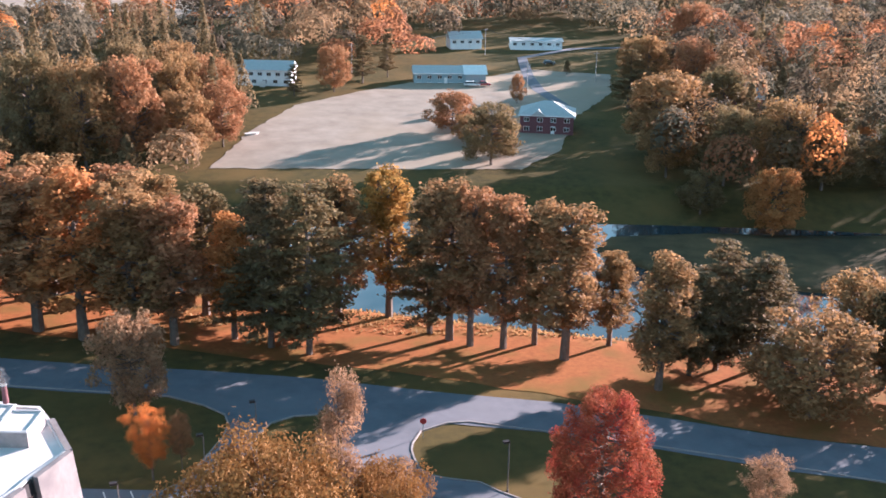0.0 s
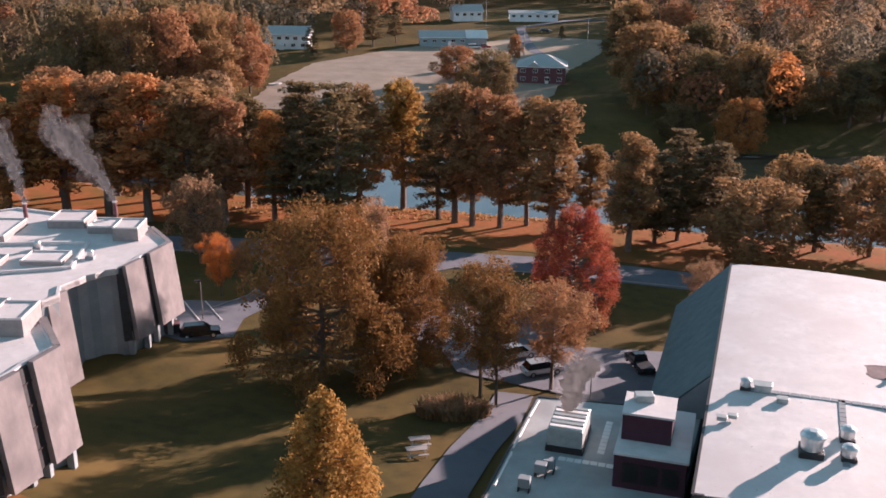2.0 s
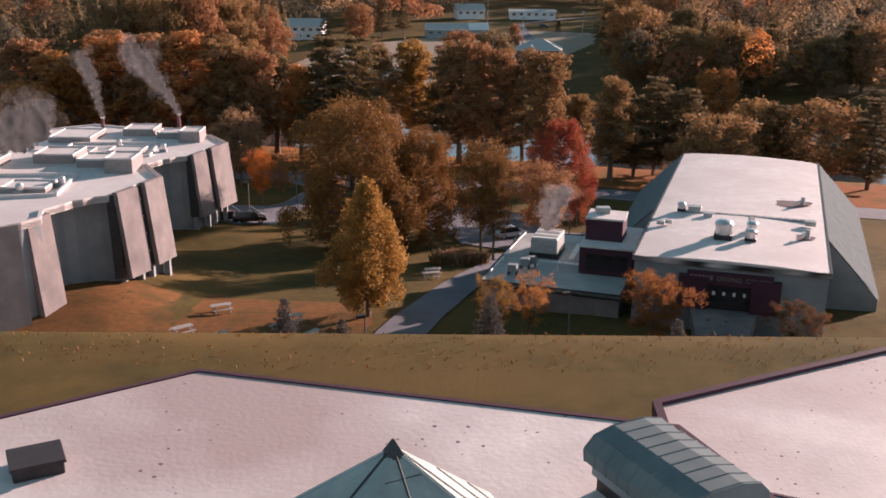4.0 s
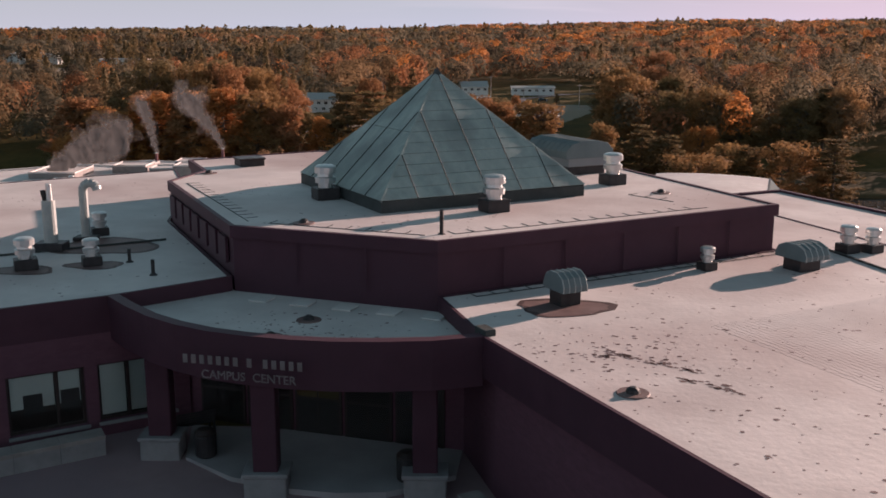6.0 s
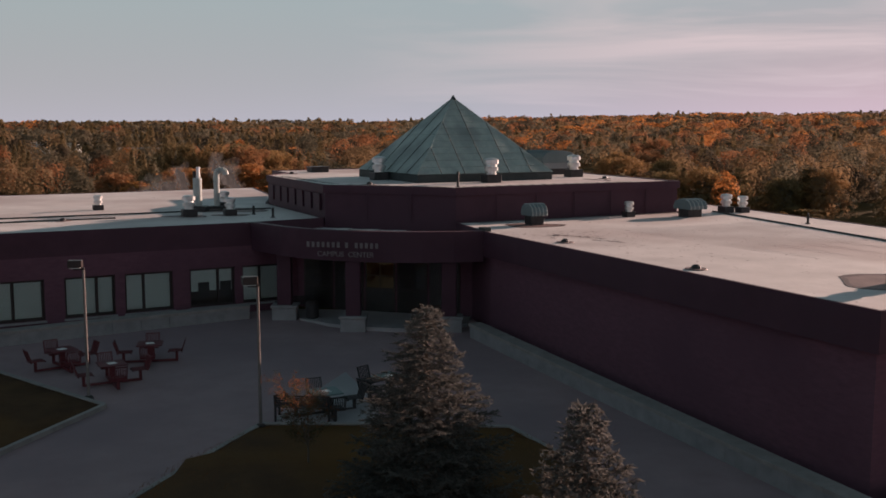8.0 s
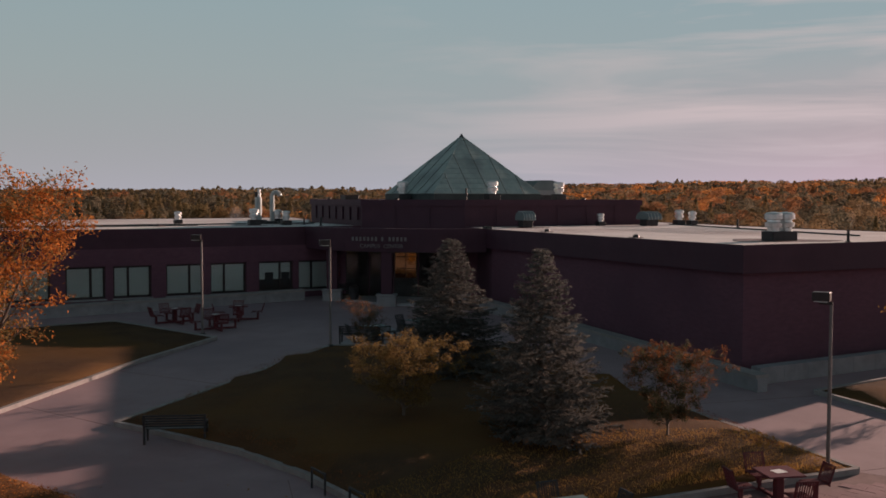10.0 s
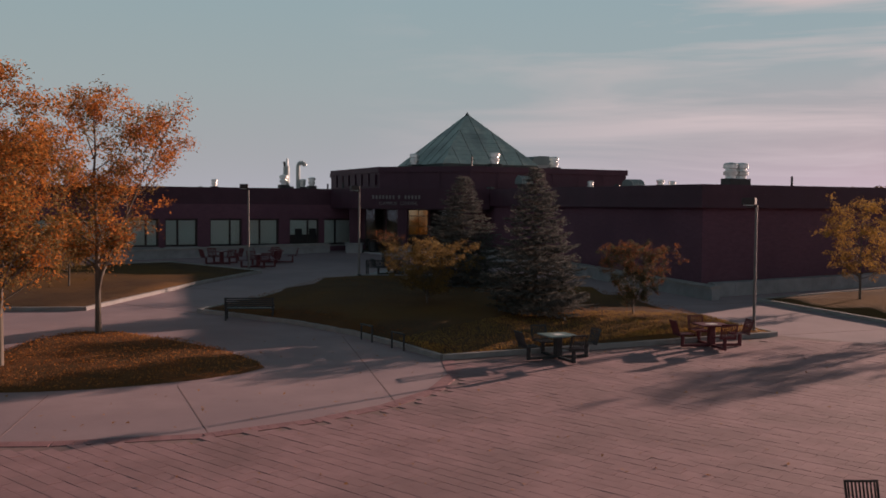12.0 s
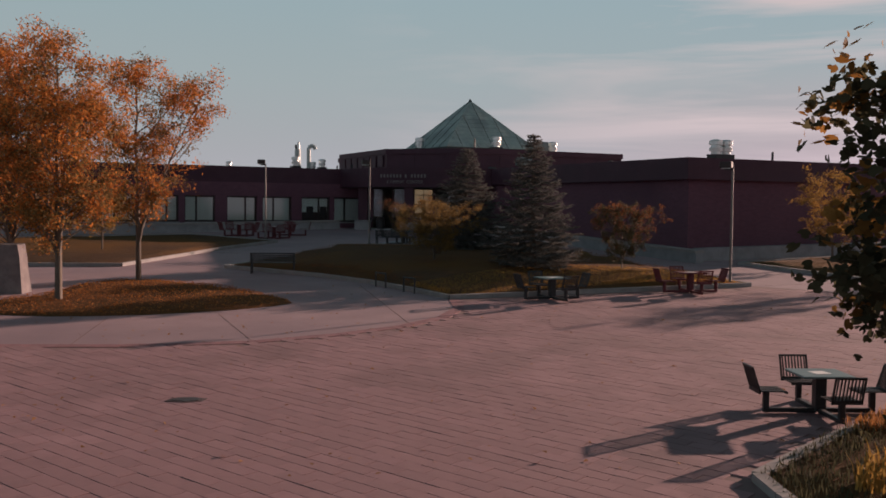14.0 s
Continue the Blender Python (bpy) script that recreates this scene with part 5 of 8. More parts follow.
for k, (kind, x, y, h, r, lv) in enumerate([
        ("broad", -90, 357, 28, 10, "green"), ("broad", -77.3, 355, 27, 10, "olive"), ("broad", -67, 360, 27, 10, "rust"), ("broad", -56.2, 363.6, 18, 8.5, "olive"), ("broad", -50.5, 378.8, 17, 7.5, "rust"),
        ("broad", -62, 380, 24, 9, "olive"), ("broad", -75, 385, 26, 10, "green"), ("broad", -58, 400, 20, 9, "rust"), ("broad", -70, 410, 22, 10, "olive"),
        ("broad", -28.9, 447, 15, 6.8, "rust"), ("pine", -20.9, 462, 16.6, 5.4, "pine"), ("pine", -13.1, 474, 17, 3.8, "pine"), ("pine", -40.6, 440, 10.3, 3.1, "pine"), ("broad", 8.1, 396.7, 11.5, 8.0, "rust"),
        ] + [
        ("broad", 17.1, 366, 15.5, 8.6, "green"), ("broad", 60.8, 371, 22.5, 14, "olive"), ("pine", 62.1, 431, 18.5, 7, "green"), ("broad", 62, 340, 10.2, 6.0, "green"), ("broad", 74.7, 330, 15.5, 7.4, "orange"),
        ("broad", 100, 450, 16, 12, "olive"), ("broad", 105.7, 393, 10.7, 7.6, "orange"), ("broad", 109.4, 371.6, 9.5, 5, "orange"), ("broad", 28.5, 433, 9.5, 2.8, "rust"), ("broad", 103, 520, 23, 10, "rust"),
        ] + [
        ("pine", 126.6, 428, 23, 8, "pine"), ("pine", 50.1, 484.6, 5.6, 2.0, "pine"), ("broad", -92, 340, 22, 9, "green"), ("broad", 80, 392, 20, 10, "green"), ("broad", 92, 350, 15, 9, "green"), ("pine", 118, 352, 20, 7, "pine"),
        ("broad", 70, 352, 19, 8, "green"), ("broad", 84, 356, 20, 9, "olive"), ("pine", 96, 354, 20, 6, "pine"), ("broad", 108, 348, 18, 9, "green"), ("broad", 122, 352, 20, 9, "olive"), ("broad", 58, 358, 17, 7, "olive"), ("broad", 72, 452, 19, 8, "olive"), ("broad", 84, 442, 20, 9, "rust"), ("broad", 70, 468, 16, 7, "olive"), ("pine", 78, 462, 20, 6, "pine"), ("broad", 20, 375, 9, 5, "rust"), ("broad", 12, 385, 8, 5, "olive")]):
    words = {"pine": "dark conifer by the far field", "broad": "rounded autumn tree on the far bank"}[kind]
    plant(kind, x, y, h, r, lv, words, 1 + k % 3, FAR)

# terrace trees
plant("ash", -12.35, 31.0, 8.3, 2.75, "ash", "young ash with glowing orange leaves on the island", 1, lift=0.1)
plant("fork", -11.7, 36.9, 8.1, 2.75, "ash", "forked young ash with thinning orange leaves on the island", 2, lift=0.0)
plant("ash", -15.6, 34.9, 8.5, 2.8, "ash", "young ash with glowing orange leaves on the island", 3, lift=0.1)
plant("small", -17.2, 48.6, 3.4, 1.8, "gold", "small ochre tree on the lawn bed", 1, lift=0.1)
plant("crab", 6.75, 39.7, 2.85, 1.6, "russet", "small russet crab apple with thinning leaves", 2, lift=0.3)
plant("crab", -0.75, 41.3, 2.65, 2.0, "ash_brown", "bushy ochre shrub tree before the entrance", 3, lift=0.4)
plant("bare", -2.6, 51.0, 2.3, 1.2, "russet", "small sparse russet shrub at the bed corner", 3, lift=0.3)
plant("small", 17.6, 46.2, 4.3, 2.0, "gold", "small ochre tree by the brick wall", 1, lift=0.1)
plant("spruce", 0.63, 47.8, 4.95, 2.6, "blue", "dense blue spruce on the lawn bed", 1, "spruces on the lawn bed", lift=0.45, dense=1.0)
plant("spruce", 3.16, 39.4, 5.35, 2.3, "blue", "tall open blue spruce on the lawn bed", 2, "spruces on the lawn bed", lift=0.45, dense=0.85)
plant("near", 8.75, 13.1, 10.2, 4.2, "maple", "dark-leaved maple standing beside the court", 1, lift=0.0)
plant("small", 23.2, 42.4, 4.8, 2.6, "gold", "small ochre tree on the grass bed", 2, lift=0.1)

# ---- woods ----
FIELDS = [[(-56, 352), (56, 352), (62, 420), (80, 470), (84, 575), (44, 610), (20, 585), (-5, 500), (-70, 470), (-66, 440), (-50, 420)], [(-440, 620), (-160, 590), (-90, 640), (-80, 770), (-150, 870), (-480, 870)]]


def inside(poly, x, y):
    r = np.zeros(len(x), bool)
    n = len(poly)
    for i in range(n):
        (xa, ya), (xb, yb) = poly[i - 1], poly[i]
        c = ((ya > y) != (yb > y)) & (x < (xb - xa) * (y - ya) / (yb - ya + 1e-9) + xa)
        r ^= c
    return r


def woods():
    rng = np.random.default_rng(5)
    stock = {k: ([], [], []) for k in ("wood_orange", "wood_rust", "wood_olive", "wood_green", "wood_dark", "pine")}
    for y0, y1, gap, n, size, hh in ((346, 480, 12.5, 620, 0.50, 16), (480, 760, 14.5, 440, 0.64, 15), (760, 1300, 19, 170, 1.25, 15), (1300, 2300, 29, 80, 2.3, 16), (2300, 4300, 54, 40, 5.0, 18)):
        ys = np.arange(y0, y1, gap)
        for y in ys:
            w = 0.56 * y + 40
            x = np.arange(-w, w, gap)
            x = x + rng.uniform(-0.45, 0.45, len(x)) * gap
            yy = y + rng.uniform(-0.45, 0.45, len(x)) * gap
            ok = np.ones(len(x), bool)
            for f in FIELDS:
                ok &= ~inside(f, x, yy)
            ok &= ~((np.abs(x) < 130) & (yy < 420) & (np.abs(x) < 50))
            x, yy = x[ok], yy[ok]
            for xi, yi in zip(x, yy):
                v = noise.noise((xi / 90, yi / 90, 0.3)) + 0.5 * noise.noise((xi / 25, yi / 25, 4.0)) + rng.normal() * 0.22
                v += (0.24 if yi > 900 else 0.02) * np.clip((xi / yi + 0.02) / 0.10, 0, 1) * np.clip((0.42 - xi / yi) / 0.15, 0, 1) - 0.26 * np.clip((-0.05 - xi / yi) / 0.10, 0, 1) - 0.06
                kind = "pine" if v < (-0.30 if yi < 480 else -0.5) else "wood_green" if v < -0.04 else "wood_olive" if v < 0.2 else "wood_rust" if v < 0.45 else "wood_orange"
                if kind != "pine" and rng.uniform() < 0.20:
                    kind = "wood_dark"
                h = hh * rng.uniform(0.6, 1.5)
                r = gap * rng.uniform(0.38, 0.66) if kind != "pine" else gap * 0.42
                h = h * 1.1 if kind == "pine" else h
                d = rng.normal(size=(n, 3))
                d /= np.linalg.norm(d, axis=1)[:, None]
                bumps = 0.84 + 0.15 * np.sin(d[:, 0] * 4.1 + xi) * np.sin(d[:, 1] * 3.7 + yi) * np.cos(d[:, 2] * 3 + xi) + rng.uniform(-0.07, 0.08, n)
                d[:, 2] = np.where(d[:, 2] < -0.4, -d[:, 2], d[:, 2])
                base = float(ground_z(xi, yi))
                if kind == "pine":
                    zz = rng.uniform(0.1, 1.0, n)
                    rr = r * (1.05 - zz)
                    c = np.stack([xi + d[:, 0] * rr, yi + d[:, 1] * rr, base + zz * h], 1)
                else:
                    c = np.stack([xi + d[:, 0] * r * bumps, yi + d[:, 1] * r * bumps, base + h * 0.56 + d[:, 2] * h * 0.44 * bumps], 1)
                C, N, S = stock[kind]
                C.append(c)
                N.append(d * 1.0 + rng.normal(size=(n, 3)) * 0.14)
                S.append(np.full(n, size))
    for k, (C, N, S) in stock.items():
        me = quads_mesh("woods", np.concatenate(C), np.concatenate(N), np.concatenate(S), 0.75, rng, LEAVES[k])
        tagged(new("woods", me), "dense %s autumn woods to the horizon" % {"wood_olive": "olive-brown", "wood_green": "dark green", "wood_dark": "shaded brown", "pine": "conifer", "wood_rust": "rust-brown", "wood_orange": "orange"}[k], "woods", kind="stuff")


woods()

# ---- roof equipment of the main building ----
def lathe(bm, rings, n=14):
    for (r0, z0), (r1, z1) in zip(rings[:-1], rings[1:]):
        tube(bm, (0, 0, z0), (0, 0, z1), max(r0, 0.001), max(r1, 0.001), n, False)
    bmesh.ops.create_circle(bm, cap_ends=True, segments=n, radius=max(0.01, rings[-1][0]), matrix=Matrix.Translation((0, 0, rings[-1][1])))
    bmesh.ops.remove_doubles(bm, verts=bm.verts[:], dist=0.0008)
    return bm


def roof_vent(x, y, z, s=1.0, double=False):
    """Square dark curb with a round stacked cowl of bright steel."""
    v = thing("roof_vent", x, y, z, 27)
    tagged(v, "steel stacked-cowl roof vent on a dark curb", "roof vent", "vents on the main roof")
    w = 0.42 * s * (1.7 if double else 1.0)
    part("curb", box(bm_new(), -w, -0.36 * s, 0, w, 0.36 * s, 0.42 * s, 0.02), M["dark"], v)
    for dx in ((-0.36 * s, 0.36 * s) if double else (0,)):
        bm = lathe(bm_new(), [(0.26 * s, 0), (0.26 * s, 0.16 * s), (0.36 * s, 0.18 * s), (0.37 * s, 0.36 * s), (0.28 * s, 0.40 * s), (0.27 * s, 0.50 * s), (0.38 * s, 0.53 * s), (0.38 * s, 0.74 * s), (0.30 * s, 0.80 * s), (0.05 * s, 0.84 * s)])
        part("cowl", bm, M["steel"], v, "bright galvanised cowl", pose(dx, 0, 0.42 * s))
    return v


def hood_vent(x, y, z, rz, s=1.0, tall=1.0):
    """Curved sheet-metal hood on a dark curb."""
    v = thing("hood_vent", x, y, z, rz)
    v.matrix_basis = v.matrix_basis @ Matrix.Diagonal((1, 1, tall, 1))
    tagged(v, "ribbed sheet-metal hood vent on a dark curb", "roof vent", "hood vents on the main roof")
    part("curb", box(bm_new(), -0.5 * s, -0.42 * s, 0, 0.5 * s, 0.42 * s, 0.45 * s, 0.02), M["dark"], v)
    bm = bm_new()
    prof = [(-0.72, 0.45), (-0.74, 0.62), (-0.6, 0.86), (-0.25, 1.0), (0.25, 1.0), (0.6, 0.86), (0.74, 0.62), (0.72, 0.45)]
    pts = [(a * s, b * s) for a, b in prof]
    lo = [bm.verts.new((-0.6 * s, a, b)) for a, b in pts]
    hi = [bm.verts.new((0.6 * s, a, b)) for a, b in pts]
    bm.faces.new(lo)
    bm.faces.new(hi[::-1])
    for k in range(len(pts)):
        bm.faces.new((lo[k], lo[(k + 1) % len(pts)], hi[(k + 1) % len(pts)], hi[k]))
    bmesh.ops.recalc_face_normals(bm, faces=bm.faces)
    hood = part("hood", bm, M["corrugated"], v)
    for k in range(5):
        xk = (-0.56 + k * 0.28) * s
        bm = bm_new()
        for (a, b), (c, d) in zip(pts[:-1], pts[1:]):
            tube(bm, (xk, a, b), (xk, c, d), 0.025 * s, 0.025 * s, 4)
        part("rib", bm, M["duct"], hood)
    return v


for x, y in ((-2.67, 78.6), (3.22, 76.1), (8.15, 82.2)):
    roof_vent(x, y, DRUM_Z + 0.02, 1.0)
for x, y, s in ((9.95, 74.4, 0.62), (15.45, 77.0, 0.78), (16.3, 77.0, 0.70), (-11.8, 74.4, 0.84), (-11.3, 79.9, 0.72), (-9.9, 75.0, 0.72), (-17.6, 78.0, 0.64)):
    roof_vent(x, y, ROOF_Z, s)
roof_vent(14.2, 53.2, ROOF_Z, 0.95, True)
hood_vent(4.95, 70.3, ROOF_Z, 27, 0.68, 1.4)
hood_vent(13.0, 74.5, ROOF_Z, 27, 0.88, 1.0)
# large cooling unit behind the pyramid
rtu = thing("rooftop_unit", 6.9, 86.3, DRUM_Z + 0.02, 27)
tagged(rtu, "large grey rooftop air unit with a ribbed curved hood", "air unit")
part("curb", box(bm_new(), -0.9, -1.4, 0, 0.9, 1.4, 0.35), M["dark"], rtu)
part("casing", box(bm_new(), -1.0, -1.5, 0.35, 1.0, 1.5, 0.75, 0.03), M["panel_grey"], rtu)
bm = bm_new()
prof = [(-1.15, 0.7), (-1.17, 1.0), (-0.9, 1.28), (-0.4, 1.4), (0.4, 1.4), (0.9, 1.28), (1.17, 1.0), (1.15, 0.7)]
lo = [bm.verts.new((a, -1.6, b)) for a, b in prof]
hi = [bm.verts.new((a, 1.6, b)) for a, b in prof]
bm.faces.new(lo), bm.faces.new(hi)
for k in range(len(prof)):
    bm.faces.new((lo[k], lo[(k + 1) % len(prof)], hi[(k + 1) % len(prof)], hi[k]))
bmesh.ops.recalc_face_normals(bm, faces=bm.faces)
hd = part("hood", bm, M["corrugated"], rtu)
for k in range(9):
    bm = bm_new()
    yk = -1.56 + k * 0.39
    for (a, b), (c, d) in zip(prof[:-1], prof[1:]):
        tube(bm, (a, yk, b), (c, yk, d), 0.025, 0.025, 4)
    part("rib", bm, M["corrugated"], hd)
# stacks
st = thing("flue_stack", -12.1, 77.3, ROOF_Z)
tagged(st, "tall steel boiler flue stack with a narrow tip", "flue")
part("base", box(bm_new(), -0.5, -0.35, 0, 0.5, 0.35, 0.28, 0.02), M["dark"], st)
part("pipe", tube(bm_new(), (0, 0, 0.28), (0, 0, 1.75), 0.23, 0.23, 16), M["duct"], st)
part("tip", tube(bm_new(), (0.05, 0, 1.75), (0.05, 0, 2.32), 0.11, 0.09, 12), M["steel"], st)
part("side_cowl", tube(bm_new(), (-0.12, 0, 1.75), (-0.16, 0, 2.1), 0.07, 0.09, 10), M["dark"], st)
st2 = thing("gooseneck_pipe", -11.5, 79.0, ROOF_Z)
tagged(st2, "steel gooseneck vent pipe bent at its top", "flue")
part("base", box(bm_new(), -0.4, -0.3, 0, 0.4, 0.3, 0.15, 0.02), M["dark"], st2)
bm = bm_new()
tube(bm, (0, 0, 0.15), (0, 0, 1.85), 0.16, 0.16, 12)
for k in range(6):
    a, b = math.pi - k * math.pi / 6, math.pi - (k + 1) * math.pi / 6
    tube(bm, (0.26 + 0.26 * math.cos(a), 0, 1.85 + 0.26 * math.sin(a)), (0.26 + 0.26 * math.cos(b), 0, 1.85 + 0.26 * math.sin(b)), 0.16, 0.16, 12)
part("pipe", bm, M["duct"], st2)
# drains, stubs, hatch, stains
for x, y, z in ((5.55, 63.2, ROOF_Z), (8.8, 56.0, ROOF_Z), (-2.2, 70.2, ENTRY_Z), (-3.0, 68.6, ENTRY_Z), (-2.8, 73.9, DRUM_Z + 0.02), (9.6, 80.0, DRUM_Z + 0.02), (-8.4, 85.2, DRUM_Z + 0.02), (-17.0, 71.6, ROOF_Z)):
    dr = thing("roof_drain", x, y, z)
    tagged(dr, "round dark roof drain with a domed strainer", "drain", "drains in the roof")
    part("collar", tube(bm_new(), (0, 0, 0.003), (0, 0, 0.03), 0.36, 0.34, 16), M["stain"], dr)
    part("strainer", lathe(bm_new(), [(0.16, 0.03), (0.14, 0.10), (0.07, 0.15)], 10), M["dark"], dr)
for x, y, z, h in ((1.5, 72.2, DRUM_Z, 0.75), (-7.5, 73.6, ROOF_Z, 0.5), (-8.8, 75.4, ROOF_Z, 0.45), (16.6, 52.1, ROOF_Z, 0.5), (17.5, 70.8, ROOF_Z, 0.5)):
    sp = tagged(thing("vent_pipe", x, y, z), "thin dark plumbing vent pipe", "pipe", "plumbing vents")
    part("pipe", tube(bm_new(), (0, 0, 0), (0, 0, h), 0.06, 0.06, 8), M["dark"], sp)
    part("flange", tube(bm_new(), (0, 0, 0.003), (0, 0, 0.06), 0.14, 0.08, 10), M["dark"], sp)
hatch = tagged(thing("roof_hatch", -7.2, 87.9, DRUM_Z + 0.02, 27), "low dark roof hatch", "roof hatch")
part("curb", box(bm_new(), -0.55, -0.5, 0, 0.55, 0.5, 0.28, 0.02), M["dark"], hatch)
part("lid", box(bm_new(), -0.6, -0.55, 0.28, 0.6, 0.55, 0.36, 0.02), M["bronze"], hatch)


def stain(x, y, z, r, seed, parent=None, squash=0.7):
    """Thin dark film on the roof with a ragged outline."""
    rng = random.Random(seed)
    bm = bm_new()
    pts = []
    for k in range(26):
        a = k * 2 * math.pi / 26
        q = r * (1 + 0.12 * math.sin(3 * a + seed) + rng.uniform(-0.05, 0.05))
        pts.append((x + q * math.cos(a), y + q * squash * math.sin(a)))
    prism(bm, pts, z + 0.003, z + 0.008)
    film = part("stain", bm, M["stain"], parent or hall, "dark wet stain on the membrane")
    mid = Vector((x, y))
    band_in = [tuple(mid.lerp(Vector(p), rng.uniform(0.80, 0.94))) for p in pts]
    part("silt_rim", band(bm_new(), pts, band_in, z + 0.009, z + 0.012), M["ring"], film)
    return film


stain(4.9, 69.9, ROOF_Z, 1.35, 1)
stain(14.3, 53.4, ROOF_Z, 2.2, 2)
stain(-10.4, 77.9, ROOF_Z, 1.9, 3, squash=0.75)
stain(-11.9, 74.2, ROOF_Z, 1.15, 4, squash=0.55)
stain(-9.8, 74.9, ROOF_Z, 0.95, 5, squash=0.6)
# dirt specks and smears trodden over the near roof
rng = random.Random(12)
bm = bm_new()


def speck(bm, x, y, z, r, squash, turn):
    c, e = math.cos(turn), math.sin(turn)
    ring_ = []
    for k in range(6):
        t = k * math.pi / 3
        q = r * rng.uniform(0.6, 1.2)
        u, v = q * math.cos(t), q * squash * math.sin(t)
        ring_.append(bm.verts.new((x + u * c - v * e, y + u * e + v * c, z)))
    bm.faces.new(ring_)


for x0, y0, sx, sy, n, z in ((6.0, 65.6, 1.5, 1.3, 130, ROOF_Z), (8.6, 60.6, 2.6, 2.2, 130, ROOF_Z), (7.2, 66.8, 3.0, 1.6, 90, ROOF_Z), (-2.4, 69.3, 1.8, 1.0, 120, ENTRY_Z), (2.0, 74.2, 4.0, 0.9, 60, DRUM_Z + 0.02), (12.0, 66.0, 4.0, 4.0, 70, ROOF_Z)):
    for k in range(n):
        x, y = rng.gauss(x0, sx), rng.gauss(y0, sy)
        inside_wing = (x - 2.55) * 18.3 + (y - 67.1) * 8.9 > 6
        if z == ROOF_Z and not inside_wing:
            continue
        if z == ENTRY_Z and not (68.0 < y < 71.2 and -5.0 < x < 1.0):
            continue
        if z > 6 and not (73.4 + 0.5 * x < y and y < 76):
            continue
        speck(bm, x, y, z + 0.004, rng.choice((0.03, 0.035, 0.045, 0.07)), 0.8, 0)
for x0, y0, ln, a, n in ((6.3, 65.3, 0.7, -40, 60), (7.3, 63.7, 0.5, -38, 40), (5.5, 65.7, 0.28, 0, 40)):
    for k in range(n):
        t = rng.gauss(0, 1) * ln
        speck(bm, x0 + t * math.cos(radians(a)) + rng.gauss(0, 0.09), y0 + t * math.sin(radians(a)) + rng.gauss(0, 0.09), ROOF_Z + 0.005, rng.uniform(0.04, 0.11), 0.5, radians(a))
for f in bm.faces:
    if f.normal.z < 0:
        f.normal_flip()
part("roof_dirt", bm, M["stain"], hall, "dark specks and smears of dirt on the membrane")["kind"] = "stuff"
# pale pads along the foot of the raised storey, over the entrance
for k in range(5):
    p = Vector((-3.9, 72.35)).lerp(Vector((1.3, 70.45)), k / 4)
    part("roof_pad", box(bm_new(), -0.3, -0.3, 0.003, 0.3, 0.3, 0.06, 0.01), M["membrane"], hall, "pale walkway pad on the roof", pose(p.x, p.y, ENTRY_Z, 0, 0, -20))
# gutter box where the two roof edges meet
part("gutter_box", box(bm_new(), -0.28, -0.16, -0.1, 0.28, 0.16, 0.16, 0.02), M["seam"], hall, "dark gutter box at the roof corner", pose(2.62, 67.45, ROOF_Z, 0, 0, -64))
# fine ribs of the roof boards under the membrane
bm = bm_new()
e_, f_ = Vector((8.9, -18.3)).normalized(), Vector((16.05, 8.2)).normalized()
for k in range(46):
    p = Vector((10.2, 66.8)) + f_ * (k * 0.17 - 1.0) - e_ * 2.0
    q = p + e_ * (9.0 + 2.0 * math.sin(k * 0.7))
    t = f_ * 0.035
    prism(bm, [(p.x, p.y), (q.x, q.y), (q.x + t.x, q.y + t.y), (p.x + t.x, p.y + t.y)], ROOF_Z - 0.01, ROOF_Z + 0.0025)
part("roof_ribs", bm, M["old_membrane"], hall, "faint ribs showing through the membrane")["kind"] = "stuff"
for (xa, ya), (xb, yb) in (((-40, 61.5), (-8.6, 79.0)), ((14.9, 77.4), (19.5, 58.0)), ((-30, 64.5), (-15, 73.0))):
    d = Vector((xb - xa, yb - ya)).normalized() * 0.06
    bm = prism(bm_new(), [(xa, ya), (xa + d.y, ya - d.x), (xb + d.y, yb - d.x), (xb, yb)], ROOF_Z + 0.004, ROOF_Z + 0.07)
    part("roof_joint", bm, M["seam"], hall, "dark expansion joint across the roof")

# ---- dining hall below the hill ----
dining = tagged(thing("dining_hall", 0, 0, 0), "pale dining hall with a wide white roof and steel side slopes", "building")
NL, NR, FR, FL = Vector((19.4, 153.6)), Vector((35.8, 148.6)), Vector((50.8, 193.2)), Vector((34.7, 199.3))
GZ = -8.7
body = [tuple(NL), tuple(NR), tuple(FR), tuple(FL)]
part("wall", prism(bm_new(), inset(body, 0.25), -26, GZ - 0.35), M["panel_grey"], dining, "blue-grey panelled wall")
bm = bm_new()
cols = []
for k in range(13):
    f = k / 12
    a, b = NL.lerp(NR, f), FL.lerp(FR, f)
    z = GZ + 0.55 * (1 - (2 * f - 1) ** 2) * 0.6
    cols.append([bm.verts.new((a.x, a.y, z)), bm.verts.new((b.x, b.y, z)), bm.verts.new((b.x, b.y, GZ - 0.4)), bm.verts.new((a.x, a.y, GZ - 0.4))])
for p, q in zip(cols[:-1], cols[1:]):
    for k in range(4):
        bm.faces.new((p[k], q[k], q[(k + 1) % 4], p[(k + 1) % 4]))
bm.faces.new(cols[0]), bm.faces.new(cols[-1][::-1])
bmesh.ops.recalc_face_normals(bm, faces=bm.faces)
part("roof", bm, M["membrane"], dining, "wide white membrane roof, slightly arched")
bm = band(bm_new(), body, inset(body, 0.2), GZ - 0.42, GZ + 0.06)
part("coping", bm, M["dark"], dining)
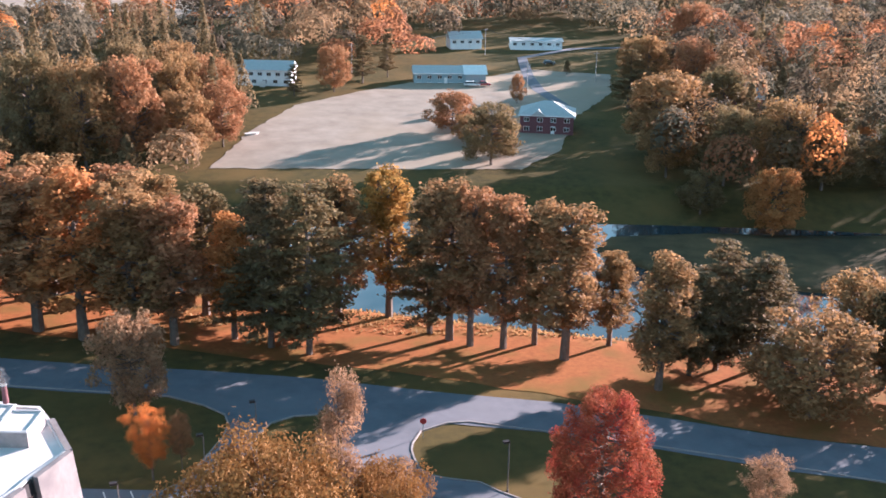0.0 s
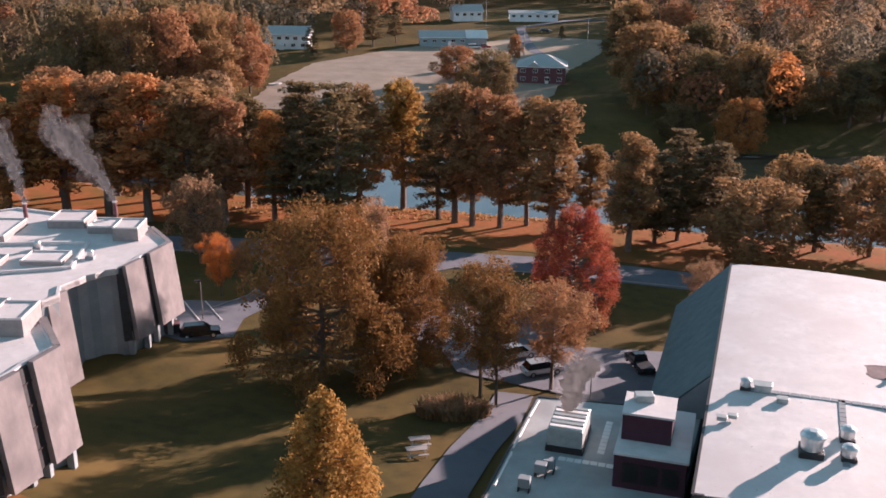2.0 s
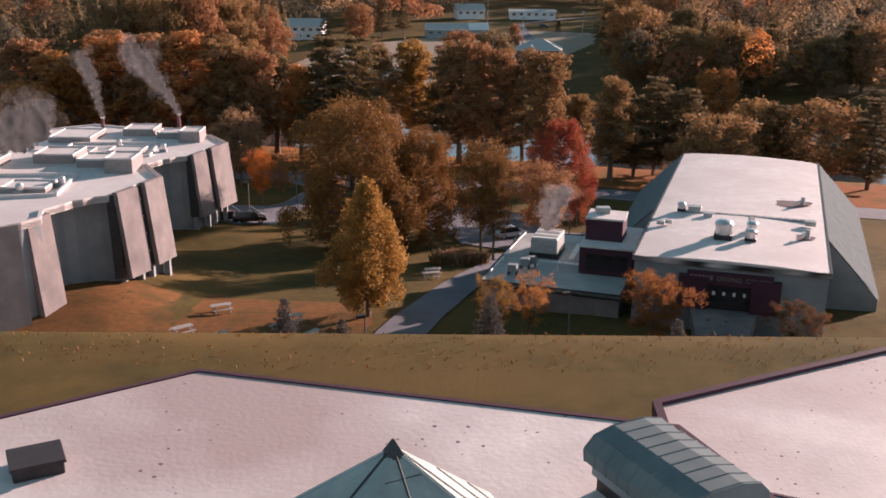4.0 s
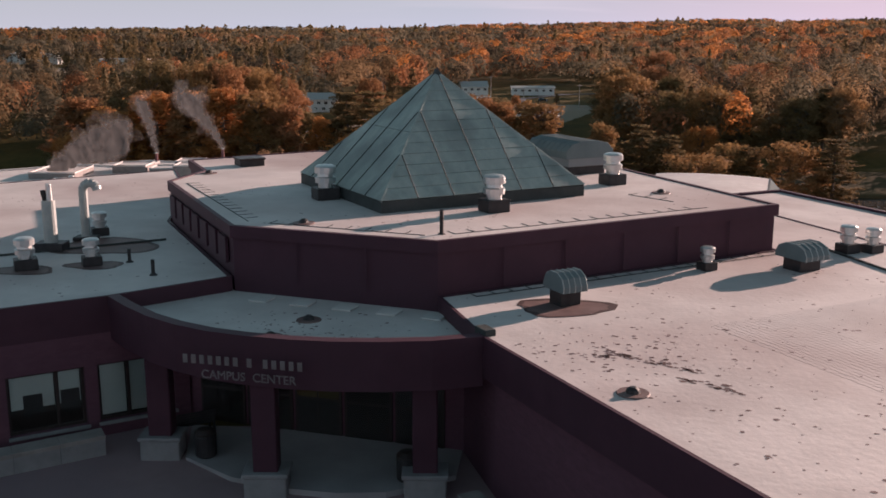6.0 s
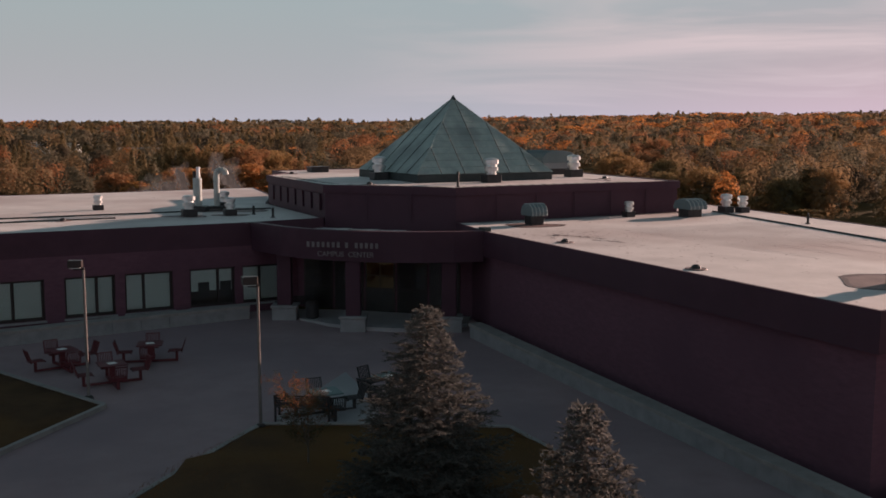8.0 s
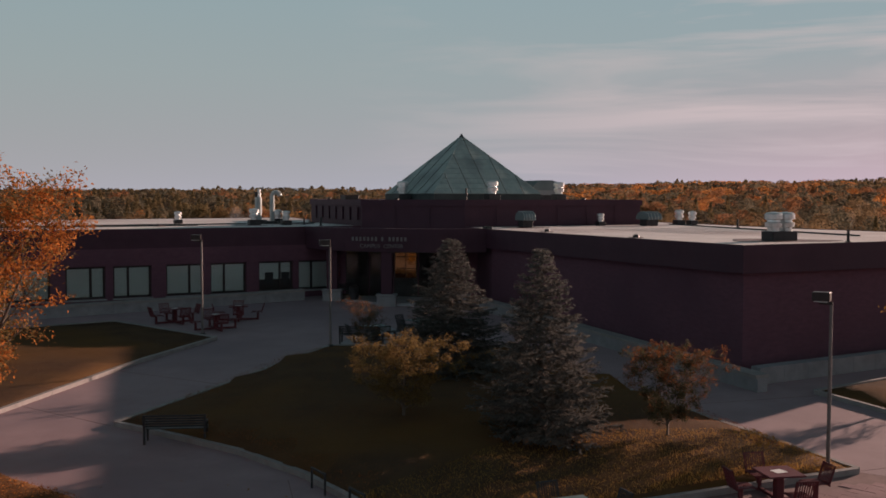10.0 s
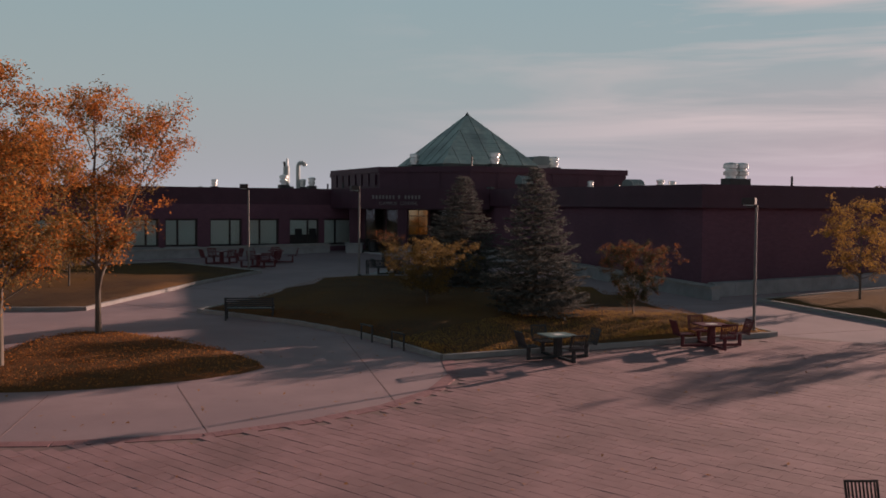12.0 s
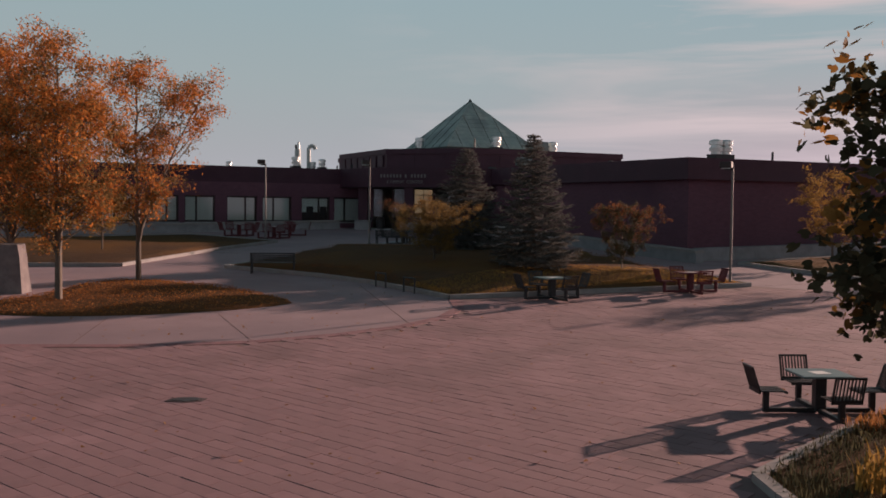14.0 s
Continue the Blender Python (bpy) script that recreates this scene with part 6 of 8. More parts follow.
for top0, top1, out, n in ((FL, FL.lerp(NL, 0.60), Vector((-5.0, 1.9)), 66), (FR, FR.lerp(NR, 0.75), Vector((5.0, -1.6)), 66)):
    slope = bm_new()
    ln = (top1 - top0)
    vs = []
    for k in range(n + 1):
        a = top0 + ln * (k / n)
        up = 0.16 if k % 2 else 0.0
        vs.append((slope.verts.new((a.x, a.y, GZ - 0.15 + up)), slope.verts.new((a.x + out.x, a.y + out.y, -14.4 + up))))
    for p, q in zip(vs[:-1], vs[1:]):
        slope.faces.new((p[0], q[0], q[1], p[1]))
    part("side_roof", slope, M["corrugated"], dining, "corrugated blue-grey steel side slope")
    pl = [tuple(top0), tuple(top1), tuple(top1 + out), tuple(top0 + out)]
    area = sum(pl[i - 1][0] * pl[i][1] - pl[i][0] * pl[i - 1][1] for i in range(4))
    pl = pl if area > 0 else pl[::-1]
    bm = bm_new()
    prism(bm, inset(pl, 0.1), -26, -14.6)
    part("wall", bm, M["panel_grey"], dining)
    bm = bm_new()
    e, f2 = top1, top1 + out
    t = (top0 - top1).normalized() * 0.2
    vsx = [(e.x, e.y, GZ - 0.3), (e.x, e.y, -14.6), (f2.x, f2.y, -14.6)]
    lo = [bm.verts.new(v) for v in vsx]
    hi = [bm.verts.new((v[0] + t.x, v[1] + t.y, v[2])) for v in vsx]
    bm.faces.new(lo), bm.faces.new(hi[::-1])
    for k in range(3):
        bm.faces.new((lo[k], lo[(k + 1) % 3], hi[(k + 1) % 3], hi[k]))
    part("gable", bm, M["panel_grey"], dining)
# entrance front
ED = (NR - NL).normalized()
EN = Vector((ED.y, -ED.x))
ang = math.degrees(math.atan2(ED.y, ED.x))


def entry(name, s0, s1, z0, z1, o0, o1, mat, parent=None, label=""):
    bm = bm_new()
    prism(bm, on_line(NL, ED, EN, s0, s1, o0, o1), z0, z1)
    return part(name, bm, M[mat], parent or dining, label)


entry("sign_band", 5.0, 12.4, -10.6, -9.5, -0.26, 0.35, "fascia", label="dark sign band over the doors")
entry("door_wing", 4.3, 6.9, -12.9, -9.9, -0.26, 0.5, "fascia", label="dark maroon entrance wing wall")
entry("door_wing", 10.6, 13.1, -12.9, -9.9, -0.26, 0.5, "fascia", label="dark maroon entrance wing wall")
entry("doors_surround", 6.9, 10.6, -12.9, -10.4, -0.26, 0.0, "bronze")
for k in range(4):
    dr = entry("door", 7.05 + k * 0.88, 7.85 + k * 0.88, -12.85, -10.75, 0.002, 0.05, "dark", label="dark glazed entrance door")
    entry("pane", 7.15 + k * 0.88, 7.75 + k * 0.88, -12.2, -10.9, 0.052, 0.06, "glass", dr)
    entry("notice", 7.3 + k * 0.88, 7.55 + k * 0.88, -11.6, -11.25, 0.062, 0.066, "white", dr, "white notice on the door")
part("landing_slab", prism(bm_new(), [(24.6, 151.75), (23.5, 145.2), (27.9, 145.0), (30.2, 150.3)], -14.2, -12.95), M["panel"], dining, "pale concrete landing slab")
for x, y in ((25.4, 148.6), (26.9, 148.2)):
    part("floor_drain", tube(bm_new(), (x, y, -12.95), (x, y, -12.93), 0.16, 0.16, 10), M["dark"], dining)
letters("lettering", "DINING", *(NL + ED * 9.75 + EN * 0.37), -10.15, 0.62, ang, M["letter"], dining, "RIGHT")
letters("lettering", "CENTER", *(NL + ED * 10.05 + EN * 0.37), -10.15, 0.62, ang, M["letter"], dining, "LEFT")
p = NL + ED * 6.3 + EN * 0.37
for j in range(6):
    part("letter_bar", box(bm_new(), -1.0 + j * 0.34, -0.02, 0, -0.76 + j * 0.34, 0.0, 0.42), M["letter"], dining, "pale letter as a plain bar", pose(p.x, p.y, -10.15, 0, 0, ang))
# walkway pads and equipment on its roof
bm = bm_new()
for (xa, ya), (xb, yb) in (((31.0, 156.5), (34.5, 166.5)), ((26.9, 168.3), (40.0, 164.2))):
    d = Vector((xb - xa, yb - ya))
    n = int(d.length / 0.75)
    u = d.normalized()
    v = Vector((-u.y, u.x)) * 0.5
    for k in range(n):
        p = Vector((xa, ya)) + u * (k * 0.75)
        q = p + u * 0.68
        part("walk_pad", prism(bm_new(), [(p.x, p.y), (q.x, q.y), (q.x + v.x, q.y + v.y), (p.x + v.x, p.y + v.y)], GZ + 0.22, GZ + 0.38), M["panel_grey"], dining)
ZR = GZ + 0.28
for x, y, s, nm in ((28.9, 158.3, 1.5, "cap"), (31.3, 157.6, 0.95, "cap"), (32.2, 160.2, 0.95, "cap"), (27.3, 168.5, 0.75, "cap")):
    v = tagged(thing("exhaust_fan", x, y, ZR, ang), "domed steel exhaust fan on a dark curb", "exhaust fan", "fans on the dining hall roof")
    part("curb", box(bm_new(), -0.55 * s, -0.55 * s, 0, 0.55 * s, 0.55 * s, 0.35 * s, 0.02), M["dark"], v)
    part("drum", lathe(bm_new(), [(0.5 * s, 0.35 * s), (0.52 * s, 0.9 * s), (0.58 * s, 0.92 * s), (0.58 * s, 1.05 * s), (0.45 * s, 1.2 * s), (0.2 * s, 1.28 * s)], 18), M["steel"], v)
for x, y, w in ((28.6, 168.2, 0.9), (24.0, 163.3, 0.5), (24.9, 163.6, 0.45), (29.5, 166.2, 0.6), (38.9, 163.0, 0.7)):
    v = tagged(thing("roof_box", x, y, ZR, ang), "low grey sheet-metal box on the roof", "roof vent", "boxes on the dining hall roof")
    part("casing", box(bm_new(), -w * 0.7, -w * 0.5, 0, w * 0.7, w * 0.5, w * 0.6, 0.03), M["duct"], v)
    part("cover", box(bm_new(), -w * 0.78, -w * 0.58, w * 0.6, w * 0.78, w * 0.58, w * 0.68, 0.02), M["duct"], v)
stain(39.9, 171.8, ZR - 0.02, 2.3, 7, dining, 0.6)
stain(36.6, 159.1, ZR - 0.10, 1.3, 8, dining, 0.8)
for x, y in ((41.0, 171.3), (37.1, 158.8)):
    v = tagged(thing("vent_pipe", x, y, ZR - 0.1), "short steel exhaust pipe on the roof", "pipe")
    part("pipe", tube(bm_new(), (0, 0, 0), (0, 0, 0.9), 0.25, 0.22, 10), M["duct"], v)
    part("arm", tube(bm_new(), (0, 0, 0.7), (-1.1, -0.4, 0.25), 0.1, 0.08, 8), M["steel"], v)

# annex with its penthouse
annex = tagged(thing("annex", 0, 0, 0), "low flat-roofed annex with a dark two-step penthouse", "building")
AN = [(5.8, 159.3), (18.9, 154.8), (25.8, 173.5), (11.5, 176.1)]
AZ = -13.1
part("wall", prism(bm_new(), inset(AN, 0.2), -24, AZ - 0.3), M["panel"], annex, "pale concrete wall")
part("roof", prism(bm_new(), AN, AZ - 0.3, AZ), M["grey_membrane"], annex, "grey-white flat roof")
bm = band(bm_new(), AN, inset(AN, 0.2), AZ - 0.5, AZ + 0.08)
part("coping", bm, M["dark"], annex)
part("penthouse", prism(bm_new(), [(15.8, 161.6), (20.8, 160.0), (23.2, 167.4), (18.2, 169.0)], AZ - 0.2, -10.3), M["fascia"], annex, "dark brick penthouse")
part("penthouse_roof", prism(bm_new(), [(15.7, 161.4), (20.9, 159.8), (23.3, 167.5), (18.1, 169.2)], -10.3, -10.12), M["membrane"], annex)
part("penthouse_top", prism(bm_new(), [(16.6, 163.4), (20.1, 162.3), (21.1, 165.4), (17.6, 166.5)], -10.2, -7.95), M["fascia"], annex, "dark upper penthouse")
part("penthouse_cap", prism(bm_new(), [(16.5, 163.2), (20.2, 162.1), (21.2, 165.5), (17.5, 166.7)], -7.95, -7.78), M["membrane"], annex)
part("penthouse_vent", box(bm_new(), 17.8, 164.6, -7.78, 19.2, 165.6, -7.2, 0.04), M["duct"], annex, "pale vent box")
for k in range(3):
    bm = bm_new()
    box(bm, 0.7 + k * 1.45, -0.06, 0, 1.8 + k * 1.45, 0.0, 1.5)
    wn_ob = part("window", bm, M["glass"], annex, "dark penthouse window", pose(15.8, 161.6, -12.5, 0, 0, math.degrees(math.atan2(-1.6, 5.0))))
    part("frame", box(bm_new(), 0.62 + k * 1.45, -0.05, -0.08, 1.88 + k * 1.45, -0.004, 1.58), M["bronze"], wn_ob)
ru = tagged(thing("air_handler", 13.4, 168.4, AZ, -17), "grey louvred air handler steaming on the annex roof", "air unit")
part("base", box(bm_new(), -1.5, -2.2, 0, 1.5, 2.2, 0.5), M["dark"], ru)
part("casing", box(bm_new(), -1.4, -2.1, 0.5, 1.4, 2.1, 2.0, 0.03), M["duct"], ru)
for k in range(6):
    part("louvre", box(bm_new(), -1.3, -1.9 + k * 0.66, 2.0, 1.3, -1.5 + k * 0.66, 2.16, 0.02), M["white"] if k % 2 == 0 else M["duct"], ru)
for x, y, rz in ((9.2, 161.0, -17), (11.3, 163.6, -17), (10.6, 163.0, -17)):
    v = tagged(thing("condenser", x, y, AZ, rz), "small condenser unit on a rack", "air unit", "condensers on the annex roof")
    part("casing", box(bm_new(), -0.45, -0.35, 0.35, 0.45, 0.35, 1.1, 0.03), M["panel_grey"], v)
    for sx in (-0.4, 0.4):
        part("leg", box(bm_new(), sx - 0.04, -0.4, 0, sx + 0.04, 0.4, 0.35), M["dark"], v)
bm = bm_new()
for a, b in (((7.0, 161.0), (8.6, 165.8)), ((8.8, 166.6), (10.4, 171.2)), ((10.5, 171.6), (11.6, 174.6))):
    tube(bm, (*a, AZ + 0.35), (*b, AZ + 0.35), 0.09, 0.09, 8)
    tube(bm, (*b, AZ), (*b, AZ + 0.35), 0.06, 0.06, 6)
tagged(part("gas_pipe", bm, M["white"]), "white service pipe along the annex roof", "pipe")
for (x, y), (dx, dy) in (((12.2, 165.3), (0.956, -0.292)), ((15.4, 166.3), (0.292, 0.956))):
    for k in range(9):
        p = Vector((x, y)) + Vector((dx, dy)) * (k * 0.62)
        part("walk_pad", prism(bm_new(), [(p.x, p.y), (p.x + 0.52, p.y - 0.16), (p.x + 0.68, p.y + 0.36), (p.x + 0.16, p.y + 0.52)], AZ + 0.003, AZ + 0.05), M["white"], annex)

# ---- laboratory blocks with leaning concrete panels ----
def lean_panel(parent, t0, t1, lean, zt, zb, back=0.0, thick=0.55, mat="panel", name="lean_panel", label="leaning pale concrete facade panel"):
    """A slab from t0 to t1 whose foot stands further out than its head by lean."""
    bm = bm_new()
    t0, t1 = Vector(t0), Vector(t1)
    d = (t1 - t0).normalized()
    n = Vector((d.y, -d.x))
    t0, t1 = t0 - n * back, t1 - n * back
    q = [(t0, zt), (t1, zt), (t1 + n * lean, zb), (t0 + n * lean, zb)]
    outer = [bm.verts.new((p.x, p.y, z)) for p, z in q]
    inner = [bm.verts.new((p.x - n.x * thick, p.y - n.y * thick, z)) for p, z in q]
    bm.faces.new(outer), bm.faces.new(inner[::-1])
    for k in range(4):
        bm.faces.new((outer[k], outer[(k + 1) % 4], inner[(k + 1) % 4], inner[k]))
    bmesh.ops.recalc_face_normals(bm, faces=bm.faces)
    return part(name, bm, M[mat], parent, label)


def lab_block(ox, oy, zr, name_label, more=0.0):
    """Sawtooth block; ox, oy is its outer far corner."""
    b = tagged(thing("laboratory_block", ox, oy, 0), name_label, "building", "laboratory blocks")
    core = [(-2.2, -13.3), (-1.9, -12.6), (-0.8, -9.9), (-0.45, -8.3), (0.75 + 0.33 * more, -5.25 + more), (-2.6, 0.6 + more), (-4.4, 3.0 + more), (-6.4, 4.4), (-22, 10), (-36, 0), (-36, -16), (-18, -22), (-12, -28), (-6.5, -23),
            (-5.4, -21.2), (-6.2, -18.6), (-5.35, -17.0), (-5.0, -16.5), (-4.7, -15.45), (-3.9, -14.8), (-3.2, -13.75)]
    wall_line = core[:15] + [(-7.0, -18.2), (-6.7, -16.2), (-6.3, -15.5), (-6.1, -14.3), (-5.2, -13.8), (-4.5, -12.8), (-3.2, -12.4)]
    wall_line[0] = (-2.2, -12.9)
    part("wall", prism(bm_new(), inset(wall_line, 0.12), -26, zr - 0.5), M["panel_grey"], b, "blue-grey recessed wall")
    part("roof", prism(bm_new(), core, zr - 0.5, zr), M["membrane"], b, "white roof with low parapets")
    bm = band(bm_new(), core, inset(core, 0.35), zr - 0.45, zr + 0.2)
    part("parapet", bm, M["membrane"], b)
    foot = zr - 8.3
    lean_panel(b, (-1.25, -12.85), (-0.18, -10.15), 1.0, zr + 0.32, foot)
    lean_panel(b, (0.2, -8.5), (1.2 + 0.33 * more, -5.45 + more), 1.0, zr + 0.32, foot)
    lean_panel(b, (1.05 + 0.33 * more, -4.9 + more), (-2.1, 0.7 + more), 0.5, zr + 0.25, foot, 0.1)
    lean_panel(b, (-6.2, -22.4), (-5.2, -19.6), 0.9, zr + 0.1, foot - 1.4)
    lean_panel(b, (-11.8, -27.8), (-6.6, -23.4), 0.9, zr + 0.1, foot - 1.4)
    for t0, t1 in (((-2.05, -13.35), (-1.3, -12.9)), ((-0.25, -10.2), (0.1, -8.5)), ((-5.5, -19.5), (-5.9, -18.7))):
        strip = lean_panel(b, t0, t1, 0.9, zr + 0.05, foot + 0.1, 0.4, 0.3, "dark", "window_strip", "dark window strip between the panels")
        for k in range(4):
            f = (k + 0.7) / 4.6
            d = (Vector(t1) - Vector(t0)).normalized()
            nn = Vector((d.y, -d.x))
            p = [Vector(t0) + nn * (0.9 * f - 0.38), Vector(t1) + nn * (0.9 * f - 0.38)]
            z = zr + (foot - zr) * f
            part("mullion", prism(bm_new(), [tuple(p[0]), tuple(p[0] + nn * 0.08), tuple(p[1] + nn * 0.08), tuple(p[1])], z, z + 0.14), M["bronze"], strip)
    for x, y in ((-1.6, -12.2), (-0.5, -10.0), (0.0, -8.0), (1.0, -5.6)):
        part("pier", box(bm_new(), x - 0.25, y - 0.35, foot - 6.5, x + 0.35, y + 0.35, foot + 0.8, 0.02), M["panel_grey"], b)
    part("bench_wall", box(bm_new(), -3.4, -15.2, foot - 5.0, -2.0, -14.2, foot - 2.6, 0.05), M["panel"], b, "low concrete wall at the foot")
    # raised roof pieces
    for x0, y0, x1, y1, h in ((-5.6, -3.2, -2.6, 0.8, 1.5), (-9.5, -0.5, -6.2, 3.2, 0.8), (-15, 1.5, -10.5, 6.0, 0.9), (-24, -4, -18, 3, 0.7), (-13, -12, -8.5, -8.5, 0.45), (-22, -14, -15, -10, 0.5)):
        mon = part("roof_monitor", box(bm_new(), x0, y0, zr - 0.02, x1, y1, zr + h, 0.02), M["kerb"], b, "raised roof monitor")
        part("monitor_roof", box(bm_new(), x0 + 0.15, y0 + 0.15, zr + h - 0.02, x1 - 0.15, y1 - 0.15, zr + h + 0.03, 0.01), M["membrane"], mon)
        part("monitor_parapet", band(bm_new(), [(x0, y0), (x1, y0), (x1, y1), (x0, y1)], [(x0 + 0.14, y0 + 0.14), (x1 - 0.14, y0 + 0.14), (x1 - 0.14, y1 - 0.14), (x0 + 0.14, y1 - 0.14)], zr + h, zr + h + 0.18), M["membrane"], mon)
    for p, q in (((-19, -16), (-7, -13)), ((-7, -13), (-8, -4)), ((-19, -16), (-20, -5)), ((-8, -4), (-20, -5)), ((-30, -10), (-20, -12))):
        d = Vector((q[0] - p[0], q[1] - p[1])).normalized()
        t = Vector((-d.y, d.x)) * 0.3
        bm = prism(bm_new(), [p, q, (q[0] + t.x, q[1] + t.y), (p[0] + t.x, p[1] + t.y)], zr + 0.003, zr + 0.32)
        part("roof_divider", bm, M["membrane"], b, "low pale divider on the roof")
    return b


lab_block(-29.9, 211.6, -9.6, "pale concrete laboratory block with leaning sawtooth panels", 1.3)
lab_block(-28.1, 174.2, -5.5, "nearer concrete laboratory block with leaning sawtooth panels")
for bx, by, z in ((-49.3, 217.6, -9.6), (-37.0, 214.8, -8.5)):
    ch = tagged(thing("chimney", bx, by, z), "slim rust-brown chimney that gives off steam", "chimney", "laboratory chimneys")
    part("shaft", tube(bm_new(), (0, 0, 0), (0, 0, 1.8), 0.28, 0.24, 10), M["redbrick"], ch)
    part("rim", tube(bm_new(), (0, 0, 1.8), (0, 0, 1.95), 0.3, 0.3, 10), M["steel"], ch)
for x, y, z in ((-36.0, 202.0, -9.6), (-43, 205, -9.6), (-45, 166, -5.5), (-36, 165, -5.5), (-39, 162, -5.5)):
    v = tagged(thing("roof_fan", x, y, z), "small pale roof fan on the laboratory", "roof vent", "fans on the laboratory roofs")
    part("curb", box(bm_new(), -0.45, -0.45, 0, 0.45, 0.45, 0.4), M["panel_grey"], v)
    part("cowl", lathe(bm_new(), [(0.35, 0.4), (0.4, 0.9), (0.3, 1.05), (0.1, 1.1)], 12), M["steel"], v)

# ---- houses over the river ----
def house(x, y, w, d, wall_h, roof_h, rz, wall, roof, label, hip=False, windows=(5,), chimney=False, storeys=1):
    z = gz(x, y)
    h = tagged(thing("house", x, y, z, rz), label, "house", "houses beyond the river")
    part("wall", box(bm_new(), -w / 2, -d / 2, -1.5, w / 2, d / 2, wall_h), M[wall], h)
    bm = bm_new()
    o = 0.5
    a, b = w / 2 + o, d / 2 + o
    r = (w / 2 - d / 2) if hip else w / 2 + o
    vs = [bm.verts.new(v) for v in ((-a, -b, wall_h), (a, -b, wall_h), (a, b, wall_h), (-a, b, wall_h), (-r, 0, wall_h + roof_h), (r, 0, wall_h + roof_h))]
    for f in ((0, 1, 5, 4), (2, 3, 4, 5), (1, 2, 5), (3, 0, 4), (3, 2, 1, 0)):
        bm.faces.new([vs[k] for k in f])
    bmesh.ops.recalc_face_normals(bm, faces=bm.faces)
    part("roof", bm, M[roof], h)
    part("fascia", box(bm_new(), -a, -b - 0.06, wall_h - 0.25, a, -b, wall_h + 0.02), M["white"], h)
    for s in range(storeys):
        n = windows[s % len(windows)]
        for k in range(n):
            xw = -w / 2 + w * (k + 0.5) / n
            z0 = wall_h - 1.9 - s * 2.4
            wd = part("window", box(bm_new(), xw - 0.75, -d / 2 - 0.08, z0, xw + 0.75, -d / 2 - 0.003, z0 + 1.2), M["white"], h, "white-framed window")
            for j in (-1, 1):
                part("pane", box(bm_new(), xw + j * 0.36 - 0.3, -d / 2 - 0.1, z0 + 0.1, xw + j * 0.36 + 0.3, -d / 2 - 0.082, z0 + 1.1), M["carblack"], wd)
    part("door", box(bm_new(), w * 0.12 - 0.5, -d / 2 - 0.07, -0.2, w * 0.12 + 0.5, -d / 2 - 0.003, 1.95), M["white"], h)
    if chimney:
        part("chimney", box(bm_new(), w * 0.2 - 0.4, 0.3, wall_h + roof_h * 0.4, w * 0.2 + 0.4, 1.1, wall_h + roof_h + 0.7), M["redbrick"], h)
    return h


h1 = house(-52, 459.5, 17.5, 9, 5.0, 2.6, -3, "siding", "shingle", "long white two-storey house with a grey gable roof", windows=(6, 5), storeys=2)
part("steps", box(bm_new(), -1.2, -6.4, -1.5, 0.4, -4.5, 1.6), M["white"], h1)
h2 = house(4.5, 468, 17, 9, 3.4, 2.0, 4, "teal_siding", "shingle", "low blue-grey bungalow with a pale roof", windows=(5, 5), storeys=2)
part("garage_wall", box(bm_new(), 8.5, -5.2, -1.5, 15.5, 4.5, 3.2), M["teal_siding"], h2)
bm = bm_new()
vs = [bm.verts.new(v) for v in ((8, -6.2, 3.2), (16, -6.2, 3.2), (16, 5, 3.2), (8, 5, 3.2), (8, -0.5, 5.6), (16, -0.5, 5.6))]
for f in ((0, 1, 5, 4), (2, 3, 4, 5), (1, 2, 5), (3, 0, 4), (3, 2, 1, 0)):
    bm.faces.new([vs[k] for k in f])
part("garage_roof", bm, M["white"], h2, "bright pale garage roof")
h3 = house(34.5, 402.5, 14.5, 12, 4.9, 3.0, -8, "redbrick", "shingle", "two-storey red-brick house with a pale hipped roof", hip=True, windows=(4, 4), storeys=2)
bm = bm_new()
vs = [bm.verts.new(v) for v in ((-4.2, -6.7, 4.9), (-0.4, -6.7, 4.9), (-2.3, -6.7, 6.4), (-2.3, -2.5, 6.4))]
bm.faces.new((vs[0], vs[1], vs[2])), bm.faces.new((vs[0], vs[2], vs[3])), bm.faces.new((vs[1], vs[3], vs[2]))
part("dormer", bm, M["shingle"], h3)
house(15, 545, 13, 9, 4.2, 2.6, 10, "siding", "shingle", "small white house among the trees", windows=(4,))
house(44.5, 545, 21, 8, 3.6, 0.9, 0, "siding", "shingle", "long low white building beside the lane", windows=(6,))
house(97, 436, 14, 9, 3.2, 2.6, -12, "redbrick", "shingle", "dark cottage with a grey gable roof under trees", windows=(3,))
house(112, 560, 24, 9, 4.0, 1.0, 0, "siding", "shingle", "pale low building behind the trees", windows=(6,))
house(-190, 640, 12, 10, 5.5, 3.4, 20, "siding", "shingle", "white farmhouse at the edge of the field", windows=(3, 3), storeys=2)
house(-360, 930, 46, 22, 9, 1.0, 5, "siding", "membrane", "pale institutional building far in the woods", windows=(9, 9, 9), storeys=3)
house(-270, 900, 40, 16, 6, 1.0, 0, "siding", "membrane", "pale low building far in the woods", windows=(8,))

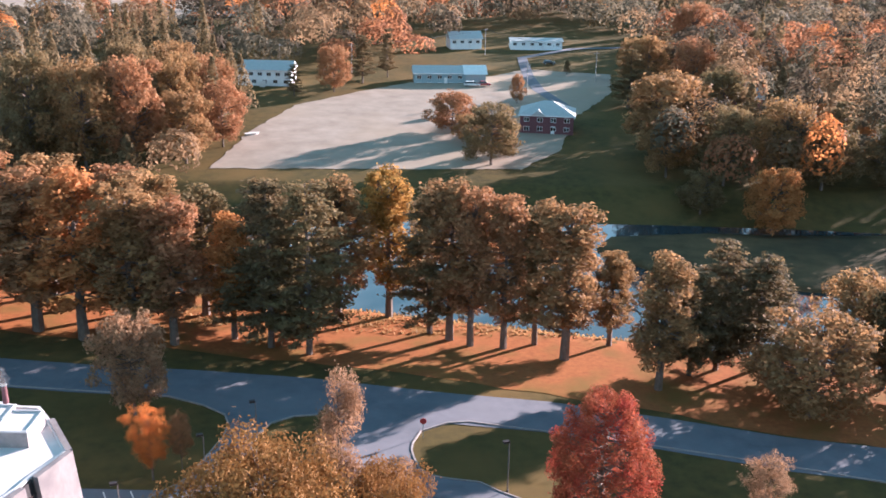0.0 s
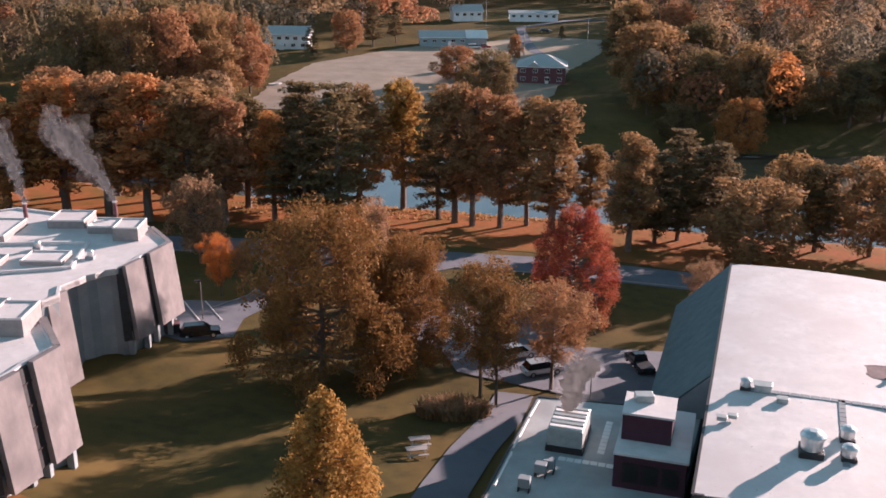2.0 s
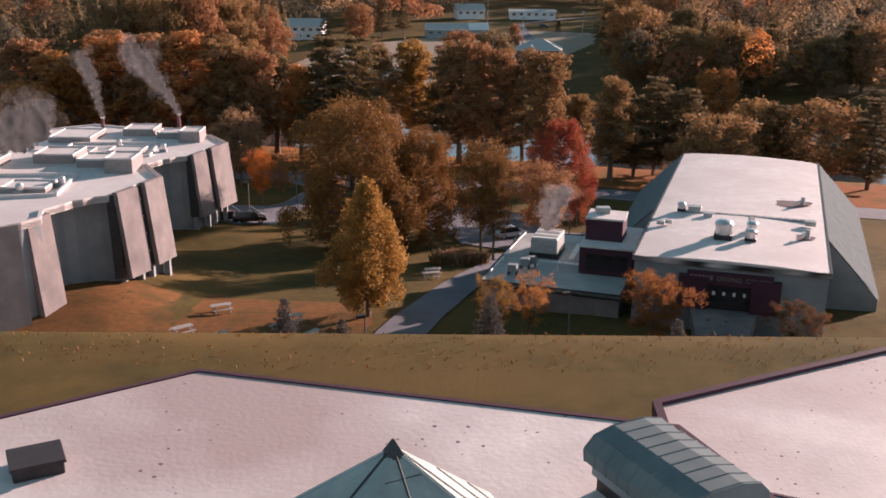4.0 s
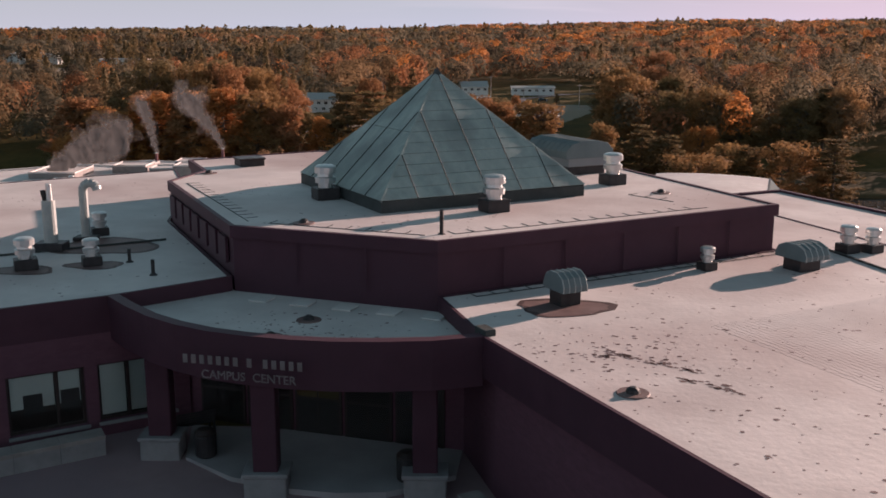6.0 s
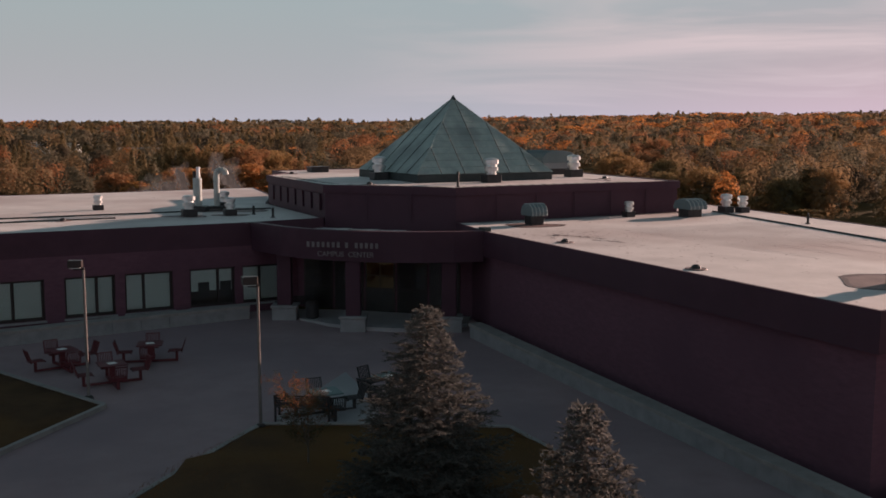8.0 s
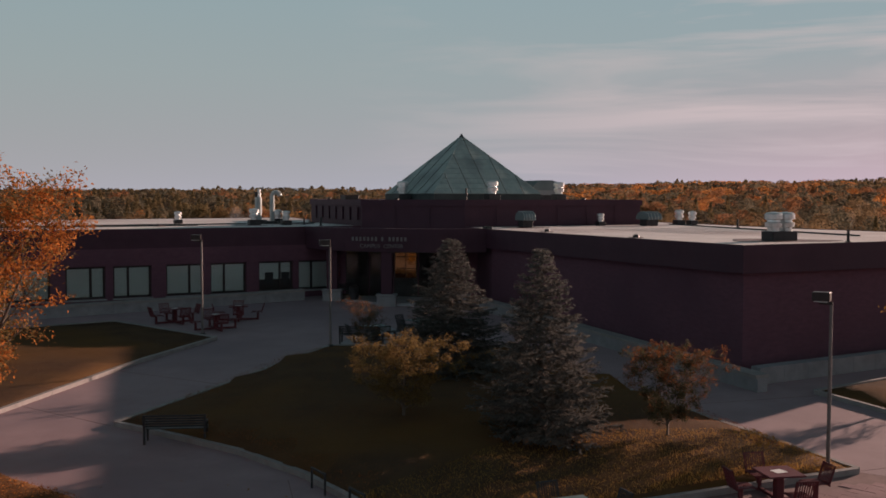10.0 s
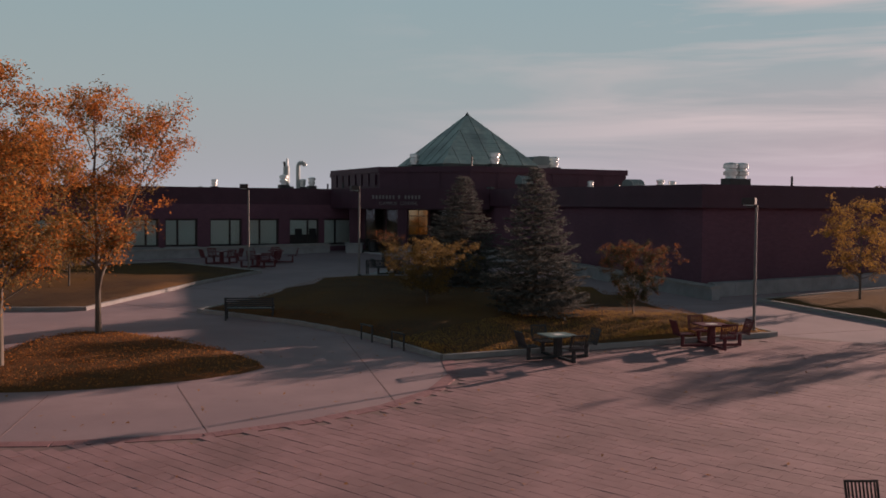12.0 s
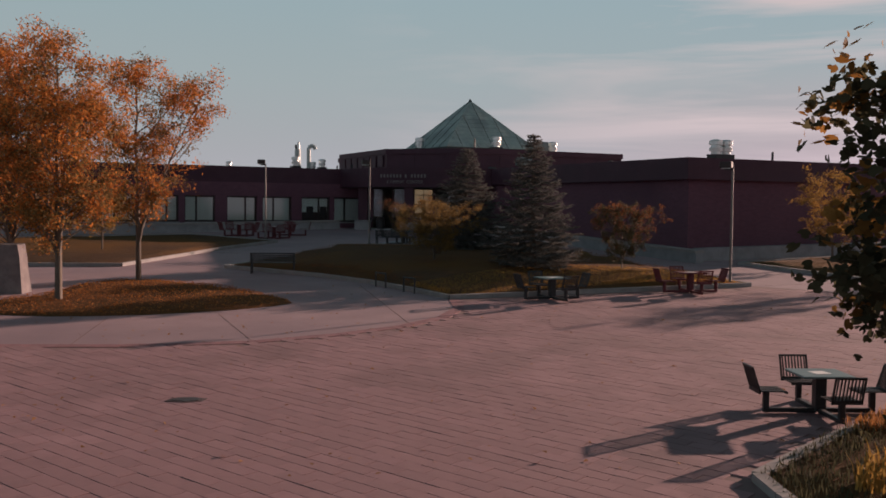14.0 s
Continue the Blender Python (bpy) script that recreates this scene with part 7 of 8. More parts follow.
# ---- terrace furniture ----
def table_set(x, y, rz, top, frame_mat, label):
    """Square metal table with four slatted seats on arms of its own base."""
    t = tagged(thing("table_set", x, y, gz(x, y), rz), label, "table", "metal table sets on the terrace")
    part("tabletop", box(bm_new(), -0.47, -0.47, 0.71, 0.47, 0.47, 0.75, 0.012), M[top], t)
    part("board", box(bm_new(), -0.15, -0.15, 0.7505, 0.15, 0.15, 0.753, 0.0, pose(0, 0, 0, 0, 0, 12)), M["white"], t, "pale square game board")
    part("pedestal", box(bm_new(), -0.10, -0.10, 0.05, 0.10, 0.10, 0.71, 0.01), M[frame_mat], t)
    for k in range(4):
        m = pose(0, 0, 0, 0, 0, 90 * k)
        part("base_arm", box(bm_new(), 0.08, -0.05, 0.03, 1.02, 0.05, 0.11, 0.01, m), M[frame_mat], t)
        bm = bm_new()
        box(bm, 0.92, -0.05, 0.11, 1.02, 0.05, 0.40, 0.01, m)
        box(bm, 0.66, -0.25, 0.40, 0.69, 0.25, 0.44, 0, m)
        box(bm, 1.16, -0.27, 0.40, 1.19, 0.27, 0.44, 0, m)
        seat = part("seat_frame", bm, M[frame_mat], t)
        for j in range(9):
            v = -0.24 + j * 0.06
            part("slat", box(bm_new(), 0.68, v - 0.017, 0.435, 1.18, v + 0.017, 0.452, 0, m), M[frame_mat], seat)
        bk = m @ Matrix.Translation((1.17, 0, 0.44)) @ pose(0, 0, 0, 0, 18, 0)
        bm = bm_new()
        for z in (0.0, 0.43):
            box(bm, -0.015, -0.27, z, 0.015, 0.27, z + 0.035, 0, bk)
        for yy in (-0.27, 0.24):
            box(bm, -0.015, yy, 0.0, 0.015, yy + 0.03, 0.46, 0, bk)
        back = part("backrest", bm, M[frame_mat], t)
        for j in range(8):
            v = -0.21 + j * 0.06
            part("slat", box(bm_new(), -0.008, v - 0.012, 0.03, 0.008, v + 0.012, 0.44, 0, bk), M[frame_mat], back)
    return t


table_set(6.66, 17.92, 2, "greenpaint", "dark", "green-topped metal table with four slatted seats in the sun")
table_set(3.35, 33.25, 22, "greenpaint", "dark", "green-topped metal table with slatted seats by the kerb")
table_set(8.5, 35.5, 10, "maroon", "maroon", "maroon metal table with slatted seats by the kerb")
table_set(-10.7, 59.4, 30, "maroon", "maroon", "maroon metal table with slatted seats in the shade")
table_set(-10.2, 62.2, 12, "maroon", "maroon", "maroon metal table with slatted seats in the shade")
table_set(-13.2, 61.3, 40, "maroon", "maroon", "maroon metal table with slatted seats in the shade")
table_set(-2.8, 56.2, 25, "greenpaint", "dark", "dark metal table with slatted seats in the shade")
table_set(-0.85, 57.95, 50, "greenpaint", "dark", "dark metal table with slatted seats in the shade")


INLAY = [(-2.65, 60.8), (-3.6, 57.9), (-4.35, 55.6), (-3.6, 54.98), (-0.85, 55.02), (-1.25, 57.0), (-1.9, 58.9)]
tagged(part("inlay", prism(bm_new(), INLAY[::-1], lambda x, y: gz(x, y) - 0.05, lambda x, y: gz(x, y) + 0.062), M["slab"]), "pale grey pointed slab under the dark table", "paving", kind="structure")
STEP = [(-5.6, 69.25), (-4.1, 68.0), (-2.4, 67.3), (-1.2, 67.05), (0.1, 67.1), (1.9, 68.1), (2.2, 70.6), (-6.0, 71.6)]
tagged(part("entrance_step", prism(bm_new(), STEP, lambda x, y: gz(x, y) - 0.05, lambda x, y: 1.26), M["slab"]), "pale curved concrete step before the entrance doors", "step", kind="structure")
for x, y in ((-5.05, 69.35), (0.62, 67.85)):
    t = tagged(thing("waste_bin", x, y, 1.26), "dark round waste bin beside the entrance pillar", "waste bin", "waste bins at the entrance")
    part("drum", lathe(bm_new(), [(0.24, 0.0), (0.29, 0.06), (0.30, 0.62), (0.27, 0.66)], 16), M["dark"], t)
    part("lid", lathe(bm_new(), [(0.29, 0.66), (0.30, 0.70), (0.20, 0.80), (0.08, 0.83)], 16), M["bronze"], t)


M["pole"] = shade("grey_brown_pole", (0.16, 0.14, 0.135), (0.22, 0.19, 0.18), 3, 0.5, metal=0.3)


def lamp_post(x, y, h, rz, label="slim bronze lamp post with a flat box head", s=1.0):
    t = tagged(thing("lamp_post", x, y, gz(x, y), rz), label, "street lamp", "lamp posts")
    part("base", lathe(bm_new(), [(0.16, -0.1), (0.16, 0.12), (0.09, 0.18)], 12), M["bronze"], t)
    part("pole", tube(bm_new(), (0, 0, 0.1), (0, 0, h - 0.25), 0.055 * s, 0.042 * s, 10), M["pole"], t, "tapered metal pole")
    part("arm", box(bm_new(), -0.04, -0.04, h - 0.26, 0.3 * s, 0.04, h - 0.18), M["bronze"], t)
    head = part("head", box(bm_new(), 0.02, -0.15 * s, h - 0.17, 0.47 * s, 0.16 * s, h + 0.07, 0.02), M["bronze"], t)
    part("lens", box(bm_new(), 0.08, -0.12 * s, h - 0.195, 0.42 * s, 0.12 * s, h - 0.171), M["blind"], head)
    return t


lamp_post(-10.85, 57.5, 4.65, 190)
lamp_post(-4.6, 54.75, 4.65, 205)
lamp_post(10.6, 37.95, 4.65, 150)
for x, y, h in ((11.6, 223.8, 6.2), (-17.6, 235.9, 4.6), (22.6, 212.0, 5.5), (-27.0, 214.0, 5.5), (-3.7, 138.5, 4.6), (13.2, 148.0, 4.8), (18.0, 186.0, 6.5), (-9.0, 243.0, 5.0), (-21.5, 226, 5.0)):
    lamp_post(x, y, h, 200, "campus lamp post with a pale box head", 1.5)


def bench(x, y, rz):
    t = tagged(thing("bench", x, y, gz(x, y), rz), "dark metal slatted bench on the kerb", "bench", "benches on the terrace")
    for sx in (-0.85, 0.85):
        bm = bm_new()
        box(bm, sx - 0.03, -0.28, 0, sx + 0.03, -0.22, 0.62)
        box(bm, sx - 0.03, 0.20, 0, sx + 0.03, 0.26, 0.85)
        box(bm, sx - 0.03, -0.28, 0.58, sx + 0.03, 0.26, 0.62)
        part("end_frame", bm, M["dark"], t)
    for k in range(6):
        part("slat", box(bm_new(), -0.9, -0.24 + k * 0.075, 0.43, 0.9, -0.185 + k * 0.075, 0.455), M["dark"], t)
    for k in range(5):
        part("slat", box(bm_new(), -0.9, 0.20 + k * 0.012, 0.5 + k * 0.075, 0.9, 0.22 + k * 0.012, 0.555 + k * 0.075), M["dark"], t)
    return t


bench(-7.3, 40.35, 186)
bench(-3.4, 55.6, 175)
bench(-6.0, 70.6, 210)
for x, y, rz in ((-2.6, 36.1, -55), (-1.5, 34.6, -55)):
    t = tagged(thing("bike_rail", x, y, gz(x, y) + 0.1, rz), "low dark metal rail beside the kerb", "rail", "rails by the lawn bed")
    for sx in (-0.35, 0.35):
        part("post", tube(bm_new(), (sx, 0, -0.1), (sx, 0, 0.42), 0.03, 0.03, 8), M["dark"], t)
    part("top_bar", tube(bm_new(), (-0.38, 0, 0.42), (0.38, 0, 0.42), 0.03, 0.03, 8), M["dark"], t)
M["marker"] = shade("marker_stone", (0.13, 0.105, 0.105), (0.22, 0.18, 0.175), 3, 0.85, fine=14, bump=0.6)
st_ = tagged(thing("stone_marker", -14.95, 33.35, gz(-14.95, 33.35), 6), "tall rough grey stone marker on the lawn island", "stone")
bm = bm_new()
prism(bm, [(-0.7, -0.35), (0.55, -0.4), (0.65, 0.3), (-0.65, 0.38)], -0.2, 1.65, [(-0.55, -0.25), (0.38, -0.3), (0.45, 0.22), (-0.5, 0.28)])
bmesh.ops.subdivide_edges(bm, edges=bm.edges[:], cuts=3, use_grid_fill=True)
for v in bm.verts:
    v.co += Vector(noise.noise_vector(v.co * 2.3)) * 0.05
part("block", bm, M["marker"], st_)
mh = tagged(thing("manhole", -4.92, 18.35, gz(-4.92, 18.35)), "rusty iron drain cover in a broken dark patch", "drain cover")
part("rim", prism(bm_new(), [(-0.36, -0.20), (0.05, -0.27), (0.34, -0.16), (0.37, 0.12), (0.10, 0.25), (-0.28, 0.19)], 0.0, 0.014), M["ring"], mh, "broken dark rim")
part("cover", prism(bm_new(), [(-0.27, -0.13), (0.03, -0.20), (0.25, -0.11), (0.27, 0.08), (0.07, 0.17), (-0.20, 0.13)], 0.010, 0.022), M["bronze"], mh, "rusty iron cover")


def picnic_table(x, y, rz, mat="wood"):
    t = tagged(thing("picnic_table", x, y, gz(x, y), rz), "weathered grey wooden picnic table on the lawn", "picnic table", "picnic tables")
    for k in range(5):
        part("top_board", box(bm_new(), -0.95, -0.38 + k * 0.155, 0.72, 0.95, -0.24 + k * 0.155, 0.76), M[mat], t)
    for s in (-1, 1):
        part("seat_board", box(bm_new(), -0.95, s * 0.72 - 0.13, 0.43, 0.95, s * 0.72 + 0.13, 0.47), M[mat], t)
        bm = bm_new()
        for q in (-1, 1):
            tube(bm, (s * 0.7, q * 0.72, 0.0), (s * 0.7, q * 0.25, 0.72), 0.05, 0.05, 6)
        box(bm, s * 0.7 - 0.03, -0.8, 0.36, s * 0.7 + 0.03, 0.8, 0.43)
        part("trestle", bm, M[mat], t)
    return t


for x, y, rz in ((-18.7, 156.2, 25), (-20.8, 149.8, 40), (-17.3, 148.0, 42), (-13.5, 147.3, 50), (-11.5, 153.2, 20), (-12.1, 150.8, 35), (-9.2, 148.6, 55), (-9.6, 145.6, 55), (1.0, 174.7, 10), (1.2, 177.2, 10)):
    picnic_table(x, y, rz)
tc = tagged(thing("litter_bin", -7.3, 143.8, gz(-7.3, 143.8)), "pale concrete litter bin beside the path", "litter bin")
part("body", lathe(bm_new(), [(0.32, -0.1), (0.34, 0.85), (0.36, 0.9)], 14), M["panel"], tc)
part("lid", lathe(bm_new(), [(0.37, 0.9), (0.34, 1.1), (0.1, 1.22)], 14), M["panel"], tc)


def vehicle(x, y, rz, paint, label, pickup=False, length=4.7):
    z = gz(x, y) + 0.15
    t = tagged(thing("car", x, y, z, rz), label, "car", "parked vehicles")
    L, w = length / 2, 0.92
    bm = bm_new()
    prof = [(-L, 0.35), (-L, 0.85), (-L + 0.3, 0.98), (L - 1.3, 1.0), (L - 0.15, 0.85), (L, 0.6), (L, 0.35)]
    lo = [bm.verts.new((a, -w, b)) for a, b in prof]
    hi = [bm.verts.new((a, w, b)) for a, b in prof]
    bm.faces.new(lo), bm.faces.new(hi[::-1])
    for k in range(len(prof)):
        bm.faces.new((lo[k], lo[(k + 1) % len(prof)], hi[(k + 1) % len(prof)], hi[k]))
    bmesh.ops.recalc_face_normals(bm, faces=bm.faces)
    bmesh.ops.bevel(bm, geom=bm.edges[:], offset=0.07, segments=2, affect="EDGES")
    body_o = part("body", bm, M[paint], t)
    x0, x1 = (-0.5, L - 1.2) if pickup else (-L + 0.25, L - 1.1)
    part("cabin", prism(bm_new(), [(x0, -w + 0.06), (x1, -w + 0.06), (x1, w - 0.06), (x0, w - 0.06)], 0.95, 1.62, [(x0 + 0.35, -w + 0.22), (x1 - 0.75, -w + 0.22), (x1 - 0.75, w - 0.22), (x0 + 0.35, w - 0.22)]), M["carglass"], t, "dark tinted windows")
    part("roof", box(bm_new(), x0 + 0.38, -w + 0.24, 1.615, x1 - 0.78, w - 0.24, 1.66, 0.02), M[paint], t)
    for sx in (-L + 0.85, L - 0.9):
        for sy in (-1, 1):
            wh = part("wheel", tube(bm_new(), (sx, sy * (w - 0.2), 0.34), (sx, sy * (w + 0.02), 0.34), 0.34, 0.34, 16), M["tyre"], t)
            part("rim", tube(bm_new(), (sx, sy * (w + 0.021), 0.34), (sx, sy * (w + 0.03), 0.34), 0.2, 0.18, 12), M["steel"], wh)
    for sy in (-1, 1):
        part("headlight", box(bm_new(), L - 0.06, sy * 0.62 - 0.16, 0.66, L + 0.015, sy * 0.62 + 0.16, 0.8, 0.02), M["white"], body_o)
        part("tail_light", box(bm_new(), -L - 0.015, sy * 0.72 - 0.1, 0.66, -L + 0.05, sy * 0.72 + 0.1, 0.9, 0.02), M["maroon"], body_o)
    if pickup:
        part("bed", box(bm_new(), -L + 0.15, -w + 0.1, 0.96, -0.6, w - 0.1, 1.0), M["dark"], t)
    return t


M["carglass"] = shade("tinted_glass", (0.01, 0.011, 0.013), (0.015, 0.016, 0.018), 1, 0.08, spec=0.6)
M["carsilver"] = shade("silver_car_paint", (0.45, 0.45, 0.46), (0.52, 0.52, 0.53), 2, 0.3, metal=0.4, spec=0.5)
M["carred"] = shade("red_car_paint", (0.30, 0.03, 0.04), (0.36, 0.05, 0.05), 2, 0.3, spec=0.5)
vehicle(-25.6, 206.6, 15, "carblack", "black parked estate car by the laboratory", length=4.8)
vehicle(25.9, 200.5, 100, "carblack", "black pickup truck parked by the dining hall", True, 5.4)
vehicle(12.0, 203.0, 25, "carsilver", "pale parked car under the trees")
vehicle(14.5, 198.0, 20, "carsilver", "pale parked car under the trees")
vehicle(18.5, 459.5, 10, "carred", "red and white truck beside the bungalow", True, 6.5)
vehicle(15.5, 458.8, 5, "white", "white van beside the bungalow", length=5.4)
vehicle(46, 505, 0, "carblack", "dark car on the lane")
skip = tagged(thing("rubbish_skip", -29.0, 206.6, gz(-29, 206.6) + 0.13, 15), "dark metal rubbish skip with an orange lid", "skip")
part("body", prism(bm_new(), [(-0.9, -0.7), (0.9, -0.7), (0.9, 0.7), (-0.9, 0.7)], 0.1, 1.2, [(-1.05, -0.8), (1.05, -0.8), (1.05, 0.8), (-1.05, 0.8)]), M["dark"], skip)
part("lid", box(bm_new(), -1.05, -0.8, 1.2, 1.05, 0.3, 1.28, 0.02), M["redbrick"], skip, "faded lid")
for k, (x0, y0, x1, y1) in enumerate(((-34, 221, -30, 213), (-31.2, 221.3, -27.2, 213.3), (-28.4, 221.6, -24.6, 214.0))):
    d = Vector((x1 - x0, y1 - y0)).normalized()
    t = Vector((-d.y, d.x)) * 0.07
    bm = bm_new()
    prism(bm, [(x0 - t.x, y0 - t.y), (x1 - t.x, y1 - t.y), (x1 + t.x, y1 + t.y), (x0 + t.x, y0 + t.y)], lambda x, y: gz(x, y) + 0.13, lambda x, y: gz(x, y) + 0.20)
    tagged(part("parking_line", bm, M["stripe"]), "white painted parking line", "road marking", "parking lines", "structure")
sg = tagged(thing("stop_sign", 2.3, 236.2, gz(2.3, 236.2)), "red octagonal road sign on a post", "road sign")
part("post", tube(bm_new(), (0, 0, 0), (0, 0, 2.2), 0.05, 0.05, 6), M["duct"], sg)
part("plate", tube(bm_new(), (0, -0.06, 2.3), (0, -0.03, 2.3), 0.42, 0.42, 8), M["carred"], sg)
for x, y in ((-50.7, 479), (-25.9, 481), (22.9, 526), (32.5, 445.5), (58, 470), (-80, 478)):
    up_ = tagged(thing("utility_pole", x, y, gz(x, y)), "grey wooden utility pole beside the lane", "utility pole", "utility poles")
    part("pole", tube(bm_new(), (0, 0, -0.5), (0, 0, 10.5), 0.17, 0.11, 8), M["wood"], up_)
    part("crossarm", box(bm_new(), -1.1, -0.06, 9.7, 1.1, 0.06, 9.85), M["wood"], up_)
bm = bm_new()
for (xa, ya), (xb, yb) in (((-80, 478), (-50.7, 479)), ((-50.7, 479), (-25.9, 481)), ((-25.9, 481), (22.9, 526)), ((22.9, 526), (58, 470))):
    for off in (-0.9, 0.9):
        prev = None
        for k in range(9):
            f = k / 8
            p = Vector((xa + (xb - xa) * f, ya + (yb - ya) * f + off, gz(xa, ya) * (1 - f) + gz(xb, yb) * f + 9.9 - 4 * 0.7 * f * (1 - f)))
            if prev:
                tube(bm, prev, p, 0.025, 0.025, 3, False)
            prev = p
tagged(part("power_lines", bm, M["dark"]), "thin sagging power lines between poles", "cable", kind="stuff")
boat = tagged(thing("rowing_boat", -45.5, 391, gz(-45.5, 391) + 0.1, 30), "small white rowing boat drawn up on the grass", "boat")
bm = bm_new()
prism(bm, [(-1.6, -0.35), (1.2, -0.4), (2.0, 0), (1.2, 0.4), (-1.6, 0.35)], 0.0, 0.5, [(-1.8, -0.6), (1.3, -0.65), (2.4, 0), (1.3, 0.65), (-1.8, 0.6)])
part("hull", bm, M["white"], boat)

# steam from the stacks
sm = bpy.data.materials.new("steam")
sm.use_nodes = True
sn, sl = sm.node_tree.nodes, sm.node_tree.links
tr_, df_, mx_, tl_, ad_ = sn.new("ShaderNodeBsdfTransparent"), sn.new("ShaderNodeBsdfDiffuse"), sn.new("ShaderNodeMixShader"), sn.new("ShaderNodeBsdfTranslucent"), sn.new("ShaderNodeMixShader")
df_.inputs["Color"].default_value = (0.9, 0.88, 0.9, 1)
mx_.inputs[0].default_value = 0.012
sl.new(tr_.outputs[0], mx_.inputs[1])
tl_.inputs["Color"].default_value = (0.95, 0.93, 0.94, 1)
ad_.inputs[0].default_value = 0.85
sl.new(df_.outputs[0], ad_.inputs[1])
sl.new(tl_.outputs[0], ad_.inputs[2])
sl.new(ad_.outputs[0], mx_.inputs[2])
sl.new(mx_.outputs[0], sn["Material Output"].inputs["Surface"])


def steam(x, y, z, drift, height, r0, r1, seed, n=330):
    rng = random.Random(seed)
    bm = bm_new()
    for k in range(n):
        f = (k / n) ** 1.2
        r = r0 + (r1 - r0) * f
        p = Vector((x, y, z)) + Vector((drift[0] * f ** 1.3, drift[1] * f ** 1.3, height * f)) + Vector((rng.gauss(0, 1), rng.gauss(0, 1), rng.gauss(0, 1))) * r * 0.6
        r *= rng.uniform(0.2, 0.85)
        m = Matrix.Translation(p) @ Euler((rng.uniform(0, 6), rng.uniform(0, 6), 0)).to_matrix().to_4x4() @ Matrix.Diagonal((r * rng.uniform(0.6, 1.3), r * rng.uniform(0.6, 1.3), r, 1))
        puff = bmesh.ops.create_icosphere(bm, subdivisions=1, radius=1.0, matrix=m)["verts"]
        for v in puff:
            v.co += (v.co - p) * rng.uniform(-0.4, 0.5)
    for f in bm.faces:
        f.smooth = True
    ob = part("steam_plume", bm, sm)
    ob.visible_shadow = False
    return tagged(ob, "thin pale steam plume drifting from a stack", "steam", "steam plumes", "stuff")


steam(-49.3, 217.6, -7.6, (-2.2, 0), 9, 0.3, 1.0, 1)
steam(-37.0, 214.8, -6.5, (-7, 1), 9, 0.3, 1.5, 2)
steam(13.4, 169.5, -11.0, (0.8, 0), 4.0, 0.4, 1.2, 3, 220)
steam(-50.0, 172.0, -5.0, (9, 3), 4.5, 0.5, 2.2, 4, 300)

# planting in the near bed: long blades and dry tufts
def blades(name, cx, cy, rx, ry, n, h, width, mat, seed, label, lift=0.0, poly=None, dome=0.0, mound=None):
    rng = np.random.default_rng(seed)
    a, q = rng.uniform(0, 6.283, n), np.sqrt(rng.uniform(0, 1, n))
    x, y = cx + rx * q * np.cos(a), cy + ry * q * np.sin(a)
    if poly:
        ok = inside(poly, x, y)
        x, y = x[ok], y[ok]
    n = len(x)
    z = ground_z(x, y) + lift
    if dome:
        px, py = np.array([p[0] for p in mound or poly]), np.array([p[1] for p in mound or poly])
        rr = np.maximum(np.abs(x - (px.min() + px.max()) / 2) / (np.ptp(px) / 2), np.abs(y - (py.min() + py.max()) / 2) / (np.ptp(py) / 2))
        z = z + dome * np.clip(1 - rr * rr, 0, 1)
    ang_, ln = rng.uniform(0, 6.283, n), h * rng.uniform(0.5, 1.2, n)
    d = np.stack([np.cos(ang_), np.sin(ang_)], 1)
    s = np.stack([-d[:, 1], d[:, 0]], 1) * width
    base = np.stack([x, y, z], 1)
    co, quads = [], []
    lean = rng.uniform(0.15, 0.75, n)
    mid = base + np.stack([d[:, 0] * ln * lean * 0.4, d[:, 1] * ln * lean * 0.4, ln * 0.62], 1)
    tip = base + np.stack([d[:, 0] * ln * lean, d[:, 1] * ln * lean, ln * (1 - 0.25 * lean)], 1)
    s3 = np.concatenate([s, np.zeros((n, 1))], 1)
    V = np.stack([base - s3, base + s3, mid + s3 * 0.8, mid - s3 * 0.8, tip + s3 * 0.1, tip - s3 * 0.1], 1).reshape(-1, 3)
    i = np.arange(n)[:, None] * 6
    Q = np.concatenate([i + [0, 1, 2, 3], i + [3, 2, 4, 5]], 0)
    me = raw_mesh(name, V, Q, LEAVES[mat])
    return tagged(new(name, me), label, "grass", kind="stuff")


blades("bed_grass", 8.5, 15, 5, 5, 16000, 0.15, 0.009, "maple_dark", 1, "low dull green ground cover in the raised bed", 0.05, BED_S, 0.2)
blades("bed_flowers", 7.9, 16.9, 1.7, 0.9, 2600, 0.20, 0.009, "orange", 2, "rusty flowering stems in the raised bed", 0.05, BED_S, 0.2)
for k, (x, y) in enumerate(((5.55, 13.0), (5.95, 13.6), (6.35, 13.1))):
    blades("lily_leaves", x, y, 0.22, 0.22, 40, 0.45, 0.018, "gold", 10 + k, "long arching yellow-green lily leaves", 0.2)
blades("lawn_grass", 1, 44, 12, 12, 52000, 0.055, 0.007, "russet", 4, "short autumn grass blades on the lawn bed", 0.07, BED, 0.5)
# gold blades put the sunlit strip's brightness into the grass colour
blades("sunlit_grass", 5, 38, 9, 6, 60000, 0.09, 0.0075, "gold", 14, "longer grass coloured golden for the sunlit strip along the kerb", 0.06, [(-1.5, 35.1), (-0.1, 33.15), (2.8, 34.35), (6.0, 35.65), (9.0, 36.9), (11.2, 37.8), (9.6, 41.1), (2.5, 39.2)], 0.5, BED)
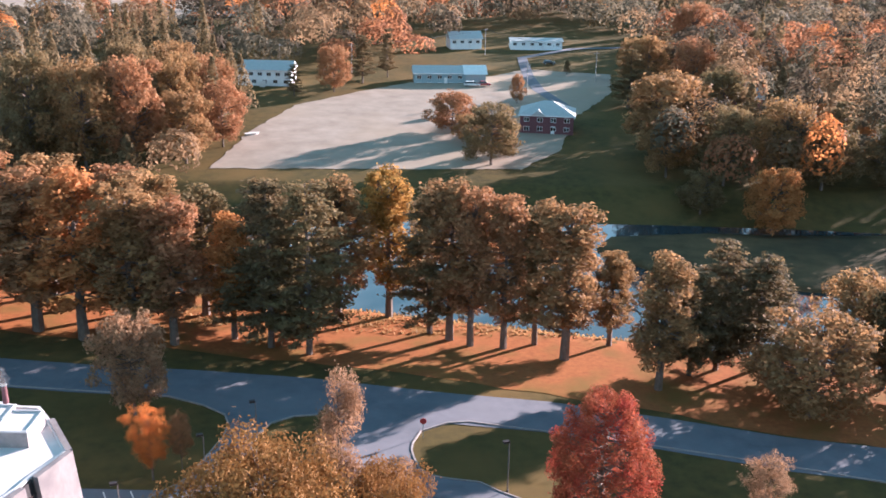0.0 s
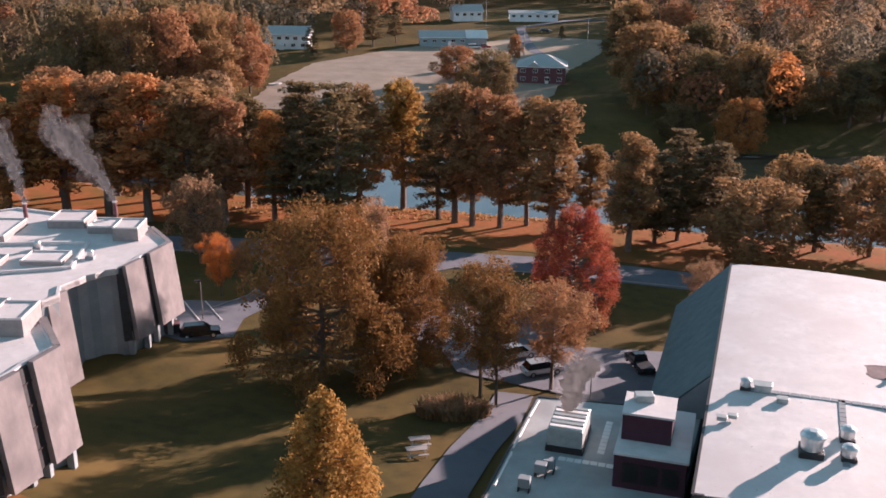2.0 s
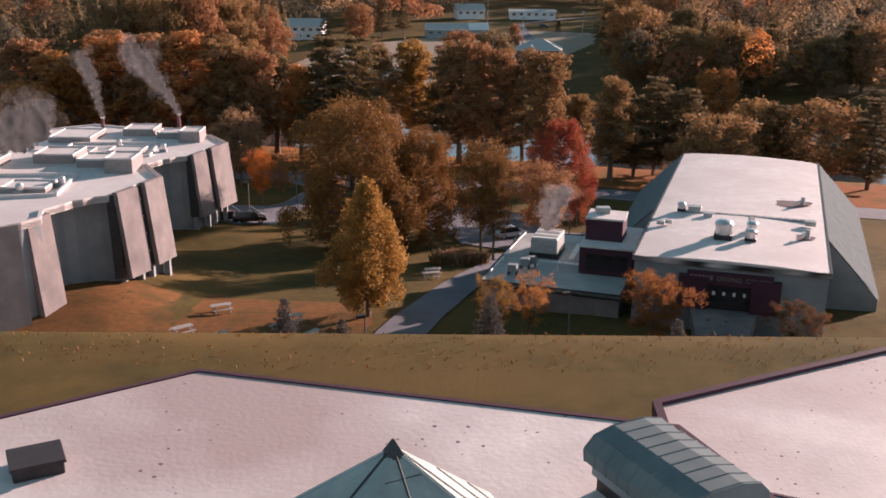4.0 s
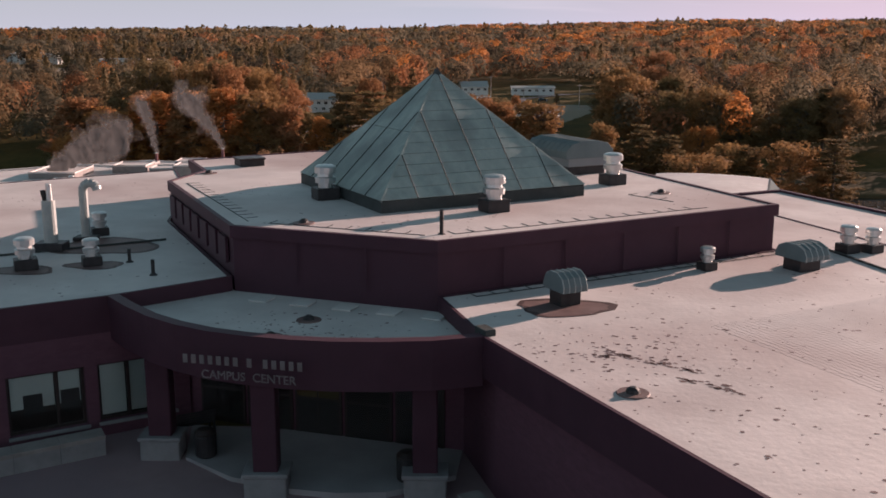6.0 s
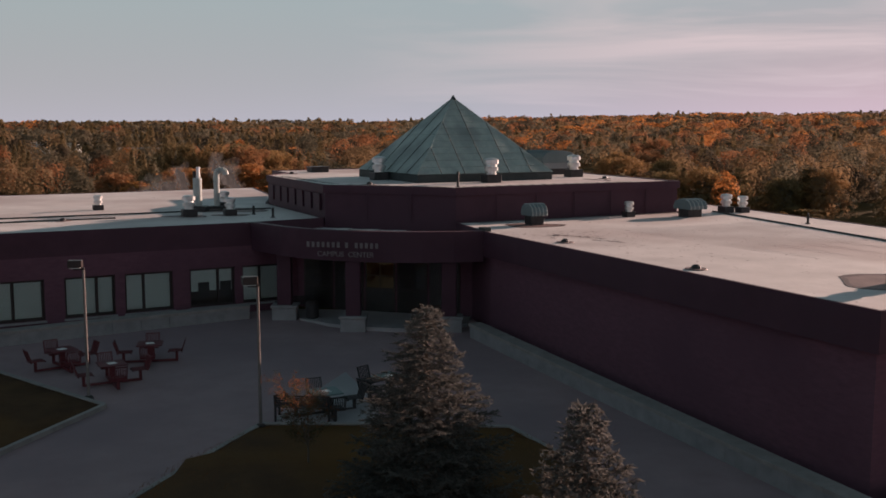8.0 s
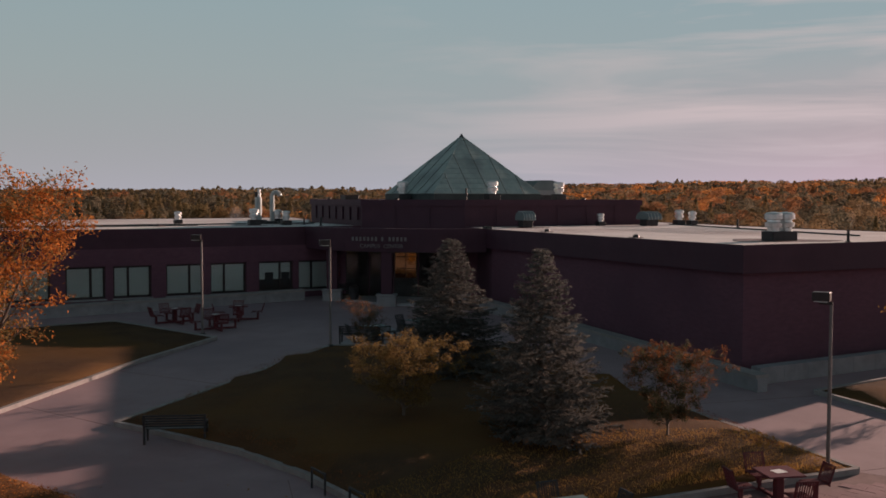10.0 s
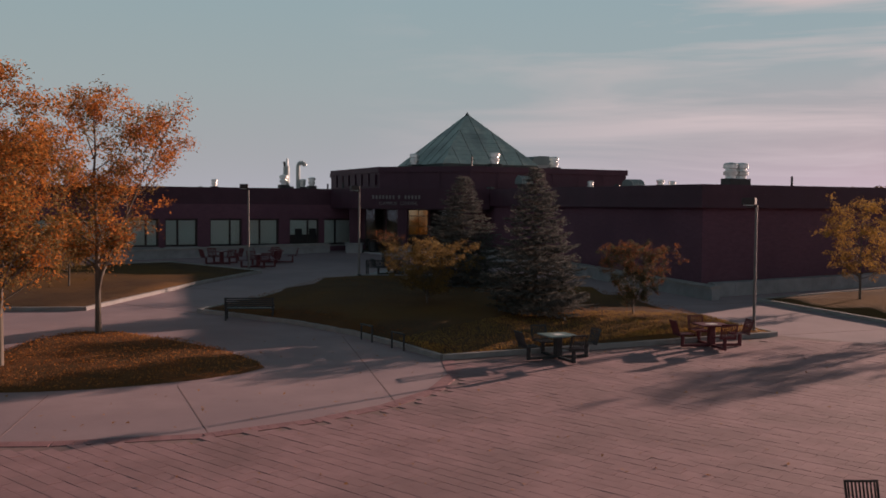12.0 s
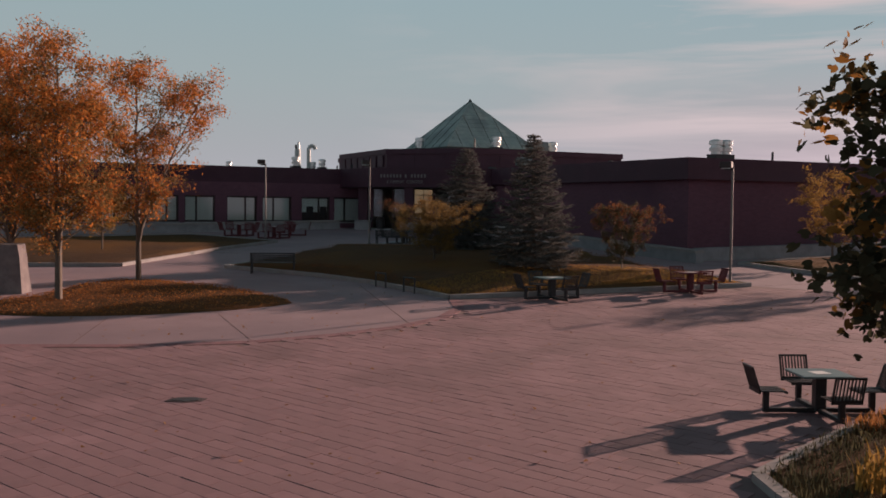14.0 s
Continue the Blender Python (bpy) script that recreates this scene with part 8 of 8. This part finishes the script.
blades("island_grass", -12, 32.3, 9, 5, 34000, 0.055, 0.008, "russet", 5, "leaf-strewn grass on the island", 0.0, ISLE, 0.12)
blades("slope_grass", 4, 122, 60, 15, 9000, 0.16, 0.03, "willow", 8, "rough brown grass tufts on the slope", 0.0)
blades("bank_reeds", 10, 278, 60, 7, 1600, 0.55, 0.22, "olive", 6, "dry reeds along the river bank", 0.0)
blades("bank_brush", 4.4, 185.5, 3.6, 2.2, 1500, 1.6, 0.12, "dry", 7, "pale dry brush under the trees", 0.0)

# fallen leaves on the paving
rng = np.random.default_rng(9)
n = 700
px_, py_ = rng.uniform(-16, 12, n), 12 + 25 * rng.uniform(0, 1, n)
ok = ~inside(BED_S, px_, py_)
c = np.stack([px_[ok], py_[ok], ground_z(px_[ok], py_[ok]) + 0.02], 1)
me = quads_mesh("fallen_leaves", c, np.stack([rng.normal(size=len(c)) * 0.3, rng.normal(size=len(c)) * 0.3, np.ones(len(c))], 1), 0.045, 0.6, rng, LEAVES["rust"])
tagged(new("fallen_leaves", me), "scattered brown fallen leaves on the paving", "leaves", kind="stuff")

n = 9500
px_, py_ = rng.uniform(-18, -5, n), rng.uniform(28, 38, n)
ok = inside(ISLE, px_, py_)
ix, iy = np.array([p[0] for p in ISLE]), np.array([p[1] for p in ISLE])
rr = np.maximum(np.abs(px_ - (ix.min() + ix.max()) / 2) / (np.ptp(ix) / 2), np.abs(py_ - (iy.min() + iy.max()) / 2) / (np.ptp(iy) / 2))
c = np.stack([px_, py_, ground_z(px_, py_) + 0.055 + 0.12 * np.clip(1 - rr * rr, 0, 1)], 1)[ok]
me = quads_mesh("island_leaves", c, np.stack([rng.normal(size=len(c)) * 0.4, rng.normal(size=len(c)) * 0.4, np.ones(len(c))], 1), 0.036, 0.7, rng, LEAVES["litter"])
tagged(new("island_leaves", me), "orange fallen leaves over the island turf", "leaves", kind="stuff")

# joints and cracks in the concrete walks
bm = bm_new()
for (xa, ya), (xb, yb) in (((-6.9, 29.2), (-5.0, 24.7)), ((-9.8, 28.1), (-9.2, 23.8)), ((-3.5, 37.0), (-1.2, 27.8)), ((-12.2, 50.0), (-7.4, 47.6)), ((-13.6, 44.5), (-9.8, 42.1)), ((11.4, 37.9), (16.6, 39.7)), ((7.9, 44.8), (13.6, 46.4))):
    d = Vector((xb - xa, yb - ya)).normalized()
    t = Vector((-d.y, d.x)) * 0.012
    prism(bm, [(xa - t.x, ya - t.y), (xb - t.x, yb - t.y), (xb + t.x, yb + t.y), (xa + t.x, ya + t.y)], lambda x, y: gz(x, y) - 0.02, lambda x, y: gz(x, y) + 0.004)
tagged(part("joint", bm, M["joint"]), "dark joints in the concrete walks", "joint", kind="structure")
EDGE = [(-20, 22.9), (-11, 23.7), (-8, 23.9), (-5.1, 24.6), (-3.0, 25.9), (-1.5, 27.3), (-0.4, 29.0), (0.1, 31.0), (-0.1, 32.9)]
bm = bm_new()
for (xa, ya), (xb, yb) in zip(EDGE[:-1], EDGE[1:]):
    a, b = Vector((xa, ya)), Vector((xb, yb))
    d = (b - a).normalized()
    t = Vector((-d.y, d.x))
    n = max(1, round((b - a).length / 0.21))
    for k in range(n):
        p, q = a.lerp(b, k / n) + d * 0.003, a.lerp(b, (k + 1) / n) - d * 0.003
        ring = [p - t * 0.34, q - t * 0.34, q + t * 0.03, p + t * 0.03]
        prism(bm, [(v.x, v.y) for v in ring], lambda x, y: gz(x, y) - 0.02, lambda x, y: gz(x, y) + 0.009)
tagged(part("edging", bm, M["edge_brick"]), "rose brick edging between concrete and paving", "edging", kind="structure")

# ---- paving stones of the court ----
court = tagged(new("court_paving"), "rose-brown paving stones laid in slanting courses", "paving", kind="structure")
PAVE = [(-30, 8), (20, 8), (24, 34), (11.3, 37.3), (0.1, 32.6), (0.25, 31.0), (-0.25, 28.9), (-1.35, 27.15), (-2.9, 25.75), (-5.05, 24.45), (-8, 23.75), (-11, 23.55), (-20, 22.75), (-30, 22)]
PW, PL, ROT = 0.30, 0.60, radians(-40)
ca, sa = math.cos(ROT), math.sin(ROT)
slope = math.atan(0.0375)
uu, vv = np.meshgrid(np.arange(-60, 60), np.arange(-110, 110))
U = (uu + 0.5 * (vv % 2)) * PL
V = vv * PW + 0.0
cx, cy = (U * ca - V * sa).ravel() - 4, (U * sa + V * ca).ravel() + 20
ok = inside(PAVE, cx, cy)
for q in BED_S, :
    ok &= ~inside(q, cx, cy)
for du, dv in ((-0.29, -0.14), (0.29, -0.14), (0.29, 0.14), (-0.29, 0.14)):
    ok &= inside(PAVE, cx + du * ca - dv * sa, cy + du * sa + dv * ca) & ~inside(BED_S, cx + du * ca - dv * sa, cy + du * sa + dv * ca)
cx, cy = cx[ok], cy[ok]
rng = np.random.default_rng(3)
near = (np.abs(cx + 1.5) < 4.2) & (cy > 13) & (cy < 20)
order = np.argsort(np.where(near, cy, 1e3))
cx, cy = cx[order], cy[order]
first = min(300, int(near.sum()))
bm = bm_new()
hx, hy_ = PL / 2 - 0.004, PW / 2 - 0.004
lo = [bm.verts.new((x, y, -0.03)) for x, y in ((-hx, -hy_), (hx, -hy_), (hx, hy_), (-hx, hy_))]
mi = [bm.verts.new((x, y, 0.0085)) for x, y in ((-hx, -hy_), (hx, -hy_), (hx, hy_), (-hx, hy_))]
hi = [bm.verts.new((x * 0.985, y * 0.97, 0.0105)) for x, y in ((-hx, -hy_), (hx, -hy_), (hx, hy_), (-hx, hy_))]
bm.faces.new(hi)
for a, b in ((lo, mi), (mi, hi)):
    for k in range(4):
        bm.faces.new((a[k], a[(k + 1) % 4], b[(k + 1) % 4], b[k]))
bm.verts.ensure_lookup_table()
pco = np.array([v.co[:] for v in bm.verts])
bm.verts.index_update()
pfa = np.array([[v.index for v in f.verts] for f in bm.faces])
stone_me = to_mesh(bm, "paving_stone", M["paver"])
tilt = rng.normal(size=(len(cx), 2)) * 0.004
dz = rng.uniform(-0.003, 0.003, len(cx))
for k in range(first):
    m = Matrix.Translation((cx[k], cy[k], gz(cx[k], cy[k]) + dz[k])) @ Matrix.Rotation(slope + tilt[k, 0], 4, "X") @ Matrix.Rotation(tilt[k, 1], 4, "Y") @ Matrix.Rotation(ROT, 4, "Z")
    piece("paving_stone", stone_me, court, m)
r = slice(first, None)
n = len(cx) - first
x = pco[None, :, 0] * ca - pco[None, :, 1] * sa
y = pco[None, :, 0] * sa + pco[None, :, 1] * ca
z = pco[None, :, 2] + y * 0.0375 + tilt[r, 0][:, None] * y + tilt[r, 1][:, None] * x + dz[r][:, None]
co = np.stack([x + cx[r][:, None], y + cy[r][:, None], z + ground_z(cx[r], cy[r])[:, None]], -1).reshape(-1, 3)
fa = (pfa[None] + (np.arange(n) * len(pco))[:, None, None]).reshape(-1, 4)
rest = new("paving_stones", raw_mesh("paving_stones", co, fa, M["paver"]))
rest.parent = court
rest["kind"] = "stuff"
rest.data.shade_flat()
